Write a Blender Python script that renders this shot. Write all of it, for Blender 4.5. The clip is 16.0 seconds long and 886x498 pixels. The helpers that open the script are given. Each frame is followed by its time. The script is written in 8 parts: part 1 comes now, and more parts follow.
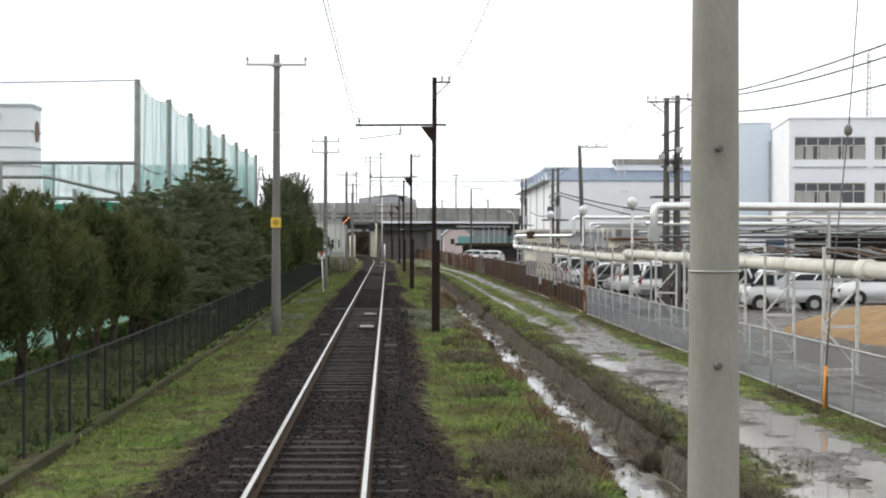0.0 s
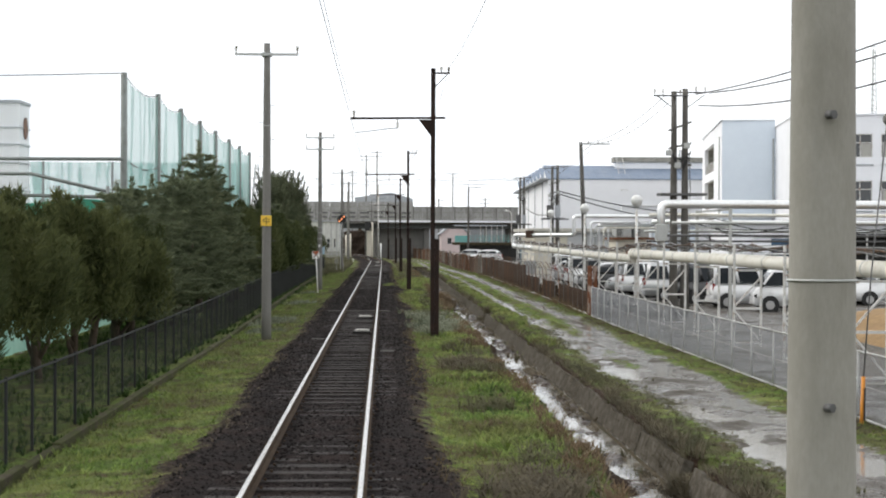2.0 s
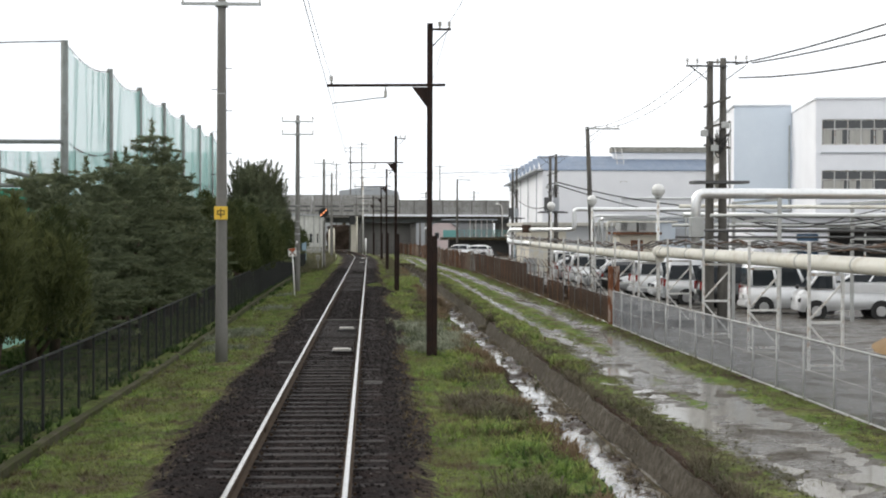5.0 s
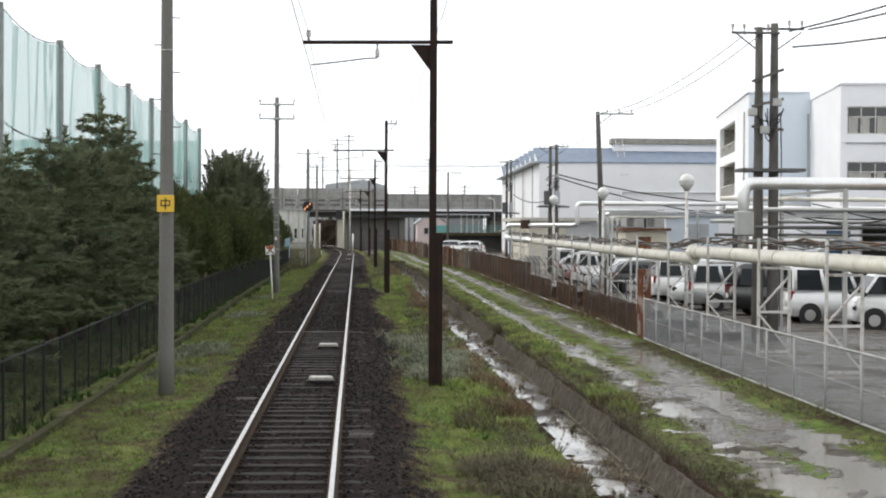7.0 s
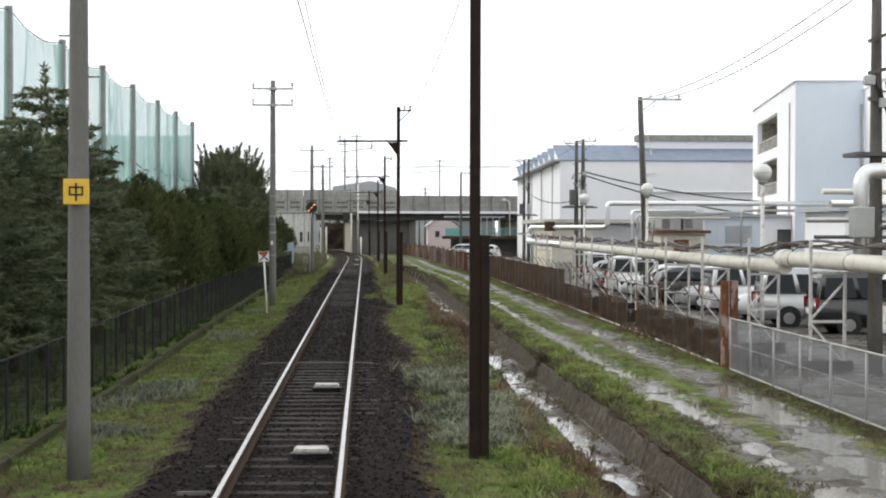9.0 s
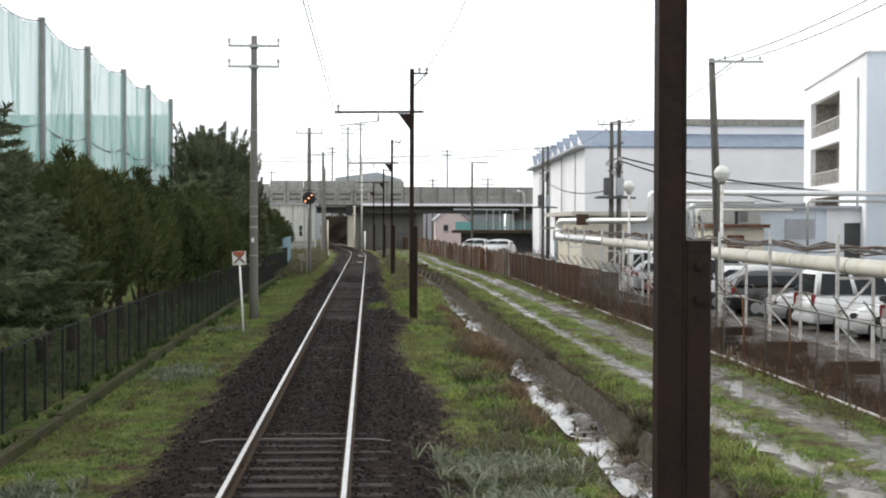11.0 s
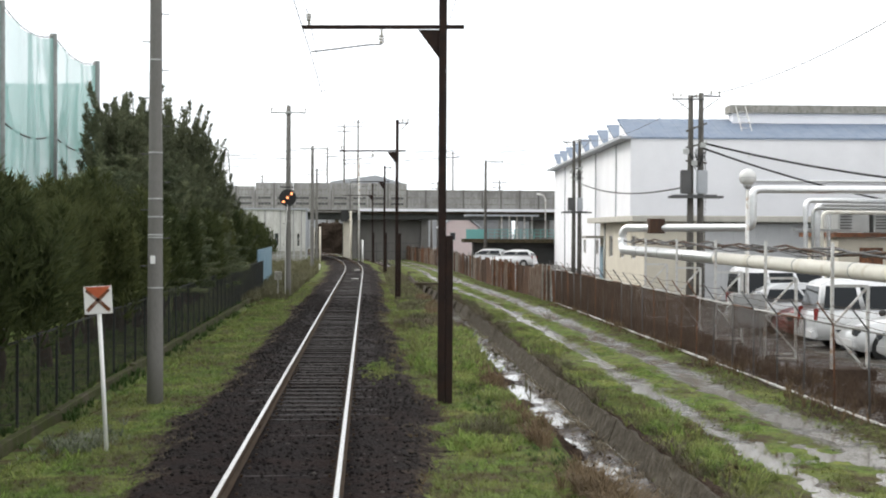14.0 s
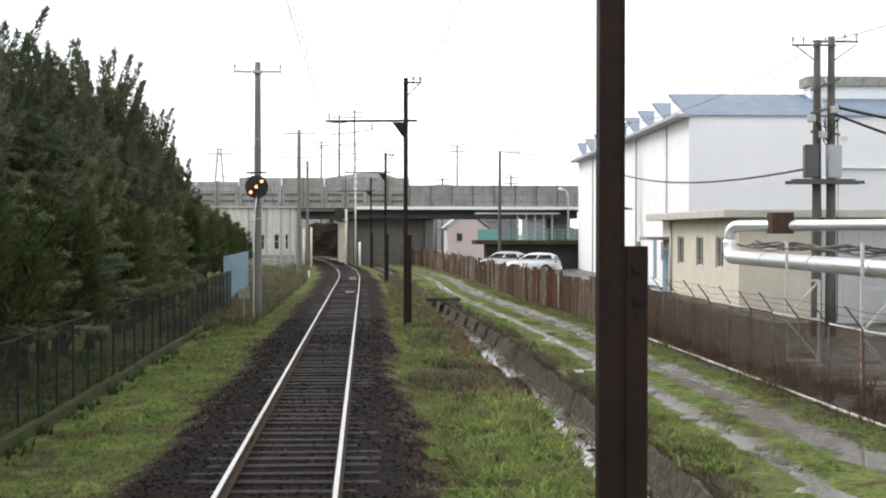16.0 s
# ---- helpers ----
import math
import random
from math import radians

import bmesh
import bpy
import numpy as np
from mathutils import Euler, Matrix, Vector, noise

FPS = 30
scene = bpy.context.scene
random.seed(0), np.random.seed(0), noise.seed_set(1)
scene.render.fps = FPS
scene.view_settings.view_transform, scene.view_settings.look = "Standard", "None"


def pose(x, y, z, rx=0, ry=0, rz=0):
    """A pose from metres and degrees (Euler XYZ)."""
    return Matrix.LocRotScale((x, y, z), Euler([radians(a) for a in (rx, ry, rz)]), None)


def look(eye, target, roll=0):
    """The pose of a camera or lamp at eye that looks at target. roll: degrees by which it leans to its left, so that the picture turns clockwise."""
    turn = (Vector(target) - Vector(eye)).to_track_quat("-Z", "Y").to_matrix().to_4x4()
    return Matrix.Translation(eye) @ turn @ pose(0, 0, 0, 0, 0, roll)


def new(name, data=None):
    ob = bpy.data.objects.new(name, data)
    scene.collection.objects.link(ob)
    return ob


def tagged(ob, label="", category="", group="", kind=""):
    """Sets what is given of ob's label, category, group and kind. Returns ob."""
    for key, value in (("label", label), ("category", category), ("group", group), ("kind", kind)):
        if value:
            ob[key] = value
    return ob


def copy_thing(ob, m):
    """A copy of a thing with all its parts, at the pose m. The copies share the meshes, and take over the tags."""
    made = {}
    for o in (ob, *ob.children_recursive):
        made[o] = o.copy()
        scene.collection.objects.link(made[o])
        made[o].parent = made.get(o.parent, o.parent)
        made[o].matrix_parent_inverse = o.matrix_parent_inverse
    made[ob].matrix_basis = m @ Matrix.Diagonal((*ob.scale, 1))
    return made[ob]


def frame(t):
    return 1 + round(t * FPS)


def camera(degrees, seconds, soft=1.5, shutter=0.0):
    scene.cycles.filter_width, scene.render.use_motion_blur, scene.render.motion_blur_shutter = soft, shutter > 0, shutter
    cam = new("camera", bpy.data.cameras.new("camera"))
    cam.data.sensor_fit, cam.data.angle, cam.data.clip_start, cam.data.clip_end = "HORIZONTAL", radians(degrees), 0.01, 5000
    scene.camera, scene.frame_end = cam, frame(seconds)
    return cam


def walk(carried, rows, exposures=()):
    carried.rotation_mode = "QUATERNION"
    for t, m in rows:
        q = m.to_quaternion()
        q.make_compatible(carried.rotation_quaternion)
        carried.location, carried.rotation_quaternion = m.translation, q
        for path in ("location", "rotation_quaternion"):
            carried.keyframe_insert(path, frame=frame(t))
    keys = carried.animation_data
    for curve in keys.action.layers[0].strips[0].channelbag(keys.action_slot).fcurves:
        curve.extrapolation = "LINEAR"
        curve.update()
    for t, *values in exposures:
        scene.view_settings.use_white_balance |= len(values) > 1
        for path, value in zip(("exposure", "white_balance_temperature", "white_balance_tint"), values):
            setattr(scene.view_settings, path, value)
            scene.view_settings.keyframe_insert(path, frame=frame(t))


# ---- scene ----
cam = camera(31.0, 16.0, soft=2.0)
PATH = [
    (0.0, 0.786, 2.988, 2.448, 89.627, -0.193, -1.986),
    (0.5, 0.797, 3.527, 2.451, 89.573, -0.193, -2.025),
    (1.0, 0.795, 3.964, 2.444, 89.558, -0.198, -2.058),
    (1.5, 0.811, 4.478, 2.429, 89.590, -0.187, -2.075),
    (2.0, 0.785, 5.272, 2.441, 89.602, -0.198, -2.119),
    (2.5, 0.775, 6.224, 2.432, 89.675, -0.249, -2.116),
    (3.0, 0.735, 7.103, 2.438, 89.723, -0.272, -2.121),
    (3.5, 0.758, 8.648, 2.470, 89.633, -0.270, -2.210),
    (4.0, 0.780, 10.284, 2.483, 89.538, -0.230, -2.348),
    (6.5, 0.792, 19.569, 2.486, 89.259, -0.199, -3.033),
    (7.0, 0.791, 21.358, 2.513, 89.221, -0.284, -3.114),
    (7.5, 0.798, 23.313, 2.541, 89.182, -0.332, -3.132),
    (8.0, 0.797, 25.667, 2.518, 89.195, -0.241, -3.094),
    (8.5, 0.808, 27.955, 2.498, 89.245, -0.203, -2.964),
    (9.0, 0.810, 30.195, 2.464, 89.345, -0.153, -2.810),
    (9.5, 0.841, 33.038, 2.452, 89.349, -0.211, -2.695),
    (10.0, 0.787, 35.872, 2.465, 89.308, -0.236, -2.675),
    (12.5, 0.797, 52.111, 2.492, 88.896, -0.072, -2.653),
    (13.0, 0.818, 55.177, 2.504, 88.997, -0.201, -2.765),
    (13.5, 0.849, 58.913, 2.503, 89.177, -0.256, -2.760),
    (14.0, 0.847, 63.205, 2.465, 89.400, -0.276, -2.709),
    (14.5, 0.833, 67.569, 2.467, 89.497, -0.389, -2.538),
    (15.0, 0.822, 71.871, 2.471, 89.520, -0.304, -2.388),
    (15.5, 0.800, 76.388, 2.459, 89.462, -0.287, -2.569),
    (16.0, 0.847, 81.013, 2.475, 89.416, -0.055, -2.791),
]
walk(cam, [(t, pose(*p)) for t, *p in PATH], [(0.0, -0.12), (3.0, -0.14), (4.0, -0.19), (8.0, -0.16), (10.0, -0.15), (13.0, 0.03), (16.0, 0.09)])

# ---- light: a bright overcast sky, the veiled sun ahead on the west side ----
SUN_AZ, SUN_EL = radians(-62), radians(38)          # azimuth from +y, towards -x
world = bpy.data.worlds.new("sky")
scene.world = world
world.use_nodes = True
wn, wl = world.node_tree.nodes, world.node_tree.links
wn.clear()
w_out, w_bg = wn.new("ShaderNodeOutputWorld"), wn.new("ShaderNodeBackground")
w_sky, w_mix = wn.new("ShaderNodeTexSky"), wn.new("ShaderNodeMixRGB")
w_sky.sky_type, w_sky.sun_disc = "NISHITA", False
w_sky.sun_elevation, w_sky.sun_rotation = SUN_EL, SUN_AZ
w_sky.dust_density, w_sky.air_density = 3.0, 1.0
w_map, w_noise, w_ramp = wn.new("ShaderNodeTexCoord"), wn.new("ShaderNodeTexNoise"), wn.new("ShaderNodeValToRGB")
w_noise.inputs["Scale"].default_value, w_noise.inputs["Detail"].default_value = 2.2, 6.0
w_ramp.color_ramp.elements[0].position, w_ramp.color_ramp.elements[0].color = 0.35, (14.8, 15.5, 16.4, 1)
w_ramp.color_ramp.elements[1].position, w_ramp.color_ramp.elements[1].color = 0.62, (17.8, 17.7, 17.4, 1)
w_mix.inputs[0].default_value = 0.88
wl.new(w_map.outputs["Generated"], w_noise.inputs["Vector"])
wl.new(w_noise.outputs["Fac"], w_ramp.inputs["Fac"])
wl.new(w_sky.outputs["Color"], w_mix.inputs[1])
wl.new(w_ramp.outputs["Color"], w_mix.inputs[2])
wl.new(w_mix.outputs["Color"], w_bg.inputs["Color"])
w_bg.inputs["Strength"].default_value = 0.1
wl.new(w_bg.outputs["Background"], w_out.inputs["Surface"])

sun = new("sun", bpy.data.lights.new("sun", "SUN"))
sun.data.energy, sun.data.angle, sun.data.color = 1.5, radians(18), (1.0, 0.95, 0.87)
sun_way = Vector((math.sin(SUN_AZ) * math.cos(SUN_EL), math.cos(SUN_AZ) * math.cos(SUN_EL), math.sin(SUN_EL)))
sun.matrix_world = look(sun_way * 50, (0, 0, 0))


# ---- materials ----
def nodes_of(name):
    m = bpy.data.materials.new(name)
    m.use_nodes = True
    nt = m.node_tree
    return m, nt.nodes, nt.links, nt.nodes["Principled BSDF"]


def surface(name, colour, rough=0.7, metal=0.0, vary=0.25, grain=40.0, blotch=1.5, bump=0.15, second=None, amount=0.5, edge=0.12, stretch=(1, 1, 1), piece=0.0, spec=None):
    """A plain weathered surface: a base colour with grain and blotches, and a second colour (rust, dirt, moss) in patches."""
    m, n, l, b = nodes_of(name)
    co, mp = n.new("ShaderNodeTexCoord"), n.new("ShaderNodeMapping")
    mp.inputs["Scale"].default_value = stretch
    l.new(co.outputs["Object"], mp.inputs["Vector"])
    fine, wide = n.new("ShaderNodeTexNoise"), n.new("ShaderNodeTexNoise")
    fine.inputs["Scale"].default_value, fine.inputs["Detail"].default_value = grain, 6
    wide.inputs["Scale"].default_value, wide.inputs["Detail"].default_value = blotch, 5
    for k in (fine, wide):
        l.new(mp.outputs["Vector"], k.inputs["Vector"])
    add = n.new("ShaderNodeMath")
    add.operation = "ADD"
    l.new(fine.outputs["Fac"], add.inputs[0])
    l.new(wide.outputs["Fac"], add.inputs[1])
    rng = n.new("ShaderNodeMapRange")
    rng.inputs["From Min"].default_value, rng.inputs["From Max"].default_value = 0.6, 1.4
    rng.inputs["To Min"].default_value, rng.inputs["To Max"].default_value = 1 - vary, 1 + vary
    l.new(add.outputs[0], rng.inputs["Value"])
    last = rng.outputs["Result"]
    if piece:
        info, pr, mul = n.new("ShaderNodeObjectInfo"), n.new("ShaderNodeMapRange"), n.new("ShaderNodeMath")
        pr.inputs["To Min"].default_value, pr.inputs["To Max"].default_value = 1 - piece, 1 + piece
        mul.operation = "MULTIPLY"
        l.new(info.outputs["Random"], pr.inputs["Value"])
        l.new(pr.outputs["Result"], mul.inputs[0])
        l.new(last, mul.inputs[1])
        last = mul.outputs[0]
    hsv = n.new("ShaderNodeHueSaturation")
    hsv.inputs["Color"].default_value = (*colour, 1)
    l.new(last, hsv.inputs["Value"])
    out = hsv.outputs["Color"]
    if second:
        patch, ramp, mix = n.new("ShaderNodeTexNoise"), n.new("ShaderNodeMapRange"), n.new("ShaderNodeMixRGB")
        patch.inputs["Scale"].default_value, patch.inputs["Detail"].default_value = blotch * 2.3, 8
        patch.inputs["Roughness"].default_value = 0.65
        l.new(mp.outputs["Vector"], patch.inputs["Vector"])
        ramp.inputs["From Min"].default_value, ramp.inputs["From Max"].default_value = 0.75 - amount * 0.5 - edge, 0.75 - amount * 0.5 + edge
        l.new(patch.outputs["Fac"], ramp.inputs["Value"])
        l.new(ramp.outputs["Result"], mix.inputs[0])
        l.new(out, mix.inputs[1])
        mix.inputs[2].default_value = (*second, 1)
        out = mix.outputs["Color"]
    l.new(out, b.inputs["Base Color"])
    b.inputs["Roughness"].default_value, b.inputs["Metallic"].default_value = rough, metal
    if spec is not None:
        b.inputs["Specular IOR Level"].default_value = spec
    if bump:
        bp = n.new("ShaderNodeBump")
        bp.inputs["Strength"].default_value, bp.inputs["Distance"].default_value = bump, 0.02
        l.new(fine.outputs["Fac"], bp.inputs["Height"])
        l.new(bp.outputs["Normal"], b.inputs["Normal"])
    return m


def glowing(name, colour, strength):
    m, n, l, b = nodes_of(name)
    b.inputs["Base Color"].default_value = (*colour, 1)
    b.inputs["Emission Color"].default_value, b.inputs["Emission Strength"].default_value = (*colour, 1), strength
    return m


RAIL_HEAD = surface("polished_rail", (0.50, 0.485, 0.46), 0.25, 1.0, 0.08, 30, 2, 0.02)
RAIL_RUST = surface("rusty_rail", (0.055, 0.037, 0.023), 0.85, 0.0, 0.3, 60, 3, 0.3, spec=0.12)
SLEEPER = surface("old_sleeper_timber", (0.026, 0.0205, 0.0185), 0.7, 0, 0.5, 50, 4, 0.6, second=(0.013, 0.010, 0.008), amount=0.45, stretch=(1, 6, 1), piece=0.35, spec=0.18)
KERB = surface("mossy_kerb_concrete", (0.075, 0.066, 0.048), 0.95, 0, 0.5, 25, 1.3, 0.5, second=(0.050, 0.060, 0.020), amount=0.5, piece=0.25, spec=0.06)
BEACON = surface("scuffed_white_plastic", (0.46, 0.45, 0.42), 0.6, 0, 0.25, 30, 6, 0.1, second=(0.20, 0.18, 0.15), amount=0.35)
FOOTING = surface("dark_earthy_footing", (0.050, 0.037, 0.028), 0.95, 0, 0.5, 18, 2, 0.4, second=(0.025, 0.019, 0.015), amount=0.5, spec=0.06)
WORN_RUST = surface("worn_rusty_channel", (0.145, 0.062, 0.034), 0.9, 0, 0.5, 20, 2.6, 0.35, second=(0.36, 0.30, 0.26), amount=0.36, edge=0.06, stretch=(1, 1, 0.4), spec=0.1)
FRAME_GREY = surface("dull_galvanised_frame", (0.36, 0.365, 0.36), 0.6, 0.2, 0.2, 30, 2, 0.1, second=(0.22, 0.19, 0.16), amount=0.25)
CONCRETE = surface("weathered_concrete", (0.33, 0.32, 0.29), 0.88, 0, 0.22, 45, 2.0, 0.25, second=(0.15, 0.15, 0.12), amount=0.35, spec=0.12)
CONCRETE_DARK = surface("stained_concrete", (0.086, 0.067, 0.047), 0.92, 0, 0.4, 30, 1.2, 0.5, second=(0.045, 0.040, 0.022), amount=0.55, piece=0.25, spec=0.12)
POLE_GREY = surface("pole_concrete", (0.165, 0.16, 0.148), 0.85, 0, 0.2, 35, 1.6, 0.2, second=(0.15, 0.145, 0.13), amount=0.35, stretch=(1, 1, 0.35))
POLE_PALE = surface("pale_pole_concrete", (0.27, 0.26, 0.23), 0.82, 0, 0.12, 60, 1.2, 0.15, second=(0.20, 0.19, 0.16), amount=0.35, stretch=(1, 1, 0.4))
POLE_BROWN = surface("dark_brown_pole_paint", (0.021, 0.014, 0.012), 0.6, 0, 0.35, 30, 2, 0.2, second=(0.032, 0.018, 0.013), amount=0.4, spec=0.12)
STEEL_DARK = surface("dark_steel", (0.10, 0.10, 0.10), 0.6, 0.4, 0.2, 40, 3, 0.1)
GALV = surface("galvanised_steel", (0.42, 0.43, 0.42), 0.5, 0.6, 0.15, 40, 3, 0.1)
WHITE_STEEL = surface("white_painted_steel", (0.60, 0.60, 0.58), 0.5, 0, 0.15, 30, 2, 0.1, second=(0.30, 0.20, 0.13), amount=0.34, edge=0.07)
RUST = surface("rusted_steel", (0.22, 0.10, 0.05), 0.9, 0, 0.45, 25, 2, 0.4, second=(0.10, 0.06, 0.045), amount=0.5, piece=0.25, spec=0.12)
RUST_PANEL = surface("rusted_sheet", (0.118, 0.068, 0.045), 0.85, 0, 0.5, 14, 1.8, 0.35, second=(0.055, 0.040, 0.033), amount=0.50, edge=0.14, stretch=(1, 2.6, 0.22), piece=0.65, spec=0.12)
RUST_WIRE = surface("rusty_wire", (0.070, 0.047, 0.034), 0.9, 0, 0.3, 20, 0.8, 0.0, spec=0.15)
DARK_WIRE = surface("dark_green_coated_wire", (0.030, 0.032, 0.030), 0.75, 0, 0.3, 20, 0.8, 0.0, spec=0.15)
PALE_WIRE = surface("zinc_wire", (0.165, 0.175, 0.19), 0.5, 0.3, 0.2, 20, 0.8, 0.0)
PIPE_CREAM = surface("cream_pipe_lagging", (0.72, 0.70, 0.63), 0.5, 0, 0.1, 20, 0.8, 0.06, second=(0.5, 0.45, 0.34), amount=0.25)
PIPE_SILVER = surface("aluminium_lagging", (0.74, 0.75, 0.75), 0.38, 0.75, 0.12, 10, 1.0, 0.08)
INSULATOR = surface("porcelain", (0.5, 0.48, 0.44), 0.3, 0, 0.1, 30, 2, 0)
WALL_WHITE = surface("white_rendered_wall", (0.86, 0.87, 0.90), 0.8, 0, 0.04, 12, 0.25, 0.05, second=(0.77, 0.78, 0.81), amount=0.2, edge=0.3)
WALL_BLUE = surface("pale_blue_wall", (0.68, 0.75, 0.82), 0.8, 0, 0.05, 12, 0.25, 0.05, second=(0.60, 0.67, 0.75), amount=0.25, edge=0.3)
WALL_CREAM = surface("cream_wall", (0.66, 0.62, 0.52), 0.85, 0, 0.08, 14, 0.6, 0.08, second=(0.54, 0.50, 0.42), amount=0.25, edge=0.25)
WALL_GREY = surface("grey_sheet_wall", (0.42, 0.44, 0.47), 0.7, 0, 0.1, 14, 0.5, 0.05, second=(0.32, 0.34, 0.36), amount=0.25, edge=0.3)
ROOF_BLUE = surface("blue_roof_sheet", (0.13, 0.175, 0.25), 0.65, 0, 0.2, 12, 0.5, 0.1, second=(0.21, 0.25, 0.31), amount=0.35, edge=0.25)
BRIDGE = surface("grey_bridge_panel", (0.36, 0.355, 0.345), 0.8, 0, 0.15, 8, 0.8, 0.1, second=(0.21, 0.205, 0.19), amount=0.35, stretch=(1, 1, 0.4), piece=0.12)
# near-black coat that puts the shade of deep openings into the colour
DARK = surface("painted_shade", (0.05, 0.05, 0.047), 0.9, 0, 0.3, 10, 1, 0)
TEAL = surface("teal_paint", (0.14, 0.36, 0.34), 0.6, 0, 0.15, 20, 1, 0.1)
PANEL_BLUE = surface("light_blue_sheet", (0.17, 0.28, 0.35), 0.6, 0, 0.12, 20, 1, 0.1)
SIGN_YELLOW = surface("yellow_enamel", (0.75, 0.48, 0.04), 0.45, 0, 0.08, 20, 4, 0)
SIGN_WHITE = surface("white_enamel", (0.78, 0.78, 0.76), 0.45, 0, 0.06, 20, 4, 0)
SIGN_RED = surface("faded_red_enamel", (0.42, 0.09, 0.03), 0.5, 0, 0.25, 20, 4, 0)
ORANGE = surface("orange_paint", (0.62, 0.24, 0.03), 0.55, 0, 0.3, 25, 3, 0.1)
BLACK = surface("matt_black", (0.015, 0.015, 0.015), 0.6, 0, 0.3, 20, 2, 0.05)
BARK = surface("bark", (0.085, 0.06, 0.045), 0.95, 0, 0.4, 18, 3, 0.8, stretch=(1, 1, 0.3))
GLASS_DARK = surface("window_glass", (0.045, 0.05, 0.055), 0.08, 0, 0.15, 1.5, 0.5, 0, spec=0.6)
TYRE = surface("tyre_rubber", (0.02, 0.02, 0.02), 0.85, 0, 0.2, 40, 3, 0.1)
RIM = surface("alloy_rim", (0.45, 0.45, 0.45), 0.4, 0.8, 0.1, 20, 3, 0)
LAMP_RED = surface("red_lens", (0.26, 0.015, 0.012), 0.2, 0, 0.1, 20, 3, 0)
SAND = surface("orange_sand", (0.27, 0.175, 0.080), 0.95, 0, 0.25, 20, 1.0, 0.5, second=(0.20, 0.125, 0.060), amount=0.45)
SIGNAL_LIGHT = glowing("signal_lamp", (1.0, 0.34, 0.14), 3.2)
GLOBE = surface("milky_globe", (0.64, 0.64, 0.62), 0.25, 0, 0.04, 8, 2, 0)
PINK = surface("pink_wall", (0.62, 0.52, 0.51), 0.85, 0, 0.06, 10, 0.6, 0.05)


def thin_leaf(m, n, l, b, colour, through_light=0.35):
    """Leaves and blades let part of the light through."""
    l.new(colour, b.inputs["Base Color"])
    b.inputs["Roughness"].default_value, b.inputs["Specular IOR Level"].default_value = 0.75, 0.15
    tl, mx = n.new("ShaderNodeBsdfTranslucent"), n.new("ShaderNodeMixShader")
    l.new(colour, tl.inputs["Color"])
    mx.inputs[0].default_value = through_light
    l.new(b.outputs["BSDF"], mx.inputs[1])
    l.new(tl.outputs["BSDF"], mx.inputs[2])
    l.new(mx.outputs["Shader"], n["Material Output"].inputs["Surface"])
    return m


def leaf_material(name, dark, light, patch=0.8):
    m, n, l, b = nodes_of(name)
    geo, ramp, co, big = n.new("ShaderNodeNewGeometry"), n.new("ShaderNodeMixRGB"), n.new("ShaderNodeTexCoord"), n.new("ShaderNodeTexNoise")
    big.inputs["Scale"].default_value, big.inputs["Detail"].default_value = patch, 3
    l.new(co.outputs["Object"], big.inputs["Vector"])
    rg, ad = n.new("ShaderNodeMapRange"), n.new("ShaderNodeMath")
    rg.inputs["From Min"].default_value, rg.inputs["From Max"].default_value = 0.3, 0.7
    rg.inputs["To Max"].default_value = 0.6
    l.new(big.outputs["Fac"], rg.inputs["Value"])
    ad.operation = "MULTIPLY_ADD"
    ad.inputs[1].default_value = 0.4
    l.new(geo.outputs["Random Per Island"], ad.inputs[0])
    l.new(rg.outputs["Result"], ad.inputs[2])
    l.new(ad.outputs[0], ramp.inputs[0])
    ramp.inputs[1].default_value, ramp.inputs[2].default_value = (*dark, 1), (*light, 1)
    info, hue, val, hs = n.new("ShaderNodeObjectInfo"), n.new("ShaderNodeMapRange"), n.new("ShaderNodeMapRange"), n.new("ShaderNodeHueSaturation")
    hue.inputs["To Min"].default_value, hue.inputs["To Max"].default_value = 0.485, 0.51
    val.inputs["To Min"].default_value, val.inputs["To Max"].default_value = 1.22, 0.8
    for k, sock in ((hue, "Hue"), (val, "Value")):
        l.new(info.outputs["Random"], k.inputs["Value"])
        l.new(k.outputs["Result"], hs.inputs[sock])
    l.new(ramp.outputs["Color"], hs.inputs["Color"])
    return thin_leaf(m, n, l, b, hs.outputs["Color"])


LEAF_HEDGE = leaf_material("yellowish_conifer_sprays", (0.030, 0.043, 0.018), (0.108, 0.124, 0.048))
LEAF_CEDAR = leaf_material("cedar_needles", (0.060, 0.080, 0.048), (0.225, 0.250, 0.145))
LEAF_SPIKE = leaf_material("dark_juniper_sprays", (0.040, 0.050, 0.032), (0.165, 0.182, 0.108))
WEED = leaf_material("broad_weed_leaves", (0.030, 0.060, 0.014), (0.095, 0.140, 0.045), 2.0)
STRAW = leaf_material("dry_straw", (0.07, 0.05, 0.028), (0.20, 0.15, 0.09), 2.0)


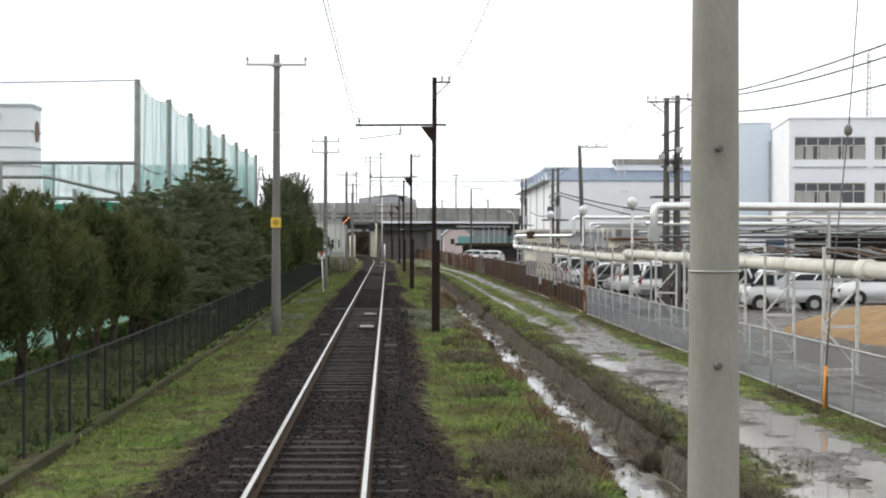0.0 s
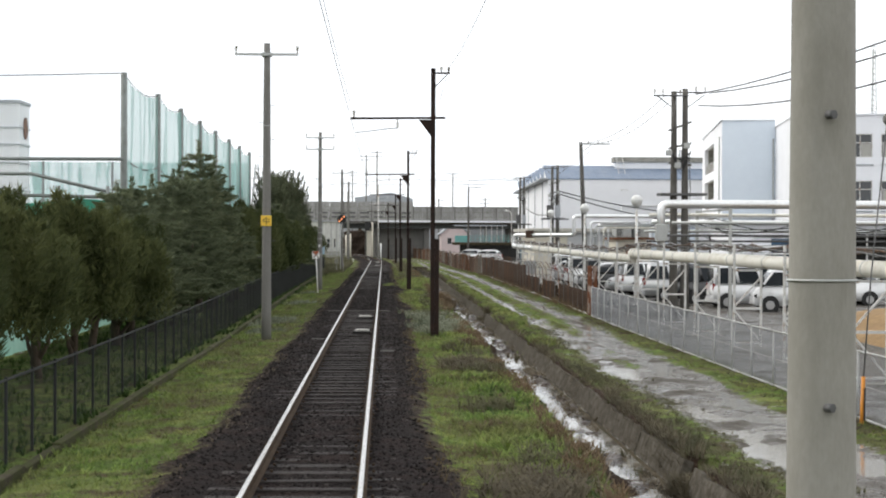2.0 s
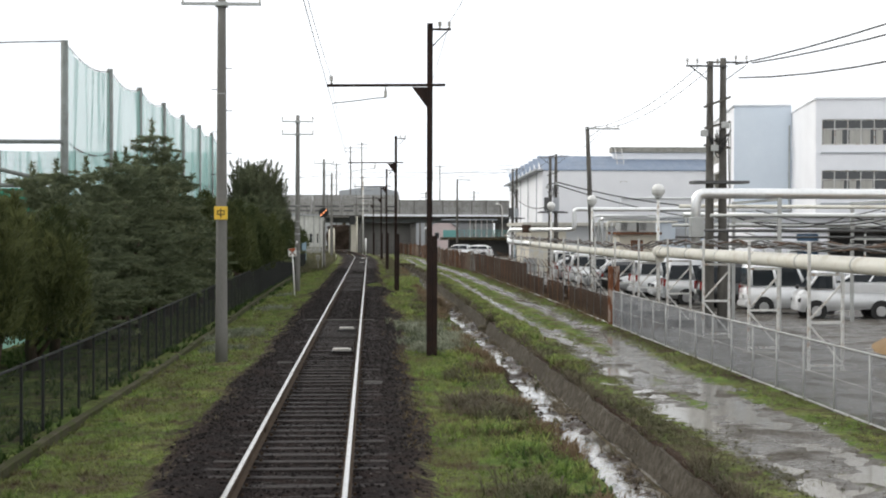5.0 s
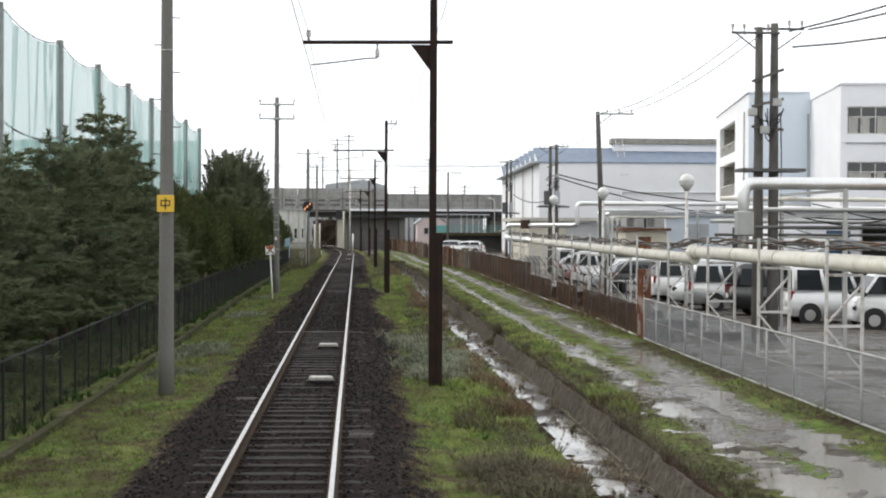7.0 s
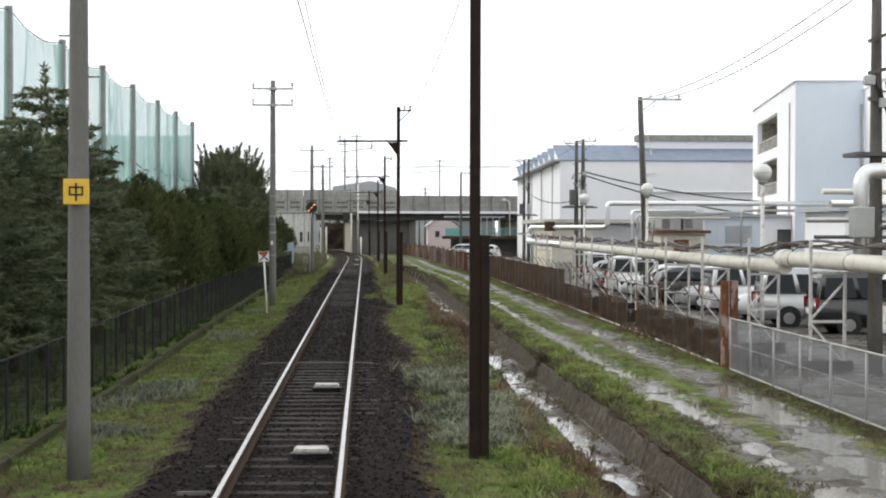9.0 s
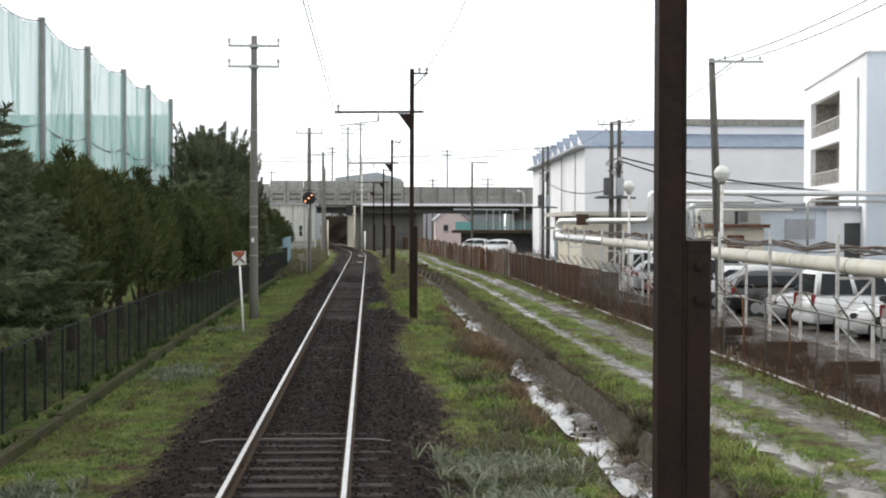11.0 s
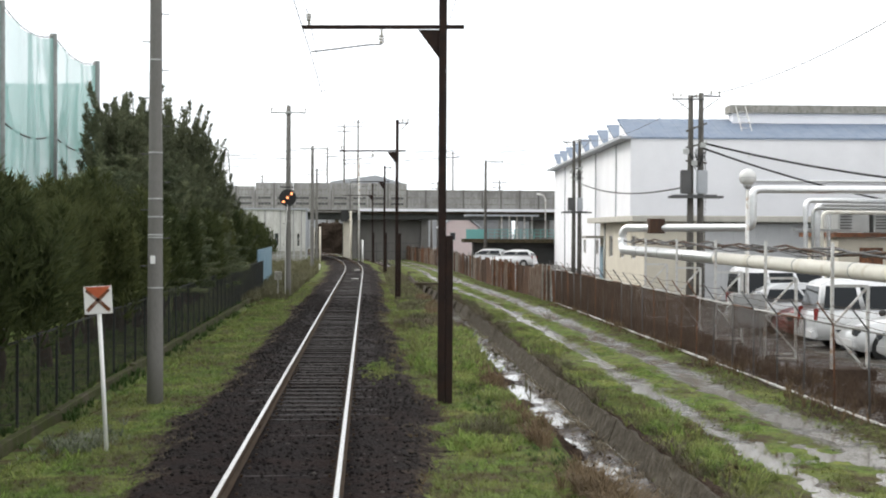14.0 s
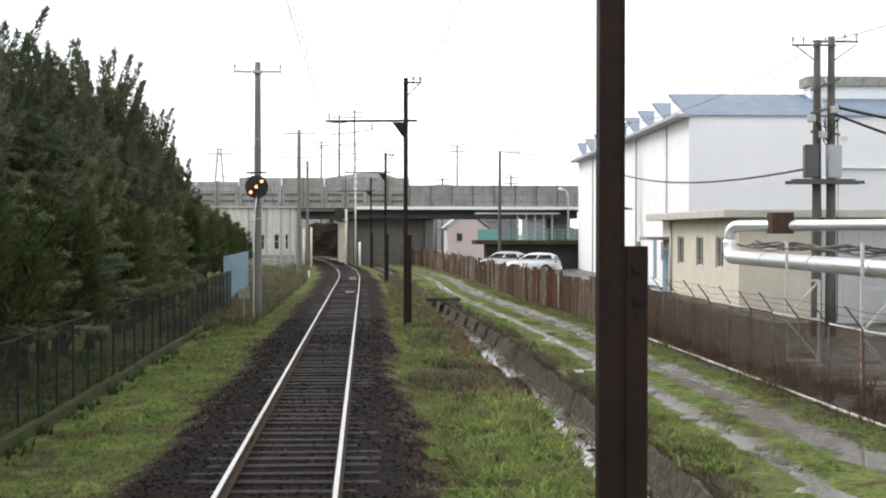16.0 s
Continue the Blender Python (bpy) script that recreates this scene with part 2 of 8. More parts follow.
def grass_tones(n, l, co):
    """Patches of young grass, moss, yellow and dead grass, the same in the turf and in its blades."""
    def tex(scale, detail=6):
        k = n.new("ShaderNodeTexNoise")
        k.inputs["Scale"].default_value, k.inputs["Detail"].default_value, k.inputs["Roughness"].default_value = scale, detail, 0.62
        l.new(co.outputs["Object"], k.inputs["Vector"])
        return k.outputs["Fac"]

    def mix(src, lo, hi, a, c):
        r, k = n.new("ShaderNodeMapRange"), n.new("ShaderNodeMixRGB")
        r.inputs["From Min"].default_value, r.inputs["From Max"].default_value = lo, hi
        l.new(src, r.inputs["Value"])
        l.new(r.outputs["Result"], k.inputs[0])
        for i, v in ((1, a), (2, c)):
            if isinstance(v, tuple):
                k.inputs[i].default_value = (*v, 1)
            else:
                l.new(v, k.inputs[i])
        return k.outputs["Color"]

    mid, wide, dead, huge = tex(5.0), tex(1.3), tex(1.9, 8), tex(0.42, 5)
    g = mix(mid, 0.36, 0.64, (0.056, 0.090, 0.023), (0.138, 0.194, 0.050))
    g = mix(wide, 0.46, 0.68, g, (0.192, 0.208, 0.070))
    g = mix(huge, 0.48, 0.62, g, (0.104, 0.116, 0.042))
    return mix(dead, 0.50, 0.63, g, (0.074, 0.058, 0.036))


def blade_material(name, gain):
    m, n, l, b = nodes_of(name)
    co, geo = n.new("ShaderNodeTexCoord"), n.new("ShaderNodeNewGeometry")
    g = grass_tones(n, l, co)
    rg, hs = n.new("ShaderNodeMapRange"), n.new("ShaderNodeHueSaturation")
    rg.inputs["To Min"].default_value, rg.inputs["To Max"].default_value = gain * 0.7, gain * 1.3
    l.new(geo.outputs["Random Per Island"], rg.inputs["Value"])
    l.new(rg.outputs["Result"], hs.inputs["Value"])
    l.new(g, hs.inputs["Color"])
    return thin_leaf(m, n, l, b, hs.outputs["Color"], 0.45)


GRASS_BLADE = blade_material("grass_blades", 1.5)


# ---- mesh helpers ----
def box(bm, x0, x1, y0, y1, z0, z1, m=None):
    vs = [bm.verts.new((x, y, z)) for x in (x0, x1) for y in (y0, y1) for z in (z0, z1)]
    if m is not None:
        for v in vs:
            v.co = m @ v.co
    for f in ((0, 1, 3, 2), (4, 6, 7, 5), (0, 4, 5, 1), (2, 3, 7, 6), (0, 2, 6, 4), (1, 5, 7, 3)):
        bm.faces.new([vs[i] for i in f])
    return vs


def bar(bm, a, b, w, h=None, seg=0, r2=None):
    """A square bar, or with seg a round one, from a to b."""
    a, b = Vector(a), Vector(b)
    d = b - a
    q = d.to_track_quat("Z", "Y").to_matrix()
    if seg:
        rings = []
        for p, r in ((a, w), (b, w if r2 is None else r2)):
            rings.append([bm.verts.new(p + q @ Vector((r * math.cos(i * math.tau / seg), r * math.sin(i * math.tau / seg), 0))) for i in range(seg)])
        for i in range(seg):
            j = (i + 1) % seg
            bm.faces.new((rings[0][i], rings[0][j], rings[1][j], rings[1][i])).smooth = True
        bm.faces.new(list(reversed(rings[0])))
        bm.faces.new(rings[1])
    else:
        h = h or w
        vs = [[bm.verts.new(p + q @ Vector((sx * w / 2, sy * h / 2, 0))) for sx, sy in ((-1, -1), (1, -1), (1, 1), (-1, 1))] for p in (a, b)]
        for i in range(4):
            j = (i + 1) % 4
            bm.faces.new((vs[0][i], vs[0][j], vs[1][j], vs[1][i]))
        bm.faces.new(list(reversed(vs[0])))
        bm.faces.new(vs[1])


def tube(bm, pts, r, seg=10, caps=True):
    """A round tube along a line of points; r may be a list."""
    pts = [Vector(p) for p in pts]
    rs = r if isinstance(r, (list, tuple)) else [r] * len(pts)
    rings = []
    for i, p in enumerate(pts):
        d = (pts[min(i + 1, len(pts) - 1)] - pts[max(i - 1, 0)]).normalized()
        side = d.cross(Vector((0, 0, 1)))
        side = side.normalized() if side.length > 1e-3 else Vector((1, 0, 0))
        up = side.cross(d)
        rings.append([bm.verts.new(p + rs[i] * (side * math.cos(k * math.tau / seg) + up * math.sin(k * math.tau / seg))) for k in range(seg)])
    for a, b in zip(rings, rings[1:]):
        for k in range(seg):
            j = (k + 1) % seg
            bm.faces.new((a[k], a[j], b[j], b[k])).smooth = True
    if caps:
        bm.faces.new(list(reversed(rings[0])))
        bm.faces.new(rings[-1])


def elbow(a, corner, b, r, n=6):
    """Points of a bend of radius r from a through corner to b."""
    a, c, b = Vector(a), Vector(corner), Vector(b)
    p, q = c + (a - c).normalized() * r, c + (b - c).normalized() * r
    return [p * (1 - t) ** 2 + c * 2 * t * (1 - t) + q * t * t for t in (i / n for i in range(n + 1))]


def sphere(bm, c, r, u=14, v=9, squash=1.0):
    res = bmesh.ops.create_uvsphere(bm, u_segments=u, v_segments=v, radius=r, matrix=Matrix.Translation(c) @ Matrix.Diagonal((1, 1, squash, 1)))
    for w in res["verts"]:
        for f in w.link_faces:
            f.smooth = True


def mesh_of(name, bm, material):
    bmesh.ops.recalc_face_normals(bm, faces=bm.faces)
    me = bpy.data.meshes.new(name)
    bm.to_mesh(me)
    bm.free()
    for m in material if isinstance(material, (list, tuple)) else (material,):
        me.materials.append(m)
    return me


def part(name, bm, material, parent, label="", kind=""):
    """Links a bmesh as one mesh object under a thing or a part."""
    ob = new(name, mesh_of(name, bm, material))
    ob.parent = parent
    return tagged(ob, label, kind=kind)


def thing(name, label, category, group="", kind="", at=None):
    """An Empty that holds the parts of a thing."""
    ob = new(name)
    ob.empty_display_size = 0.2
    if at is not None:
        ob.matrix_basis = at
    return tagged(ob, label, category, group, kind)


def solid(name, bm, material, label, category, group="", kind=""):
    """A thing of one mesh."""
    return tagged(new(name, mesh_of(name, bm, material)), label, category, group, kind)


def raw(name, verts, faces, material, smooth=False):
    me = bpy.data.meshes.new(name)
    me.from_pydata(verts, [], faces)
    for m in material if isinstance(material, (list, tuple)) else (material,):
        me.materials.append(m)
    if smooth:
        me.polygons.foreach_set("use_smooth", [True] * len(me.polygons))
    return me


B = bmesh.new


# ---- the plan: everything beside the line bends west with it beyond y = 163 ----
def bend(y):
    return -((y - 163) ** 2) / 1560 if y > 163 else 0.0


def smooth(a, b, v):
    t = min(1.0, max(0.0, (v - a) / (b - a)))
    return t * t * (3 - 2 * t)


def bend_east(y):
    return bend(y) - 1.0 * smooth(122, 158, y)


# ---- ground ----
def ruts_at(y):
    """The wheel ruts wander: centre of the left one, of the right one and the right one's half width."""
    w = noise.noise((0.0, y * 0.11, 2.5))
    return 5.78 + 0.14 * smooth(46, 60, y) + 0.16 * w, 6.72 + 0.58 * smooth(46, 60, y) - 0.25 * smooth(80, 110, y) + 0.15 * w, 0.40 - 0.12 * smooth(60, 90, y) + 0.10 * noise.noise((3.0, y * 0.2, 1.5))


OUTLETS = (24.8, 64.3)          # gaps in the ditch wall where side drains come in


def outlet_at(y):
    return max(math.exp(-((y - o) / 0.34) ** 4) for o in OUTLETS)


def ground_height(x, y):
    """Ballast shoulder, grass strips, open ditch, puddled track, yard."""
    u = x - (bend(y) if x < 2.5 else bend_east(y) if x > 4 else bend(y) + (bend_east(y) - bend(y)) * (x - 2.5) / 1.5)
    n1 = noise.noise((x * 0.9, y * 0.9, 0.3))
    n2 = noise.noise((x * 3.1, y * 3.1, 5.2))
    z = -0.155
    if u < 0:
        z += -0.13 * smooth(1.25, 1.9, -u) - 0.06 * smooth(2.0, 3.3, -u) - 0.10 * smooth(3.35, 3.5, -u)
        z += (0.02 * n1 + 0.012 * n2) * smooth(1.5, 2.2, -u)
    else:
        z += -0.12 * smooth(1.2, 1.8, u) + (0.03 * n1 + 0.02 * n2) * smooth(1.6, 2.4, u)
        lip = 3.24 - 0.10 * (1 - smooth(26, 36, y)) + 0.16 * n1 + 0.10 * n2 + 0.18 * noise.noise((0.4, y * 0.16, 4.4)) + 0.10 * smooth(90, 110, y)
        foot = lip + 0.5 + 0.12 * noise.noise((x * 0.7, y * 1.3, 6.6))
        z += -0.422 * smooth(lip, foot, u) - 0.02 * smooth(3.8, 4.3, u)
        z += (0.06 * n1 + 0.09 * n2) * smooth(3.5, 3.8, u) * (1 - smooth(4.2, 4.4, u))
        z += (0.075 + 0.05 * n2) * smooth(-0.25, 0.15, noise.noise((0.3, y * 0.28, 14.0)) + 0.3 * smooth(60, 66, y) * (1 - smooth(80, 84, y))) * (0.15 + 0.85 * smooth(24, 40, y)) * smooth(4.02 + 0.10 * n1, 4.16 + 0.10 * n1, u) * (1 - smooth(4.35, 4.42, u))
        back = 0.5 * outlet_at(y)
        z += 0.395 * smooth(4.50 + back, 4.64 + back, u) - 0.023 * smooth(4.9, 5.3, u)
        path = smooth(4.9, 5.2, u) * (1 - smooth(7.5, 8.0, u))
        left, right, wide = ruts_at(y)
        rut = math.exp(-((u - left) / (0.30 - 0.08 * smooth(60, 90, y))) ** 2) + math.exp(-((u - right) / wide) ** 2)
        z += path * (0.030 * noise.noise((x * 0.5, y * 0.22, 9.1)) + 0.022 * n1 + 0.032 * n2 + 0.018 * noise.noise((x * 7.3, y * 5.1, 1.7)) - (0.050 + 0.03 * noise.noise((x * 0.4, y * 0.35, 8.8))) * rut + 0.012)
        z += -0.05 * smooth(8.6, 10.0, u)
    z += 0.006 * noise.noise((x * 9, y * 9, 2.0)) - 0.016 * (1 - smooth(0.60, 0.78, abs(u))) - 0.008 * (1 - smooth(0.95, 1.12, abs(u))) + (0.022 * n1 + 0.014 * n2) * smooth(0.85, 1.1, abs(u)) * (1 - smooth(1.3, 1.7, abs(u)))
    return z


def spaced(stops):
    out = []
    for a, b, step in stops:
        n = max(1, round((b - a) / step))
        out += [a + (b - a) * i / n for i in range(n)]
    return out + [stops[-1][1]]


def stone_zone(x, y):
    """How much ballast covers the ground: its edge wanders into the grass."""
    u = x - bend(min(y, 300))
    w = noise.noise((x * 0.2, y * 0.12, 3.0)) * 0.45 + 0.30 * noise.noise((x * 1.3, y * 1.0, 7.0)) + 0.22 * noise.noise((x * 3.7, y * 3.1, 5.0))
    return 1 - smooth(1.12 + w, 2.10 + w, -u) if u < 0 else 1 - smooth(1.08 + w, 1.98 + w, u)


gx = spaced([(-2500, -300, 400), (-300, -40, 40), (-40, -10, 3), (-10, -4.6, 0.5), (-4.6, 3.0, 0.16), (3.0, 5.2, 0.07), (5.2, 8.8, 0.12), (8.8, 12, 0.5), (12, 60, 4), (60, 400, 40), (400, 2500, 400)])
gy = spaced([(-1500, -100, 200), (-100, 0, 10), (0, 12, 0.6), (12, 130, 0.22), (130, 185, 0.4), (185, 270, 1.0), (270, 400, 8), (400, 3000, 200)])
gverts, zone_green, zone_stone, zone_mud, zone_earth = [], [], [], [], []
for y in gy:
    by, be = bend(min(y, 300)), bend_east(min(y, 300))
    for x in gx:
        near = abs(x) < 60 and -50 < y < 300
        gverts.append((x, y, ground_height(x, y) if near else -0.42))
        u, ue = x - by, x - be
        stone = stone_zone(x, y)
        n2 = noise.noise((x * 0.8, y * 0.25, 13.0))
        mud = earth = 0.0
        if ue > 3.3:
            rl, rr_, rw = ruts_at(y)
            ruts = max(math.exp(-((ue - rl) / (0.36 - 0.15 * smooth(60, 85, y) + 0.2 * n2)) ** 2), math.exp(-((ue - rr_) / (rw + 0.10 + 0.2 * n2)) ** 2))
            bare = (1 - 0.85 * smooth(55, 75, y)) * smooth(0.05, 0.35, noise.noise((x * 0.35, y * 0.16, 17.0))) * smooth(5.1, 5.5, ue) * (1 - smooth(7.0, 7.4, ue))
            open_mud = (1 - smooth(46, 60, y)) * smooth(5.45, 5.8, ue + 0.3 * n2) * (1 - smooth(7.05, 7.4, ue + 0.2 * n2)) * (0.2 + 0.75 * smooth(-0.2, 0.12, noise.noise((x * 0.9, y * 0.3, 41.0))))
            mud = max(ruts, bare, open_mud, smooth(3.75, 3.95, ue) * (1 - smooth(4.3, 4.4, ue)))
            if ue > 7.9:
                mud = smooth(8.1, 8.6, ue)
            if 8.3 < ue < 12 and 61 < y < 126:
                earth = 1.0 - smooth(11.0, 11.8, ue)
            else:
                turf = 0.30 + 0.5 * noise.noise((x * 0.6, y * 0.10, 31.0)) + 0.10 * (1 - smooth(50, 60, y))
                earth = max(smooth(3.3, 3.6, ue) * (1 - smooth(4.66, 4.80, ue)), turf * smooth(4.5, 4.7, ue) * (1 - smooth(5.3, 5.7, ue)), (0.42 + 0.5 * noise.noise((x * 0.7, y * 0.3, 23.0))) * smooth(7.35, 7.75, ue) * (1 - smooth(8.6, 8.9, ue)))
        zone_stone.append(stone)
        zone_mud.append(min(1.0, mud))
        # beyond the west fence: bare earth, its dark tone also painting the conifers' shade
        zone_earth.append(max(earth, smooth(3.9, 4.3, -u) * 0.25 * (1 - smooth(9, 12, -u))))
        zone_green.append(1.0 if -40 < x < 9 else 0.15)
nx = len(gx)
gfaces = [(j * nx + i, j * nx + i + 1, (j + 1) * nx + i + 1, (j + 1) * nx + i) for j in range(len(gy) - 1) for i in range(nx - 1)]


def ground_material():
    m, n, l, b = nodes_of("ground_grass_ballast_and_mud")
    co = n.new("ShaderNodeTexCoord")

    def tex(scale, detail=6, rough=0.6, kind="ShaderNodeTexNoise"):
        k = n.new(kind)
        k.inputs["Scale"].default_value = scale
        if kind == "ShaderNodeTexNoise":
            k.inputs["Detail"].default_value, k.inputs["Roughness"].default_value = detail, rough
        l.new(co.outputs["Object"], k.inputs["Vector"])
        return k

    def mix(fac, a, c):
        k = n.new("ShaderNodeMixRGB")
        for i, v in ((0, fac), (1, a), (2, c)):
            if isinstance(v, tuple):
                k.inputs[i].default_value = (*v, 1)
            elif isinstance(v, float):
                k.inputs[i].default_value = v
            else:
                l.new(v, k.inputs[i])
        return k.outputs["Color"]

    def span(src, a, c):
        k = n.new("ShaderNodeMapRange")
        k.inputs["From Min"].default_value, k.inputs["From Max"].default_value = a, c
        l.new(src, k.inputs["Value"])
        return k.outputs["Result"]

    def masked(attr, src, reach=0.35):
        """A zone's edge, broken up by noise."""
        a, k, s = n.new("ShaderNodeAttribute"), n.new("ShaderNodeMath"), n.new("ShaderNodeMath")
        a.attribute_name = attr
        s.operation, s.inputs[1].default_value = "SUBTRACT", 0.5
        l.new(src, s.inputs[0])
        k.operation = "MULTIPLY_ADD"
        k.inputs[1].default_value = reach * 4
        l.new(s.outputs[0], k.inputs[0])
        l.new(a.outputs["Fac"], k.inputs[2])
        return span(k.outputs[0], 0.38, 0.62)

    fine, mid, wide, huge = tex(60, 4), tex(9, 6), tex(1.6, 6), tex(0.35, 4)
    cell = tex(22, kind="ShaderNodeTexVoronoi")
    grass = grass_tones(n, l, co)
    soil = mix(span(fine.outputs["Fac"], 0.3, 0.7), (0.030, 0.022, 0.016), (0.062, 0.047, 0.034))
    bare = mix(span(mid.outputs["Fac"], 0.50, 0.66), grass, soil)
    grass = mix(span(huge.outputs["Fac"], 0.36, 0.56), bare, grass)
    stone = mix(cell.outputs["Distance"], (0.007, 0.0055, 0.0054), (0.020, 0.0155, 0.0148))
    stone = mix(span(wide.outputs["Fac"], 0.45, 0.62), stone, (0.019, 0.0125, 0.0110))
    stone = mix(span(fine.outputs["Fac"], 0.66, 0.74), stone, (0.06, 0.052, 0.048))
    mud = mix(span(mid.outputs["Fac"], 0.3, 0.7), (0.036, 0.031, 0.025), (0.125, 0.113, 0.095))
    yard = mix(span(wide.outputs["Fac"], 0.35, 0.6), (0.026, 0.027, 0.028), (0.062, 0.061, 0.058))
    green = n.new("ShaderNodeAttribute")
    green.attribute_name = "green"
    col = mix(green.outputs["Fac"], yard, grass)
    stone_mask, mud_mask = masked("stone", mid.outputs["Fac"], 0.55), masked("mud", mid.outputs["Fac"], 0.45)
    col = mix(mud_mask, col, mud)
    earth_mask = masked("earth", mid.outputs["Fac"], 0.3)
    col = mix(earth_mask, col, mix(span(mid.outputs["Fac"], 0.3, 0.7), (0.020, 0.013, 0.010), (0.055, 0.036, 0.025)))
    dirt_at, dirt_add = n.new("ShaderNodeAttribute"), n.new("ShaderNodeMath")
    dirt_at.attribute_name = "stone"
    dirt_add.operation, dirt_add.inputs[1].default_value = "MULTIPLY_ADD", 1.6
    l.new(mid.outputs["Fac"], dirt_add.inputs[0])
    l.new(dirt_at.outputs["Fac"], dirt_add.inputs[2])
    col = mix(span(dirt_add.outputs[0], 0.86, 1.15), col, soil)
    col = mix(stone_mask, col, stone)
    l.new(col, b.inputs["Base Color"])
    rr = n.new("ShaderNodeMapRange")
    rr.inputs["To Min"].default_value, rr.inputs["To Max"].default_value = 0.92, 0.26
    wet = n.new("ShaderNodeMath")
    wet.operation = "MULTIPLY"
    l.new(mud_mask, wet.inputs[0])
    l.new(span(tex(0.9, 5).outputs["Fac"], 0.32, 0.52), wet.inputs[1])
    l.new(wet.outputs[0], rr.inputs["Value"])
    l.new(rr.outputs["Result"], b.inputs["Roughness"])
    sp = n.new("ShaderNodeMapRange")
    sp.inputs["To Min"].default_value, sp.inputs["To Max"].default_value = 0.06, 0.5
    l.new(wet.outputs[0], sp.inputs["Value"])
    l.new(sp.outputs["Result"], b.inputs["Specular IOR Level"])
    bp = n.new("ShaderNodeBump")
    bp.inputs["Strength"].default_value, bp.inputs["Distance"].default_value = 0.7, 0.05
    l.new(cell.outputs["Distance"], bp.inputs["Height"])
    b2 = n.new("ShaderNodeBump")
    b2.inputs["Strength"].default_value, b2.inputs["Distance"].default_value = 0.5, 0.06
    l.new(mid.outputs["Fac"], b2.inputs["Height"])
    l.new(bp.outputs["Normal"], b2.inputs["Normal"])
    l.new(b2.outputs["Normal"], b.inputs["Normal"])
    return m


gme = raw("ground", gverts, gfaces, ground_material(), True)
for attr, vals in (("green", zone_green), ("stone", zone_stone), ("mud", zone_mud), ("earth", zone_earth)):
    gme.attributes.new(attr, "FLOAT", "POINT").data.foreach_set("value", vals)
ground = tagged(new("ground", gme), "grassy railway land with dark ballast, ditch banks and muddy track", "ground", kind="structure")


def water_material(name, colour, rough, ripple, stretch=(1, 1, 1), bed=None):
    m, n, l, b = nodes_of(name)
    b.inputs["Base Color"].default_value, b.inputs["Roughness"].default_value = (*colour, 1), rough
    b.inputs["IOR"].default_value = 1.33
    co, nz, bp = n.new("ShaderNodeTexCoord"), n.new("ShaderNodeTexNoise"), n.new("ShaderNodeBump")
    nz.inputs["Scale"].default_value, nz.inputs["Detail"].default_value = 11, 5
    mp = n.new("ShaderNodeMapping")
    mp.inputs["Scale"].default_value = stretch
    l.new(co.outputs["Object"], mp.inputs["Vector"])
    l.new(mp.outputs["Vector"], nz.inputs["Vector"])
    bp.inputs["Strength"].default_value, bp.inputs["Distance"].default_value = ripple, 0.02 + 0.06 * ripple
    l.new(nz.outputs["Fac"], bp.inputs["Height"])
    l.new(bp.outputs["Normal"], b.inputs["Normal"])
    if bed:
        # the dark bed shows through clear water; pale silt elsewhere also stands in for reflected sky
        bn, ramp, mx = n.new("ShaderNodeTexNoise"), n.new("ShaderNodeMapRange"), n.new("ShaderNodeMixRGB")
        bm_ = n.new("ShaderNodeMapping")
        bm_.inputs["Scale"].default_value = (3.2, 0.8, 1)
        l.new(co.outputs["Object"], bm_.inputs["Vector"])
        l.new(bm_.outputs["Vector"], bn.inputs["Vector"])
        bn.inputs["Scale"].default_value, bn.inputs["Detail"].default_value = 1.3, 4
        ramp.inputs["From Min"].default_value, ramp.inputs["From Max"].default_value = 0.42, 0.52
        l.new(bn.outputs["Fac"], ramp.inputs["Value"])
        l.new(ramp.outputs["Result"], mx.inputs[0])
        mx.inputs[1].default_value, mx.inputs[2].default_value = (*bed, 1), (*colour, 1)
        l.new(mx.outputs["Color"], b.inputs["Base Color"])
    return m


# the pale tone is raised to paint in some of the sky's reflection
WATER = water_material("ditch_water", (0.27, 0.26, 0.24), 0.02, 0.11, (0.28, 0.62, 1), (0.045, 0.040, 0.032))
PUDDLE = water_material("puddle_water", (0.20, 0.19, 0.17), 0.10, 0.05)


def strip(name, x0, x1, z, material, label, category, y0=0, y1=262, fall=0.0):
    ys = spaced([(y0, 160, 4), (160, y1, 3)])
    vs = [(x + bend_east(y), y, z) for y in ys for x in (x0, x1)]
    fs = [(2 * i, 2 * i + 1, 2 * i + 3, 2 * i + 2) for i in range(len(ys) - 1)]
    return tagged(new(name, raw(name, vs, fs, material)), label, category, kind="structure")


strip("water", 3.4, 4.6, -0.665, WATER, "shallow rainwater running in the open ditch", "water", y1=200)
strip("puddles", 5.0, 7.7, -0.367, PUDDLE, "rain puddles standing in wheel ruts of the track", "puddle")

EARTH_WALL = surface("earth_stained_wall", (0.120, 0.110, 0.092), 0.92, 0, 0.5, 26, 3.4, 0.7, second=(0.036, 0.028, 0.019), amount=0.5, edge=0.2, piece=0.12, spec=0.08)
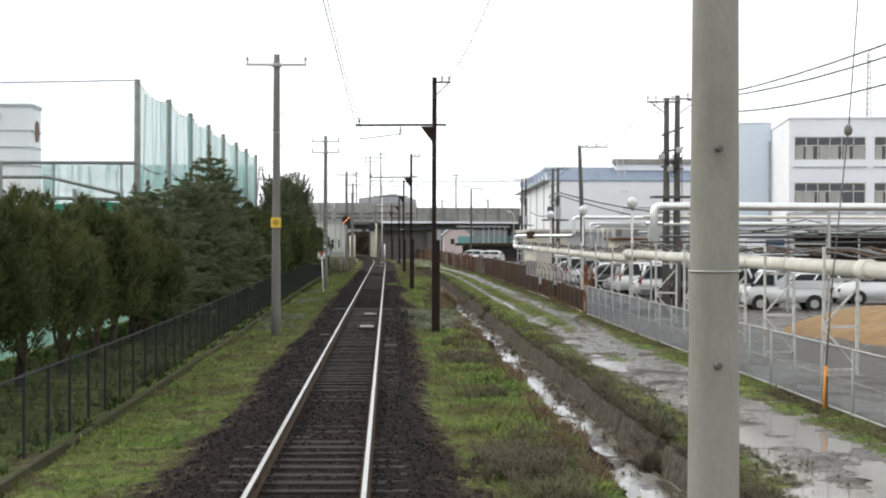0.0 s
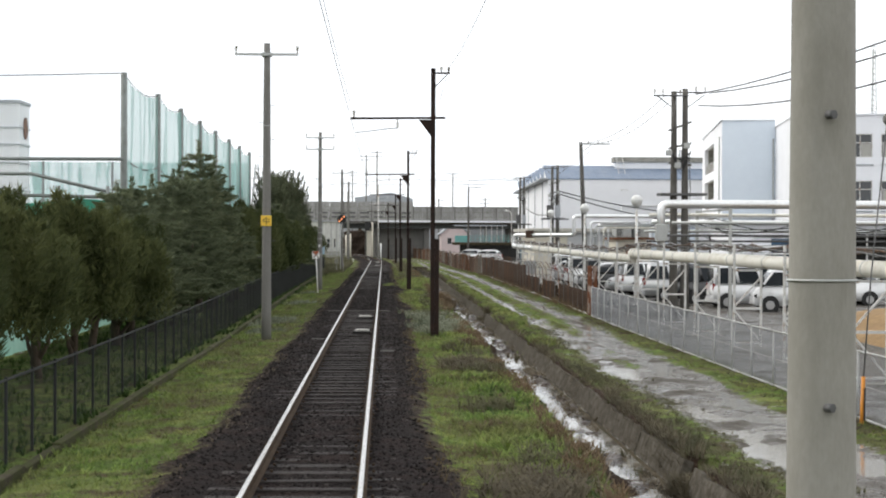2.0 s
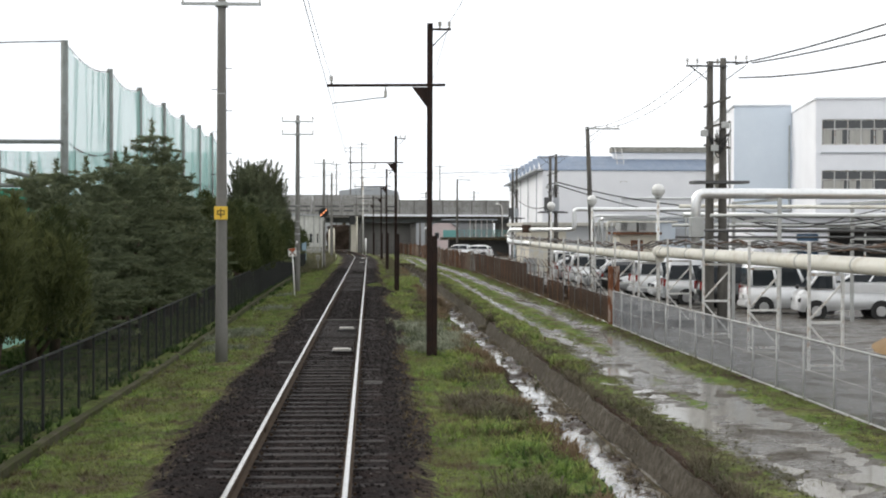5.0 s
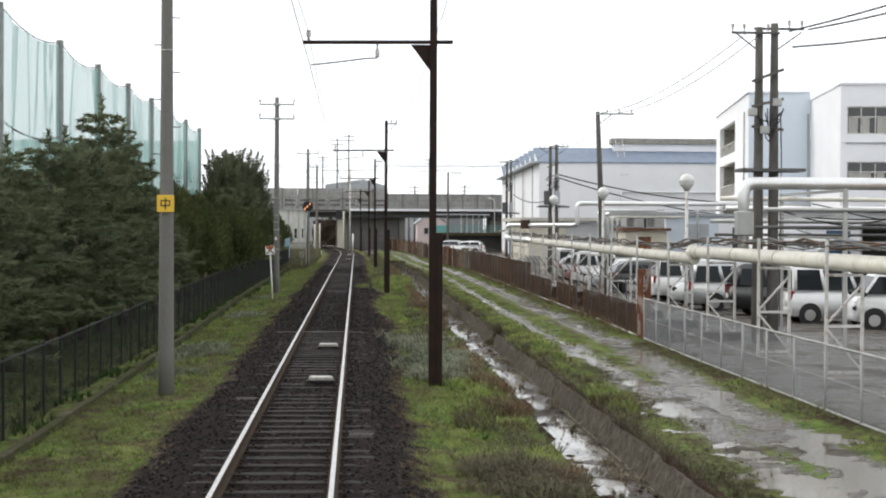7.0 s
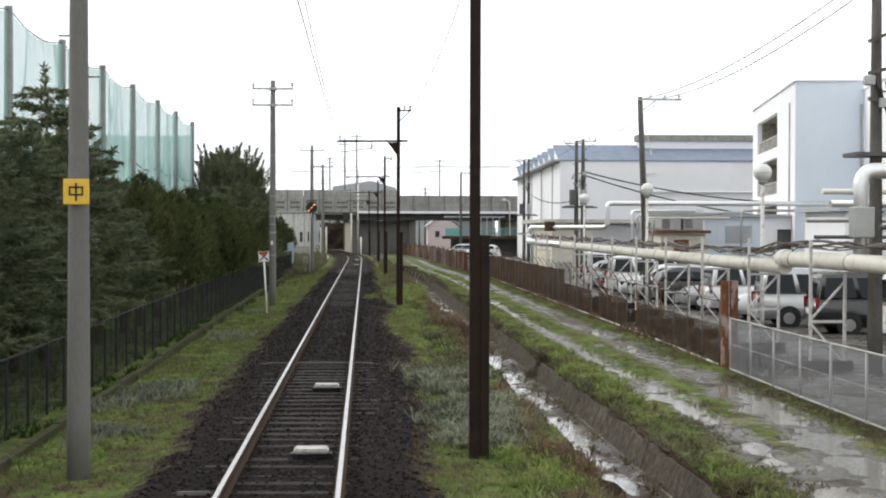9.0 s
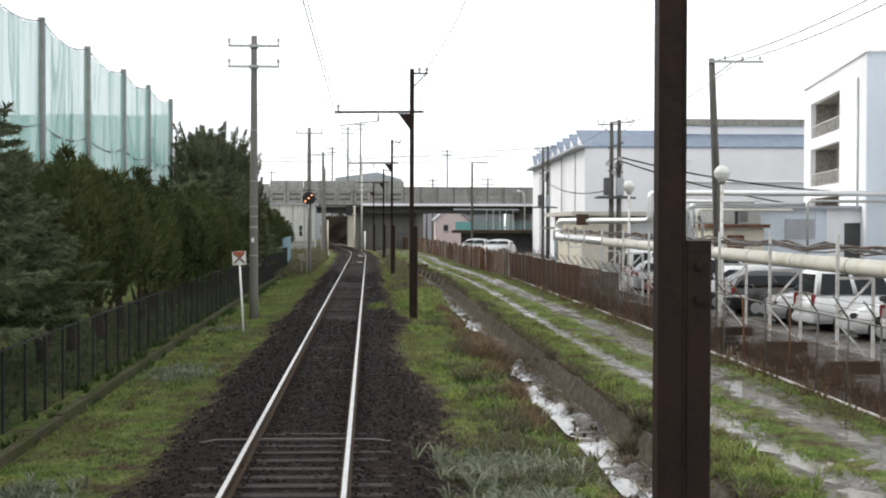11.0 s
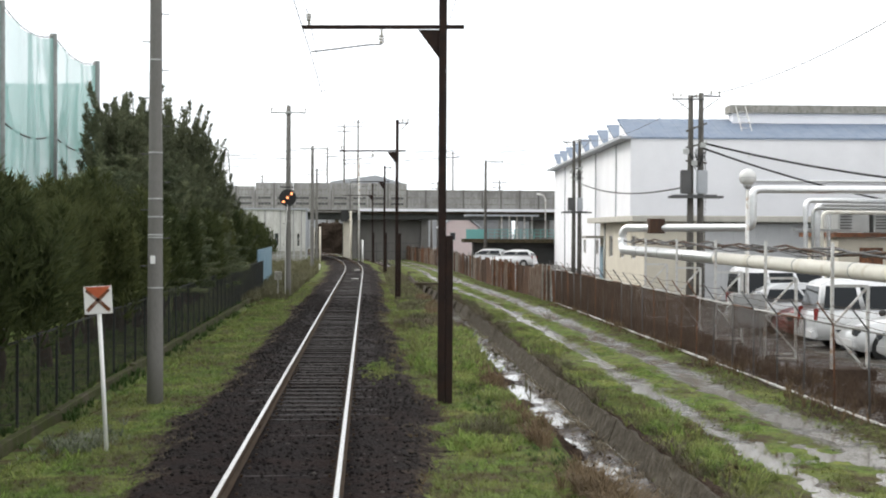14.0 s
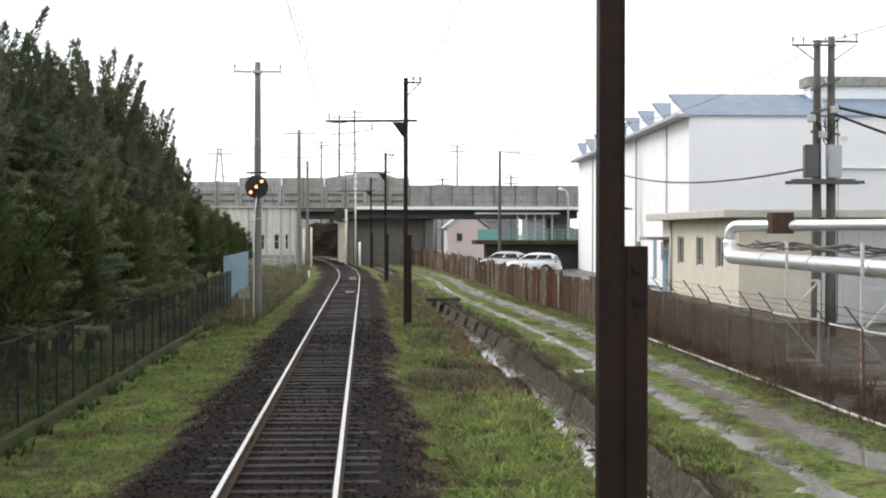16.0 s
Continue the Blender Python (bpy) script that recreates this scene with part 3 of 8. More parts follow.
# ditch wall on the yard side: concrete, cast in lengths
ditch_wall = thing("retaining_wall", "stained concrete ditch wall cast in short lengths", "wall", kind="structure")
edges_y = spaced([(8, OUTLETS[0] - 0.34, 3.2), (OUTLETS[0] - 0.34, OUTLETS[0] + 0.34, 0.68), (OUTLETS[0] + 0.34, OUTLETS[1] - 0.34, 3.2), (OUTLETS[1] - 0.34, OUTLETS[1] + 0.34, 0.68), (OUTLETS[1] + 0.34, 166, 3.2)])
for y0, y1 in zip(edges_y, edges_y[1:]):
    ym = (y0 + y1) / 2
    if outlet_at(ym) < 0.5:
        bm = B()
        xo = 4.40 + bend_east(ym) + random.uniform(-0.006, 0.006)
        m = Matrix.Translation((xo, y0, -0.76)) @ pose(0, 0, 0, 0, 19 + random.uniform(-0.5, 0.5), 0)
        box(bm, 0, 0.13, 0.006, y1 - y0 - 0.006, -0.15, 0.455 + random.uniform(-0.006, 0.006), m)
        bmesh.ops.subdivide_edges(bm, edges=[e for e in bm.edges if e.calc_length() > 0.4], cuts=12, use_grid_fill=True)
        for v in bm.verts:
            up = smooth(-0.62, -0.32, v.co.z)
            v.co += 0.014 * noise.noise_vector((v.co.x * 2, v.co.y * 3, v.co.z * 3)) + (0.05 * noise.noise((1.5, v.co.y * 1.3, 3.3)) + 0.03 * noise.noise((4.5, v.co.y * 4.1, 1.3))) * up * Vector((0.5, 0, 0.8))
        part("wall_length", bm, EARTH_WALL, ditch_wall)
    bm = B()
    xf = 4.30 + bend_east(ym) + random.uniform(-0.01, 0.01)
    box(bm, xf + 0.03, xf + 0.09, y0 + 0.004, y1 - 0.004, -0.85, -0.645 + random.uniform(-0.012, 0.006))
    bmesh.ops.bevel(bm, geom=bm.edges[:], offset=0.012, segments=1, affect="EDGES")
    part("footing", bm, CONCRETE_DARK, ditch_wall, "worn concrete footing")

# low kerb along the foot of the west fence
kerb = thing("kerb", "mossy concrete kerb along the foot of the fence", "kerb", kind="structure")
for k in range(64):
    y0 = 12 + k * 2.05
    bm = B()
    xo = -3.45 - 0.45 * smooth(40, 100, y0)
    box(bm, xo - 0.10, xo + 0.02, y0, y0 + 2.03, -0.60, -0.262 + random.uniform(-0.03, 0.012))
    bmesh.ops.bevel(bm, geom=bm.edges[:], offset=0.012, segments=1, affect="EDGES")
    part("kerb_length", bm, KERB, kerb)


# ---- the track ----
def line_at(y):
    return bend(y)


def heading(y):
    return math.atan2(-(bend(y + 0.5) - bend(y - 0.5)), 1.0)


track = thing("railway_track", "single narrow gauge railway track on dark ballast", "railway track", kind="structure")
ys = spaced([(-8, 163, 3), (163, 262, 2)])
for side, nm in ((-1, "rail"), (1, "rail")):
    verts, faces, mats = [], [], []
    prof = [(-0.055, -0.142), (0.055, -0.142), (0.055, -0.128), (0.010, -0.112), (0.010, -0.045), (0.0325, -0.032), (0.0325, -0.007), (0.0245, 0.0), (-0.0245, 0.0), (-0.0325, -0.007), (-0.0325, -0.032), (-0.010, -0.045), (-0.010, -0.112), (-0.055, -0.128)]
    np_ = len(prof)
    for y in ys:
        h = heading(y)
        for px, pz in prof:
            d = side * 0.566 + px
            verts.append((line_at(y) + d * math.cos(h), y + d * math.sin(h), pz))
    for i in range(len(ys) - 1):
        for k in range(np_):
            j = (k + 1) % np_
            faces.append((i * np_ + k, i * np_ + j, (i + 1) * np_ + j, (i + 1) * np_ + k))
            mats.append(1 if k == 7 else 0)
    me = raw("rail", verts, faces, (RAIL_RUST, RAIL_HEAD))
    me.polygons.foreach_set("material_index", mats)
    r = new("rail", me)
    r.parent = track
    tagged(r, "rusty steel rail with a polished running surface")

bm = B()
box(bm, -1.03, 1.03, -0.105, 0.105, -0.26, -0.135)
bmesh.ops.bevel(bm, geom=bm.edges[:], offset=0.012, segments=1, affect="EDGES")
sleeper_meshes = [mesh_of("sleeper", bm, SLEEPER)]
y, k = 8.0, 0
while y < 258:
    s = new("sleeper", sleeper_meshes[0])
    s.parent = track
    s.matrix_basis = Matrix.Translation((line_at(y) + random.uniform(-0.03, 0.03), y, random.uniform(-0.033, -0.019) - 0.026 * smooth(-0.05, 0.3, noise.noise((0.7, y * 0.09, 2.2))))) @ pose(0, 0, 0, random.uniform(-2.5, 2.5), random.uniform(-0.4, 0.4), math.degrees(heading(y)) + random.uniform(-1.0, 1.0))
    y += 0.58 + random.uniform(-0.03, 0.03)

bm = B()
for sx in (-1, 1):
    for ox in (-0.09, 0.09):
        box(bm, sx * 0.566 + ox - 0.014, sx * 0.566 + ox + 0.014, -0.02, 0.02, -0.14, -0.108)
spike_mesh = mesh_of("rail_spike", bm, RAIL_RUST)
for s in [o for o in track.children if o.name.startswith("sleeper")][:150]:
    c = new("rail_spikes", spike_mesh)
    c.parent = s

# rail joint plates
for y in (19.6, 34.8, 59.4, 84.3, 101.0, 126.0):
    for side in (-1, 1):
        bm = B()
        for o in (-0.022, 0.022):
            box(bm, side * 0.566 + o - 0.008, side * 0.566 + o + 0.008, y - 0.25, y + 0.25, -0.105, -0.045)
        part("fishplate", bm, RAIL_RUST, track)


bm = B()
tube(bm, [(-1.35, 61.6, -0.19), (-1.05, 61.6, -0.135), (-0.3, 61.6, -0.128), (0.5, 61.62, -0.13), (0.9, 61.6, -0.135), (1.3, 61.6, -0.2)], 0.011, 8)
part("crossing_cable", bm, POLE_GREY, track, "pale cable duct laid across the track")
for x, y in ((-0.88, 46.1), (0.87, 41.8)):
    bm = B()
    box(bm, x - 0.16, x + 0.16, y - 0.012, y + 0.012, -0.19, -0.125)
    part("sleeper_clip", bm, POLE_GREY, track, "pale strip nailed to a sleeper end")


def balise(y):
    t = thing("track_balise", "white plastic train control beacon bolted between the rails", "beacon", "beacons between the rails", at=Matrix.Translation((line_at(y) + 0.2, y, 0)))
    bm = B()
    box(bm, -0.20, 0.20, -0.17, 0.17, -0.105, -0.045)
    bmesh.ops.bevel(bm, geom=bm.edges[:], offset=0.02, segments=2, affect="EDGES")
    part("cover", bm, BEACON, t)
    bm = B()
    box(bm, -0.24, 0.24, -0.10, 0.10, -0.145, -0.107)
    part("bracket", bm, BLACK, t)


for y in (48.7, 56.4, 149.3, 168.0, 171.5):
    balise(y)


# ---- poles along the line ----
def wire(bm, a, b, sag, r=0.008, n=10):
    a, b = Vector(a), Vector(b)
    tube(bm, [a.lerp(b, i / n) - Vector((0, 0, 4 * sag * (i / n) * (1 - i / n))) for i in range(n + 1)], r, 4, False)


def insulator(parent, x, y, z, h=0.2, hang=False):
    bm = B()
    s = -1 if hang else 1
    bar(bm, (x, y, z), (x, y, z + s * h * 0.45), 0.018, seg=6)
    for i in range(3):
        zz = z + s * h * (0.4 + 0.2 * i)
        bar(bm, (x, y, zz), (x, y, zz + s * h * 0.14), 0.05, seg=8, r2=0.032)
    part("insulator", bm, INSULATOR, parent)


def catenary_pole(x, y, top, arm, tall_arm=True):
    t = thing("catenary_pole", "dark brown steel catenary pole with a bracket arm", "catenary pole", "catenary poles beside the track", at=Matrix.Translation((x, y, 0)))
    w = 0.056
    for nm, (xa, xb, ya, yb, zt) in (("flange", (-w - 0.006, -w + 0.006, -0.06, 0.06, top)), ("flange", (w - 0.006, w + 0.006, -0.06, 0.06, top)),
                                     ("web", (-w + 0.006, w - 0.006, -0.008, 0.008, top - 0.004)), ("cover_plate", (-w + 0.007, w - 0.007, -0.056, -0.05, top * 0.98))):
        bm = B()
        box(bm, xa, xb, ya, yb, -0.5, zt)
        part(nm, bm, POLE_BROWN, t)
    bm = B()
    box(bm, 0.064, 0.175, -0.07, 0.07, -0.5, 2.41)
    for z in (2.15, 2.3):
        bar(bm, (0.12, -0.07, z), (0.12, -0.095, z), 0.02, seg=6)
    bmesh.ops.bevel(bm, geom=[e for e in bm.edges if e.calc_length() > 0.3], offset=0.008, segments=1, affect="EDGES")
    part("stub_post", bm, POLE_BROWN, t)
    bm = B()
    bar(bm, (arm - x, 0, 5.72), (0.34, 0, 5.75), 0.05, 0.06)
    part("bracket_arm", bm, POLE_BROWN, t)
    bm = B()
    vs = [bm.verts.new(p) for yy in (-0.008, 0.008) for p in ((-0.40, yy, 5.70), (-0.062, yy, 5.70), (-0.062, yy, 5.25))]
    bm.faces.new(vs[:3]), bm.faces.new(vs[5:2:-1])
    for i in range(3):
        j = (i + 1) % 3
        bm.faces.new((vs[i], vs[i + 3], vs[j + 3], vs[j]))
    part("gusset_plate", bm, POLE_BROWN, t)
    insulator(t, arm - x + 0.1, 0, 5.75, 0.2)
    insulator(t, -0.98, 0, 5.70, 0.24, hang=True)
    bm = B()
    tube(bm, [(-0.98, 0, 5.46), (-1.2, 0, 5.45), (-1.7, 0, 5.38), (arm - x + 0.14, 0, 5.33)], 0.012, 5)
    part("steady_arm", bm, STEEL_DARK, t)
    bm = B()
    bar(bm, (-0.02, 0, top - 0.14), (0.47, 0, top - 0.14), 0.045)
    bar(bm, (0.02, 0, top - 0.55), (0.40, 0, top - 0.16), 0.025)
    part("top_arm", bm, POLE_BROWN, t)
    for ox in (0.22, 0.43):
        insulator(t, ox, 0, top - 0.12, 0.16)
    return t


CAT = [(2.13, 49.3, 7.12, -0.15), (2.04, 88.75, 7.0, -0.2), (2.03, 127.7, 7.0, -0.3), (1.95, 167.5, 6.8, -0.25), (1.30, 206.0, 6.8, -1.3)]
for p in CAT:
    catenary_pole(*p)


def concrete_pole(x, y, top, arms, r0=0.15, r1=0.095, lean=0.0, label="tapered grey concrete line pole with a steel crossarm", span=0.84, material=None, straps=(2.9, 5.4)):
    t = thing("utility_pole", label, "utility pole", "line poles beside the track", at=Matrix.Translation((x, y, 0)) @ pose(0, 0, 0, 0, lean, 0))
    bm = B()
    tube(bm, [(0, 0, -0.6 + (top + 0.6) * i / 8) for i in range(9)], [r0 + (r1 - r0) * i / 8 for i in range(9)], 18)
    part("shaft", bm, material or POLE_GREY, t)
    for z in arms:
        bm = B()
        bar(bm, (-span, -r1 - 0.03, z), (span, -r1 - 0.03, z), 0.06, 0.06)
        box(bm, -0.13, 0.13, -r1 - 0.03, r1 + 0.02, z - 0.05, z + 0.05)
        part("crossarm", bm, GALV, t)
        for sx in (-1, 1):
            insulator(t, sx * (span - 0.03), -r1 - 0.03, z + 0.03, 0.2)
            if abs(span) > 1:
                insulator(t, sx * span * 0.45, -r1 - 0.03, z + 0.03, 0.2)
    for z in straps:
        if z < top - 0.8:
            rr = r0 + (r1 - r0) * (z + 0.6) / (top + 0.6) + 0.004
            bm = B()
            tube(bm, [(0, 0, z), (0, 0, z + 0.022)], rr, 18)
            part("strap", bm, GALV, t)
    for i in range(10 if straps else 0):
        z = 1.9 + i * 0.45
        if z < top - 0.5:
            s = 1 if i % 2 else -1
            rr = r0 + (r1 - r0) * (z + 0.6) / (top + 0.6)
            bm = B()
            bar(bm, (s * rr * 0.9, 0, z), (s * (rr + 0.12), 0, z), 0.009, seg=5)
            part("step_bolt", bm, STEEL_DARK, t)
    return t


pole_mid = concrete_pole(-2.34, 48.0, 7.6, (7.30,), 0.135, 0.085)
concrete_pole(-2.56, 89.1, 7.95, (7.65, 7.05), 0.135, 0.085, label="tapered grey concrete line pole with two steel crossarms", span=0.74, straps=(1.54, 2.35, 2.39, 2.68, 2.97, 3.71, 5.2))
concrete_pole(-2.52, 131.4, 7.82, (7.51,), 0.135, 0.09, span=0.74)
concrete_pole(-2.9, 172, 8.3, (8.1,), 0.14, 0.09, span=0.9)
concrete_pole(-3.9, 213, 8.4, (8.2, 7.8), 0.14, 0.09, span=0.9)
near_pole = concrete_pole(2.62, 11.9, 8.0, (7.6,), 0.155, 0.105, label="pale concrete utility pole standing close to the track", material=POLE_PALE, straps=())
for z in (1.75, 2.95):
    bm = B()
    bar(bm, (-0.02, -0.145, z), (0.0, -0.175, z), 0.02, seg=6)
    part("bolt", bm, STEEL_DARK, near_pole)
bm = B()
tube(bm, [(0.13 * math.cos(a * math.tau / 20) * 1.1, 0.13 * math.sin(a * math.tau / 20) * 1.1, 2.27) for a in range(21)], 0.006, 4)
part("band", bm, GALV, near_pole)

# yellow relay sign on the middle pole
sign = thing("pole_sign", "yellow enamel sign with one black character on the pole", "sign", at=Matrix.Translation((-2.34, 47.85, 2.88)))
bm = B()
box(bm, -0.14, 0.14, -0.02, 0.012, -0.14, 0.14)
bmesh.ops.bevel(bm, geom=bm.edges[:], offset=0.006, segments=1, affect="EDGES")
part("plate", bm, SIGN_YELLOW, sign)
bm = B()
for x0, x1, z0, z1 in ((-0.078, 0.078, 0.040, 0.058), (-0.078, 0.078, -0.042, -0.024), (-0.078, -0.060, -0.024, 0.040), (0.060, 0.078, -0.024, 0.040), (-0.010, 0.010, -0.10, 0.095)):
    box(bm, x0, x1, -0.026, -0.021, z0, z1)
part("character", bm, BLACK, sign)

# white marker on the second pole
bm = B()
box(bm, -2.60 - 0.02, -2.60 + 0.06, 88.93, 88.945, 1.94, 2.07)
solid("pole_tag", bm, SIGN_WHITE, "small white tag strapped to the pole", "tag")

# the cross sign
xs = thing("cross_sign", "white board with a faded red cross on a leaning white post", "railway sign", at=Matrix.Translation((-2.42, 83.5, -0.4)) @ pose(0, 0, 0, 0, -3.2, 0))
bm = B()
bar(bm, (0, 0, -0.2), (0, 0, 1.9), 0.028, seg=10)
part("post", bm, SIGN_WHITE, xs)
bm = B()
box(bm, -0.175, 0.175, -0.042, -0.028, 1.82, 2.17)
bmesh.ops.bevel(bm, geom=bm.edges[:], offset=0.004, segments=1, affect="EDGES")
part("board", bm, SIGN_WHITE, xs)
bm = B()
for s in (-1, 1):
    bar(bm, (-s * 0.14, -0.047, 1.86), (s * 0.14, -0.047, 2.13), 0.008, 0.045)
part("cross", bm, WORN_RUST, xs, "dark faded diagonal cross")
bm = B()
vs = [bm.verts.new(p) for p in ((-0.17, -0.052, 2.165), (0.17, -0.052, 2.165), (0, -0.052, 2.02))]
bm.faces.new(vs)
part("red_triangle", bm, SIGN_RED, xs)

# colour light signal
sg = thing("railway_signal", "round black signal head with three lit orange lamps", "railway signal", at=Matrix.Translation((-2.52, 131.0, 0)))
bm = B()
bar(bm, (0, -0.12, 3.89), (0, -0.02, 3.89), 0.36, seg=28)
part("backing_disc", bm, BLACK, sg)
for k in (-1, 0, 1):
    bm = B()
    bar(bm, (k * 0.17, -0.30, 3.89 + k * 0.17), (k * 0.17, -0.121, 3.89 + k * 0.17), 0.075, seg=12)
    hood = part("hood", bm, BLACK, sg)
    bm = B()
    bar(bm, (k * 0.17, -0.305, 3.89 + k * 0.17), (k * 0.17, -0.301, 3.89 + k * 0.17), 0.048, seg=12)
    part("lamp", bm, SIGNAL_LIGHT, hood)
bm = B()
tube(bm, [(-0.09, -0.12, -0.5), (-0.09, -0.13, 2.2), (-0.05, -0.13, 3.2), (0, -0.10, 3.6)], 0.022, 8)
part("conduit", bm, SIGN_WHITE, sg)
bm = B()
bar(bm, (-0.32, -0.05, 4.34), (0.30, -0.05, 4.34), 0.05)
part("bracket", bm, BLACK, sg)
bm = B()
box(bm, -0.55, -0.25, -0.15, 0.15, 0.42, 0.78)
bmesh.ops.bevel(bm, geom=bm.edges[:], offset=0.02, segments=1, affect="EDGES")
bar(bm, (-0.4, 0, -0.5), (-0.4, 0, 0.42), 0.06)
part("relay_box", bm, CONCRETE, sg)

# wires over the line
wires = thing("overhead_wires", "thin overhead wires strung pole to pole above the track", "overhead wire", kind="structure")
ends = [(2.0, 10.0, 7.0, -0.1)] + CAT + [(0.0, 250.0, 6.8, -3.3)]
for a, b in zip(ends, ends[1:]):
    ax, bx = a[3] + 0.13, b[3] + 0.13
    bm = B()
    wire(bm, (ax, a[1], 5.31), (bx, b[1], 5.31), 0.05, 0.006)
    part("contact_wire", bm, STEEL_DARK, wires)
    bm = B()
    wire(bm, (ax - 0.03, a[1], 5.9), (bx - 0.03, b[1], 5.9), 0.35, 0.005)
    part("messenger_wire", bm, STEEL_DARK, wires)
    bm = B()
    wire(bm, (a[0] + 0.43, a[1], a[2] + 0.02), (b[0] + 0.43, b[1], b[2] + 0.02), 0.6, 0.006)
    part("feeder_wire", bm, STEEL_DARK, wires)


# ---- fences ----
def wire_sheet(name, path, z0, z1, pitch, r, material, parent, diagonal, label):
    """Fence mesh of real wires along a line of plan points."""
    verts, faces = [], []

    def rod(a, b):
        d = (b - a).normalized()
        s = d.cross(Vector((0.31, 0.22, 0.92))).normalized()
        t = d.cross(s)
        i = len(verts)
        for p in (a, b):
            for k in range(3):
                c = k * math.tau / 3
                verts.append(p + r * (s * math.cos(c) + t * math.sin(c)))
        for k in range(3):
            j = (k + 1) % 3
            faces.append((i + k, i + j, i + 3 + j, i + 3 + k))
    for (xa, ya), (xb, yb) in zip(path, path[1:]):
        a, b = Vector((xa, ya, 0)), Vector((xb, yb, 0))
        length = (b - a).length
        d = (b - a) / length
        h = z1 - z0
        for k in range(int(-h / pitch) if diagonal else 0, int(length / pitch)):
            o = k * pitch
            if diagonal:
                a0, a1 = max(0.0, -o), min(h, length - o)
                for up in (True, False):
                    p, q = a + d * (o + a0), a + d * (o + a1)
                    rod(Vector((p.x, p.y, z0 + a0 if up else z1 - a0)), Vector((q.x, q.y, z0 + a1 if up else z1 - a1)))
            else:
                p = a + d * o
                rod(Vector((p.x, p.y, z0)), Vector((p.x, p.y, z1)))
        if not diagonal:
            for k in range(int(h / 0.15) + 1):
                rod(Vector((a.x, a.y, z0 + k * 0.15)), Vector((b.x, b.y, z0 + k * 0.15)))
    me = raw(name, verts, faces, material)
    ob = new(name, me)
    ob.parent = parent
    return tagged(ob, label, kind="stuff")


def west_x(y):
    return -3.95 - 0.35 * smooth(30, 75, y)


fence_w = thing("mesh_fence", "dark green wire mesh fence with slim steel posts", "fence", kind="structure")
wy = [12 + 1.5 * i for i in range(88)]
bm = B()
box(bm, -0.019, 0.019, -0.019, 0.019, -0.75, 0.02)
bmesh.ops.bevel(bm, geom=bm.edges[:], offset=0.005, segments=1, affect="EDGES")
post_mesh = mesh_of("post", bm, DARK_WIRE)
for v in post_mesh.vertices:
    v.co.z = -0.75 if v.co.z < -0.3 else v.co.z + 0.76
for y in wy:
    p = new("post", post_mesh)
    p.parent = fence_w
    p.location = (west_x(y), y, 0.36 * smooth(30, 140, y) - 0.1)
for ya, yb in zip(wy, wy[1:]):
    dz = 0.36 * smooth(30, 140, ya) - 0.1
    bm = B()
    bar(bm, (west_x(ya), ya, 0.74 + dz), (west_x(yb), yb, 0.74 + dz), 0.03)
    part("top_rail", bm, DARK_WIRE, fence_w)
    wire_sheet("wire_mesh", [(west_x(ya), ya), (west_x(yb), yb)], -0.48, 0.74 + dz, 0.06, 0.0026, DARK_WIRE, fence_w, False, "welded dark wire mesh")

# pale blue sheet fence past the end of the mesh
blue = thing("sheet_fence", "pale blue corrugated sheet fence", "fence", kind="structure")
bm = B()
for i in range(60):
    y0 = 143 + i * 0.3
    x0 = -4.6 - 0.012 * (y0 - 143) ** 1.2
    box(bm, x0 - 0.02 - (0.025 if i % 2 else 0), x0 + 0.02 - (0.025 if i % 2 else 0), y0, y0 + 0.3, -0.5, 1.55)
part("sheeting", bm, PANEL_BLUE, blue)


def east_x(y):
    return 8.18 + 0.2 * smooth(55, 75, y) + bend_east(y)


fence_e = thing("chain_link_fence", "chain-link fence in a grey galvanised steel frame", "fence", kind="structure")
ey = [15.5 + 1.8 * i for i in range(27)]
bm = B()
bar(bm, (0, 0, -0.6), (0, 0, 0.72), 0.024, seg=8)
post_e = mesh_of("post", bm, FRAME_GREY)
for y in ey:
    p = new("post", post_e)
    p.parent = fence_e
    p.location = (east_x(y), y, 0)
for ya, yb in zip(ey, ey[1:]):
    bm = B()
    for z, w in ((0.70, 0.04), (-0.33, 0.05), (0.18, 0.012)):
        bar(bm, (east_x(ya), ya, z), (east_x(yb), yb, z), w / 2, seg=6)
    part("rails", bm, FRAME_GREY, fence_e)
    wire_sheet("chain_link", [(east_x(ya), ya), (east_x(yb), yb)], -0.32, 0.70, 0.06, 0.0030, PALE_WIRE, fence_e, True, "zinc chain-link wire")

# rusty gate posts where the fences meet
gp = thing("gate_post", "rust-red steel channel post at the end of the white fence", "post")
bm = B()
for ox in (-0.095, 0.095):
    box(bm, 8.33 + ox - 0.075, 8.33 + ox + 0.075, 62.75, 62.9, -0.6, 1.45)
box(bm, 8.2, 8.46, 62.8, 62.83, 0.25, 0.33)
box(bm, 8.2, 8.46, 62.8, 62.83, -0.3, -0.22)
bmesh.ops.bevel(bm, geom=bm.edges[:], offset=0.008, segments=1, affect="EDGES")
part("channel", bm, WORN_RUST, gp)

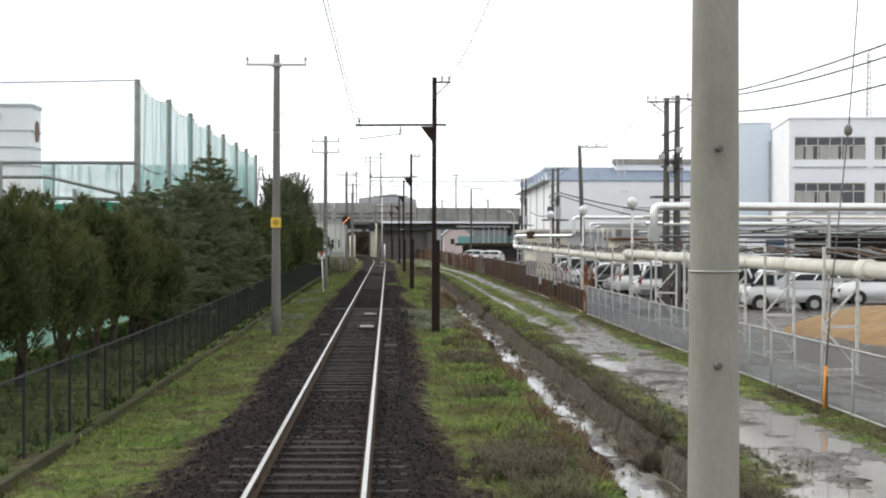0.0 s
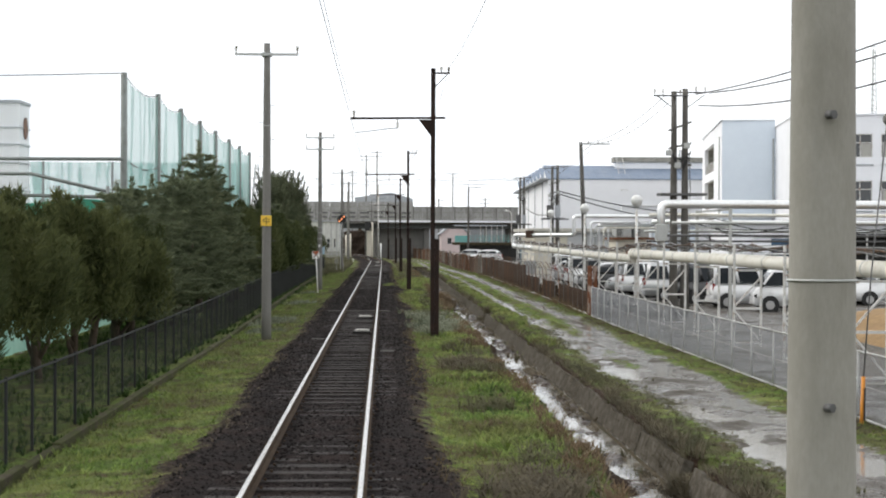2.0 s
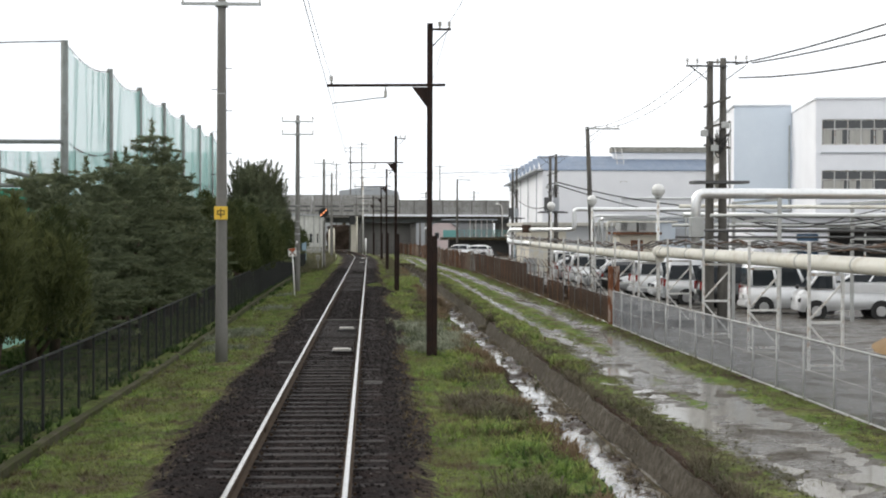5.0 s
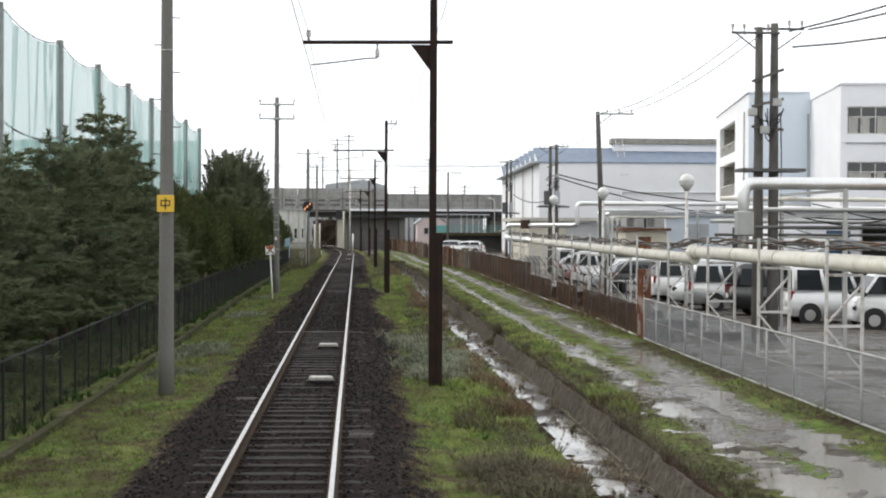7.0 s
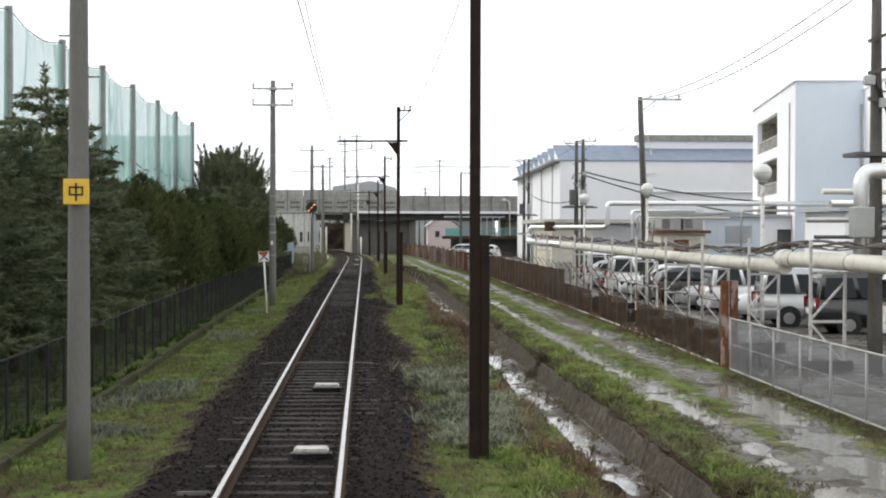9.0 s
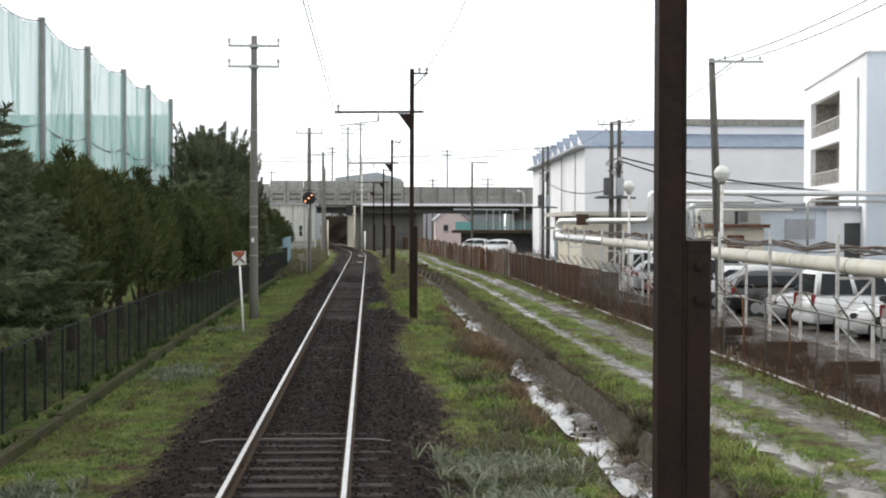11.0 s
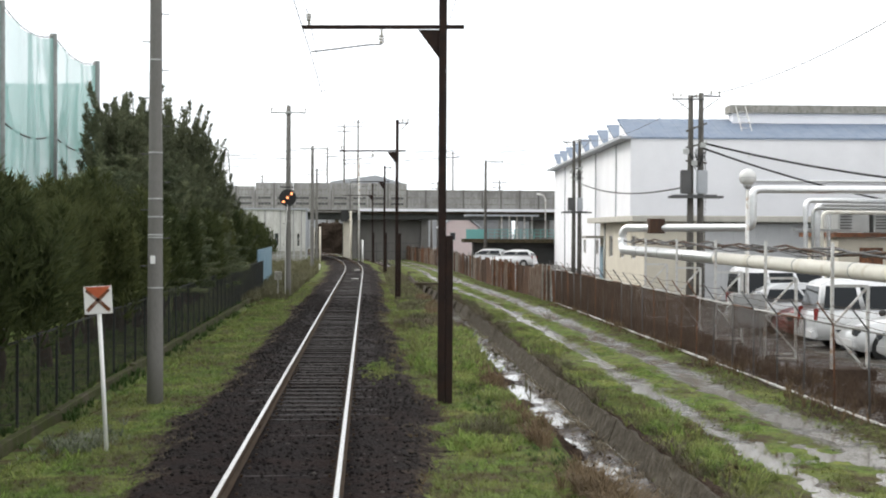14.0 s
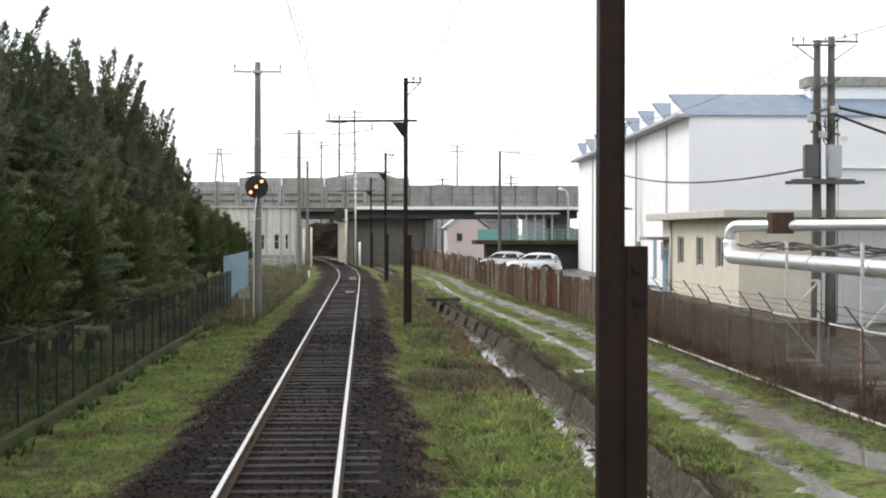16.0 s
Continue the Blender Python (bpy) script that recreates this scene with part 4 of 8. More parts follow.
fence_r = thing("barbed_wire_fence", "rusty wire mesh fence with slanting barbed wire arms", "fence", kind="structure")
ry = [63.4 + 1.8 * i for i in range(36)]
bm = B()
bar(bm, (0, 0, -0.6), (0, 0, 1.0), 0.017, seg=6)
bar(bm, (0, 0, 1.0), (-0.26, 0, 1.36), 0.014, seg=6)
post_r = [mesh_of("post", bm, RUST)]
post_r.append(post_r[0].copy())
post_r[1].materials[0] = STEEL_DARK
for y in ry:
    p = new("post", post_r[random.random() < 0.6])
    p.parent = fence_r
    p.matrix_basis = Matrix.Translation((east_x(y), y, random.uniform(-0.03, 0.03))) @ pose(0, 0, 0, random.uniform(-1.5, 1.5), random.uniform(-2, 2), 0)
for ya, yb in zip(ry, ry[1:]):
    bm = B()
    bar(bm, (east_x(ya), ya, 1.0), (east_x(yb), yb, 1.0), 0.016, seg=5)
    low_rail = B()
    bar(low_rail, (east_x(ya), ya, -0.33), (east_x(yb), yb, -0.33), 0.028, seg=6)
    part("bottom_rail", low_rail, WHITE_STEEL, fence_r)
    part("rails", bm, (RUST if random.random() < 0.4 else WHITE_STEEL) if ya > 90 else POLE_GREY, fence_r)
    bm = B()
    for k in (0.25, 0.6, 0.95):
        wire(bm, (east_x(ya) - 0.26 * k, ya, 1.0 + 0.36 * k), (east_x(yb) - 0.26 * k, yb, 1.0 + 0.36 * k), random.uniform(0.0, 0.05), 0.004, 4)
    part("barbed_wire", bm, RUST_WIRE, fence_r)
    if ya > 90 or random.random() < 0.8:
        wire_sheet("wire_mesh", [(east_x(ya), ya), (east_x(yb), yb)], -0.35, 0.98 if ya > 90 else 0.5, 0.055, 0.0042 if ya > 98 else 0.0031, RUST_WIRE, fence_r, True, "rusty chain-link wire")

# rusty sheet fence beyond, sheet by sheet
fence_s = thing("rusty_sheet_fence", "fence of rust-streaked brown steel sheets of uneven height", "fence", kind="structure")
RUST_PALE = surface("peeling_pale_sheet", (0.22, 0.185, 0.155), 0.85, 0, 0.45, 14, 1.6, 0.35, second=(0.10, 0.060, 0.040), amount=0.56, edge=0.12, stretch=(1, 1.6, 0.55), piece=0.3, spec=0.12)
RUST_DEEP = surface("deep_rust_sheet", (0.085, 0.045, 0.028), 0.88, 0, 0.5, 14, 1.8, 0.35, second=(0.15, 0.076, 0.044), amount=0.52, edge=0.14, stretch=(1, 1.6, 0.55), piece=0.3, spec=0.12)
sheets = []
for v in range(9):
    bm = B()
    wide = (1.25, 0.95, 1.6)[v % 3]
    for i in range(5):
        o = 0.012 if i % 2 else -0.012
        box(bm, o - 0.012, o + 0.012, wide * (i / 5 - 0.49), wide * ((i + 1) / 5 - 0.49), -0.6, 1.0 + 0.025 * (v % 4))
    sheets.append((wide, mesh_of("sheet", bm, (RUST_PANEL, RUST_PALE, RUST_DEEP)[v // 3])))
y = 126.5
while y < 250:
    wide, sheet_mesh = sheets[random.randrange(9)]
    s = new("sheet", sheet_mesh)
    s.parent = fence_s
    ym = y + wide / 2
    s.matrix_basis = Matrix.Translation((east_x(ym) + random.uniform(-0.03, 0.03), ym, random.uniform(-0.12, 0.07))) @ pose(0, 0, 0, random.uniform(-1.6, 1.6), random.uniform(-2.5, 2.5), math.degrees(math.atan2(-(east_x(ym + 1) - east_x(ym - 1)), 2)) + random.uniform(-2, 2))
    if random.random() < 0.3:
        bm = B()
        bar(bm, (east_x(y) - 0.06, y, -0.5), (east_x(y) - 0.06, y, random.uniform(1.05, 1.25)), 0.06)
        part("post", bm, RUST if random.random() < 0.5 else CONCRETE, fence_s)
    y += wide

# low concrete wall behind the mesh
bm = B()
box(bm, 8.95, 9.12, 112, 127.5, -0.6, 0.72)
bmesh.ops.bevel(bm, geom=bm.edges[:], offset=0.02, segments=1, affect="EDGES")
solid("yard_wall", bm, CONCRETE, "low weathered concrete wall behind the fence", "wall", kind="structure")

# little concrete bridge slab over the ditch
slab = thing("ditch_slab", "small concrete slab bridging the ditch on two supports", "footbridge", at=Matrix.Translation((3.85, 143.6, 0)))
bm = B()
box(bm, -0.62, 0.72, -0.35, 0.35, -0.20, -0.07)
bmesh.ops.bevel(bm, geom=bm.edges[:], offset=0.015, segments=1, affect="EDGES")
part("deck", bm, CONCRETE_DARK, slab)
for ox in (-0.3, 0.15):
    bm = B()
    box(bm, ox - 0.07, ox + 0.07, -0.3, 0.3, -1.1, -0.202)
    part("support", bm, CONCRETE_DARK, slab)

# orange marker stake by the white fence
stake = thing("stay_wire", "orange and black guard on a thin steel stay wire", "stay wire", at=Matrix.Translation((8.02, 29.2, -0.36)))
bm = B()
bar(bm, (0, 0, -0.2), (0.03, 0, 0.72), 0.032, seg=8)
part("stake", bm, ORANGE, stake)
bm = B()
bar(bm, (0.035, -0.03, 0.06), (0.045, -0.03, 0.55), 0.02, 0.02)
part("stripe", bm, BLACK, stake)
bm = B()
tube(bm, [(0.03, 0, 0.7), (0.15, 0.05, 2.2), (0.40, 0.1, 4.55)], 0.012, 5)
tube(bm, [(0.42, 0.1, 4.72), (0.52, 0.1, 6.2), (0.80, 0.1, 10.2)], 0.010, 5)
part("stay_wire", bm, STEEL_DARK, stake)
bm = B()
sphere(bm, (0.41, 0.1, 4.63), 0.075, 12, 8, 1.25)
part("insulator", bm, POLE_GREY, stake)


# pale cabinet behind the mesh
meter = thing("meter_cabinet", "pale grey steel cabinet on legs behind the rusty fence", "cabinet", at=Matrix.Translation((9.35, 98.6, 0)))
bm = B()
box(bm, -0.36, 0.36, -0.2, 0.2, 0.36, 1.12)
bmesh.ops.bevel(bm, geom=bm.edges[:], offset=0.02, segments=2, affect="EDGES")
part("body", bm, FRAME_GREY, meter)
bm = B()
box(bm, -0.31, 0.31, -0.225, -0.201, 0.42, 1.06)
bmesh.ops.bevel(bm, geom=bm.edges[:], offset=0.006, segments=1, affect="EDGES")
cabinet_door = part("door", bm, FRAME_GREY, meter)
bm = B()
bar(bm, (0.22, -0.24, 0.68), (0.22, -0.24, 0.82), 0.02)
part("handle", bm, STEEL_DARK, cabinet_door)
for lx in (-0.3, 0.3):
    bm = B()
    bar(bm, (lx, 0, -0.6), (lx, 0, 0.36), 0.05)
    part("leg", bm, FRAME_GREY, meter)


# ---- pipe rack ----
rack_y = [15.2 + 5.26 * i for i in range(20)]
for i, y in enumerate(rack_y):
    fr = thing("pipe_support", "white steel trestle frame carrying the pipe", "pipe support", "trestles under the pipe", at=Matrix.Translation((0, y, 0)))
    z0 = -0.62
    for x in (9.95, 10.66):
        bm = B()
        bar(bm, (x, 0, z0), (x, 0, 2.3 if x < 10.3 else (1.62 if y < 66 else 1.45)), 0.06, 0.06)
        part("leg", bm, WHITE_STEEL, fr)
    for z in (-0.28, 0.62, 1.62 if y < 66 else 1.45):
        bm = B()
        bar(bm, (9.95, 0, z), (10.66, 0, z), 0.055, 0.055)
        part("crossbar", bm, WHITE_STEEL, fr)
    for a, b in (((9.97, 0, 0.56), (10.64, 0, -0.22)), ((10.64, 0, 1.42), (9.97, 0, 0.68))):
        bm = B()
        bar(bm, a, b, 0.05, 0.04)
        part("brace", bm, WHITE_STEEL, fr)
    bm = B()
    box(bm, 9.82, 10.80, -0.17, 0.17, -0.8, -0.18 if 62 < y < 96 else -0.38)
    bmesh.ops.bevel(bm, geom=bm.edges[:], offset=0.02, segments=1, affect="EDGES")
    part("footing", bm, FOOTING if 62 < y < 96 else CONCRETE, fr, "stained concrete footing")

px = 10.32


def pipe_z(y):
    return 1.86 if y < 66.2 else 1.66 + 0.0038 * max(0.0, y - 70)


main_pipe = thing("steam_pipe", "long cream-lagged pipe on trestles with an offset joint", "pipe", kind="")
for ya, yb, r in ((8, 34.5, 0.170), (34.5, 66.2, 0.170), (65.9, 106, 0.165)):
    bm = B()
    n = 6
    tube(bm, [(px, ya + (yb - ya) * k / n, pipe_z(max(66.21 if ya > 60 else 0, ya + (yb - ya) * k / n) if ya > 60 else 20)) for k in range(n + 1)], r, 16)
    part("pipe_length", bm, PIPE_CREAM, main_pipe)
for y, r in ((34.5, 0.215), (65.95, 0.205)):
    bm = B()
    tube(bm, [(px, y - 0.30, 1.86), (px, y - 0.24, 1.86), (px, y + 0.2, 1.86), (px, y + 0.25, 1.86)], [r * 0.85, r, r, r * 0.85], 16)
    part("joint_collar", bm, PIPE_CREAM, main_pipe)
for y in [20 + 4.1 * i for i in range(25)]:
    bm = B()
    tube(bm, [(px, y - 0.03, pipe_z(y)), (px, y + 0.03, pipe_z(y + 0.06))], 0.178 if y < 66 else 0.173, 16)
    part("band", bm, GALV, main_pipe)
bm = B()
ze = pipe_z(120)
low = [(px, 106.0, pipe_z(106)), (px, 114, pipe_z(114)), (px, 121.2, ze)] + elbow((px, 121, ze), (px, 122.2, ze), (px, 122.2, 2.6), 0.36) + [(px, 122.2, 2.3)]
tube(bm, low, 0.168, 16)
part("return_bend", bm, PIPE_SILVER, main_pipe, "silver aluminium-clad bend")
bm = B()
rx, ryy = 14.28, 118.4
loop = [(px, 122.2, 2.28)] + elbow((px, 122.2, 2.2), (px, 122.2, 2.66), (rx, ryy, 2.68), 0.3) + [(12.3, 120.3, 2.67)] + elbow((px, 122.2, 2.66), (rx, ryy, 2.68), (rx, ryy, 4.0), 0.28) + elbow((rx, ryy, 2.6), (rx, ryy, 4.02), (rx + 9, ryy, 4.02), 0.28) + [(rx + 4, ryy, 4.02), (rx + 20, ryy, 4.02)]
tube(bm, loop, 0.142, 14)
part("return_loop", bm, PIPE_SILVER, main_pipe, "silver aluminium-clad return loop")
bm = B()
box(bm, 11.1, 11.66, 120.85, 121.4, 2.46, 3.0)
bmesh.ops.bevel(bm, geom=bm.edges[:], offset=0.015, segments=1, affect="EDGES")
part("anchor_box", bm, RUST_PANEL, main_pipe, "rust-stained anchor box")
TARRY = surface("tarry_cable_sheath", (0.060, 0.045, 0.036), 0.8, 0, 0.5, 25, 3, 0.3, second=(0.13, 0.075, 0.045), amount=0.4, spec=0.15)
for k in range(7):
    bm = B()
    xx = 9.96 + 0.11 * k
    tube(bm, [(xx + 0.06 * math.sin(y * 0.7 + k * 1.9), y, pipe_z(y) + 0.30 + 0.07 * math.sin(y * (0.9 + 0.13 * k) + k * 2) + 0.035 * (k % 3)) for y in [18 + 1.7 * i for i in range(61)]], 0.016 + 0.006 * (k % 3), 5)
    part("cable", bm, (STEEL_DARK, TARRY)[k % 2], main_pipe, "dark cable slung along the pipe")

# pipes crossing into the works
cross = thing("service_pipes", "bundle of silver pipes crossing high into the works", "pipe", kind="")
specs = [(61.0, 3.66, 0.155, PIPE_SILVER, 1.86), (63.2, 3.05, 0.075, PIPE_SILVER, None), (63.8, 3.32, 0.06, PIPE_CREAM, None), (65.0, 2.72, 0.055, GALV, None), (60.0, 2.55, 0.045, STEEL_DARK, None), (64.4, 2.35, 0.04, STEEL_DARK, None), (59.2, 2.98, 0.05, GALV, None)]
for y, z, r, mt, down in specs:
    bm = B()
    pts = [(10.55, y, z), (30, y + 1.5, z)]
    if down:
        pts = [(10.5, y, down)] + elbow((10.5, y, down), (10.5, y, z), (20, y, z), 0.3) + [(20, y + 0.5, z), (34, y + 1.5, z)]
    tube(bm, pts, r, 12)
    part("pipe", bm, mt, cross)
bm = B()
box(bm, 10.32, 10.72, 60.8, 61.2, 2.35, 2.95)
bmesh.ops.bevel(bm, geom=bm.edges[:], offset=0.02, segments=1, affect="EDGES")
part("valve_box", bm, GALV, cross)
for x in (12.6, 16.5, 20.5, 24.5):
    for oy in (59.4, 65.2):
        bm = B()
        bar(bm, (x, oy, -0.6), (x, oy, 3.5), 0.1, 0.1)
        part("portal_post", bm, GALV, cross)
    for z in (2.3, 2.85, 3.45):
        bm = B()
        bar(bm, (x, 59.45, z), (x, 65.15, z), 0.07, 0.07)
        part("portal_beam", bm, GALV, cross)


swag = thing("slung_cables", "black cables slung in loops along the crossing pipes", "cable", kind="structure")
for k in range(9):
    y, z = 59.4 + 0.7 * k, 2.15 + 0.17 * (k * 5 % 7)
    bm = B()
    for a, b in ((12.6, 16.5), (16.5, 20.5), (20.5, 24.5), (24.5, 30.0)):
        wire(bm, (a, y, z), (b, y + 0.1, z + 0.05 * (k % 3)), 0.10 + 0.07 * (k * 3 % 5), 0.012 + 0.004 * (k % 3), 8)
    part("cable", bm, BLACK, swag)


# ---- lamps and yard poles ----
for y in (72.7, 90.3, 107.6):
    lp = thing("globe_lamp", "white globe lamp on a slim white post", "lamp post", "globe lamps in the yard", at=Matrix.Translation((11.5, y, 0)))
    bm = B()
    tube(bm, [(0, 0, -0.6), (0, 0, 0.6), (0, 0, 3.75)], [0.07, 0.06, 0.05], 10)
    part("post", bm, WHITE_STEEL, lp)
    bm = B()
    tube(bm, [(0, 0, 3.72), (0, 0, 3.8), (0, 0, 3.86)], [0.06, 0.13, 0.12], 14)
    part("collar", bm, GALV, lp)
    bm = B()
    sphere(bm, (0, 0, 4.05), 0.245, 18, 12)
    part("globe", bm, GLOBE, lp)
    bm = B()
    tube(bm, [(0, 0, 4.035), (0, 0, 4.055)], 0.249, 18)
    part("seam", bm, GALV, lp)


YARD_POLE = surface("dark_pole_concrete", (0.115, 0.108, 0.096), 0.85, 0, 0.25, 35, 1.6, 0.2, second=(0.075, 0.070, 0.062), amount=0.4, stretch=(1, 1, 0.35))


def yard_pole(x, y, top, twin, lean=0.0, arms=True, transformer=False, label=""):
    t = thing("yard_pole", label, "utility pole", "poles in the works yard", at=Matrix.Translation((x, y, 0)))
    offs = (-0.2, 0.2) if twin else (0.0,)
    for k, ox in enumerate(offs):
        bm = B()
        tube(bm, [(ox + lean * (1 - i / 6), 0, -0.6 + (top + 0.6 + 0.1 * k) * i / 6) for i in range(7)], [0.16 - 0.065 * i / 6 for i in range(7)], 14)
        part("shaft", bm, YARD_POLE, t)
    if twin:
        for xa, xb, yy, z in ((-0.95, 0.30, -0.13, top - 0.16), (-0.30, 1.0, 0.13, top - 0.02)):
            bm = B()
            bar(bm, (xa, yy, z), (xb, yy, z), 0.055, 0.055)
            part("crossarm", bm, STEEL_DARK, t)
        for xa, xb in ((-0.85, -0.2), (0.9, 0.2)):
            bm = B()
            bar(bm, (xa, 0, top - 0.12), (xb, 0, top - 0.62), 0.03, 0.03)
            part("arm_brace", bm, STEEL_DARK, t)
        for ox in (-0.92, -0.62, 0.0, 0.62, 0.95):
            insulator(t, ox, -0.13 if ox < 0.3 else 0.13, top - 0.12 if ox < 0.3 else top + 0.01, 0.2)
        for z, tilt in ((top - 1.25, 0.16), (top - 1.95, 0.10), (top - 2.6, -0.04)):
            bm = B()
            bar(bm, (-0.42, -0.17, z - tilt), (0.40, -0.17, z + tilt), 0.055, 0.07)
            part("tie_bar", bm, YARD_POLE, t)
        for ox, z in ((-0.42, top - 2.3), (0.22, top - 2.05), (-0.1, top - 2.75)):
            bm = B()
            box(bm, ox - 0.11, ox + 0.11, -0.32, -0.17, z, z + 0.2)
            bmesh.ops.bevel(bm, geom=bm.edges[:], offset=0.02, segments=1, affect="EDGES")
            part("switch", bm, GALV, t)
    elif arms:
        bm = B()
        bar(bm, (-0.1, -0.1, top - 0.1), (1.6, -0.1, top - 0.1), 0.07, 0.07)
        bar(bm, (0.05, -0.1, top - 0.55), (0.6, -0.1, top - 0.14), 0.04, 0.04)
        part("crossarm", bm, GALV, t)
        for ox in (0.4, 0.95, 1.5):
            insulator(t, ox, -0.1, top - 0.08, 0.16)
    if transformer:
        for ox in (-0.62, 0.02):
            bm = B()
            box(bm, ox - 0.02, ox + 0.36, -0.46, -0.14, 4.0, 4.92)
            bmesh.ops.bevel(bm, geom=bm.edges[:], offset=0.03, segments=2, affect="EDGES")
            part("transformer", bm, STEEL_DARK if ox < -0.3 else WALL_GREY, t, "grey pole-mounted transformer case")
        bm = B()
        for oy in (-0.45, 0.1):
            bar(bm, (-1.05, oy, 3.88), (1.0, oy, 3.88), 0.09, 0.09)
        box(bm, -0.9, 0.75, -0.5, 0.15, 3.93, 3.97)
        part("platform", bm, STEEL_DARK, t)
    runs = [[(0.1, -0.13, 1 + j * 1.1) for j in range(5)]]
    if twin:
        runs = []
        for k in range(7):
            a, c, low_z, drop = -0.45 + 0.14 * k, 0.4 - 0.12 * k, top - 2.1 - 0.12 * (k % 3), 0.35 + 0.13 * (k % 4)
            runs.append([(a + (c - a) * q, -0.22 - 0.05 * math.sin(q * 3.1), low_z - drop * 4 * q * (1 - q)) for q in (0, 0.15, 0.3, 0.5, 0.7, 0.85, 1)])
        runs.append([(0.33, -0.16, top - 2.2), (0.36, -0.17, 4.2), (0.34, -0.17, 2.4), (0.34, -0.17, 0.0)])
    for pts in runs:
        bm = B()
        tube(bm, pts, 0.016, 5)
        part("cable", bm, BLACK, t)
    return t


yard_pole(11.33, 62.04, 7.7, True, label="pair of grey utility poles tied together with crossarms")
yard_pole(13.62, 125.0, 7.85, True, transformer=True, label="pair of grey utility poles carrying two transformers")
yard_pole(15.4, 174.0, 8.9, True, transformer=True, label="pair of grey utility poles beside the factory wall")
yard_pole(11.42, 91.5, 7.65, False, lean=0.35, label="leaning grey utility pole with a side crossarm")
yard_pole(11.4, 206, 8.9, False, label="grey utility pole with a side crossarm")
bm = B()
box(bm, -0.8, 0.85, -0.45, 0.5, 3.98, 4.06)
deck = tagged(new("pole_platform", mesh_of("pole_platform", bm, STEEL_DARK)), "dark steel maintenance platform between two poles", "platform")
deck.location = (11.4, 62.04, 0)

cab = thing("yard_cables", "black service cables sagging between poles and buildings", "cable", kind="structure")
south_cables = (((11.9, 62, 7.6), (13.6, 14, 8.2), 0.75, 0.022), ((12.4, 62, 7.65), (14.2, 14, 8.3), 0.95, 0.022), ((12.0, 62, 7.2), (13.9, 14, 8.0), 1.35, 0.022),)
yard_runs = (((13.9, 125, 6.0), (24, 119, 4.1), 0.3, 0.04), ((13.9, 125, 5.8), (27, 131.4, 3.4), 0.35, 0.04), ((13.3, 125, 4.3), (15.5, 174, 6.0), 0.5, 0.035),
             ((10.8, 62, 7.55), (11.6, 91.5, 7.6), 0.4, 0.012), ((11.2, 62, 7.55), (12.3, 91.5, 7.6), 0.4, 0.012), ((12.3, 91.5, 7.6), (13.6, 125, 7.8), 0.5, 0.012), ((13.6, 125, 7.8), (15.4, 174, 8.9), 0.6, 0.012),
             ((15.4, 174, 8.9), (-30, 215, 9.5), 0.8, 0.015), ((15.4, 174, 8.6), (-30, 222, 8.8), 0.9, 0.015), ((11.5, 206, 8.8), (60, 240, 10), 0.8, 0.015),
             ((-45, 232, 9.0), (-2.9, 172, 8.1), 0.6, 0.012), ((-40, 262, 11.4), (60, 268, 12.2), 0.7, 0.02), ((-40, 262, 12.6), (60, 268, 13.0), 0.9, 0.02), ((-60, 285, 13.2), (80, 290, 14.0), 1.0, 0.022), ((-60, 285, 14.4), (80, 290, 15.6), 1.2, 0.022),)
for a, b, s, r in south_cables + yard_runs:
    bm = B()
    wire(bm, a, b, s, r, 14)
    part("cable", bm, BLACK, cab)


# ---- parked cars ----
PAINTS = {}


def car_paint(name, colour, metal=0.0):
    if name not in PAINTS:
        m = surface(name + "_car_paint", colour, 0.28, metal, 0.05, 8, 1.0, 0.0)
        m.node_tree.nodes["Principled BSDF"].inputs["Coat Weight"].default_value = 0.6
        PAINTS[name] = m
    return PAINTS[name]


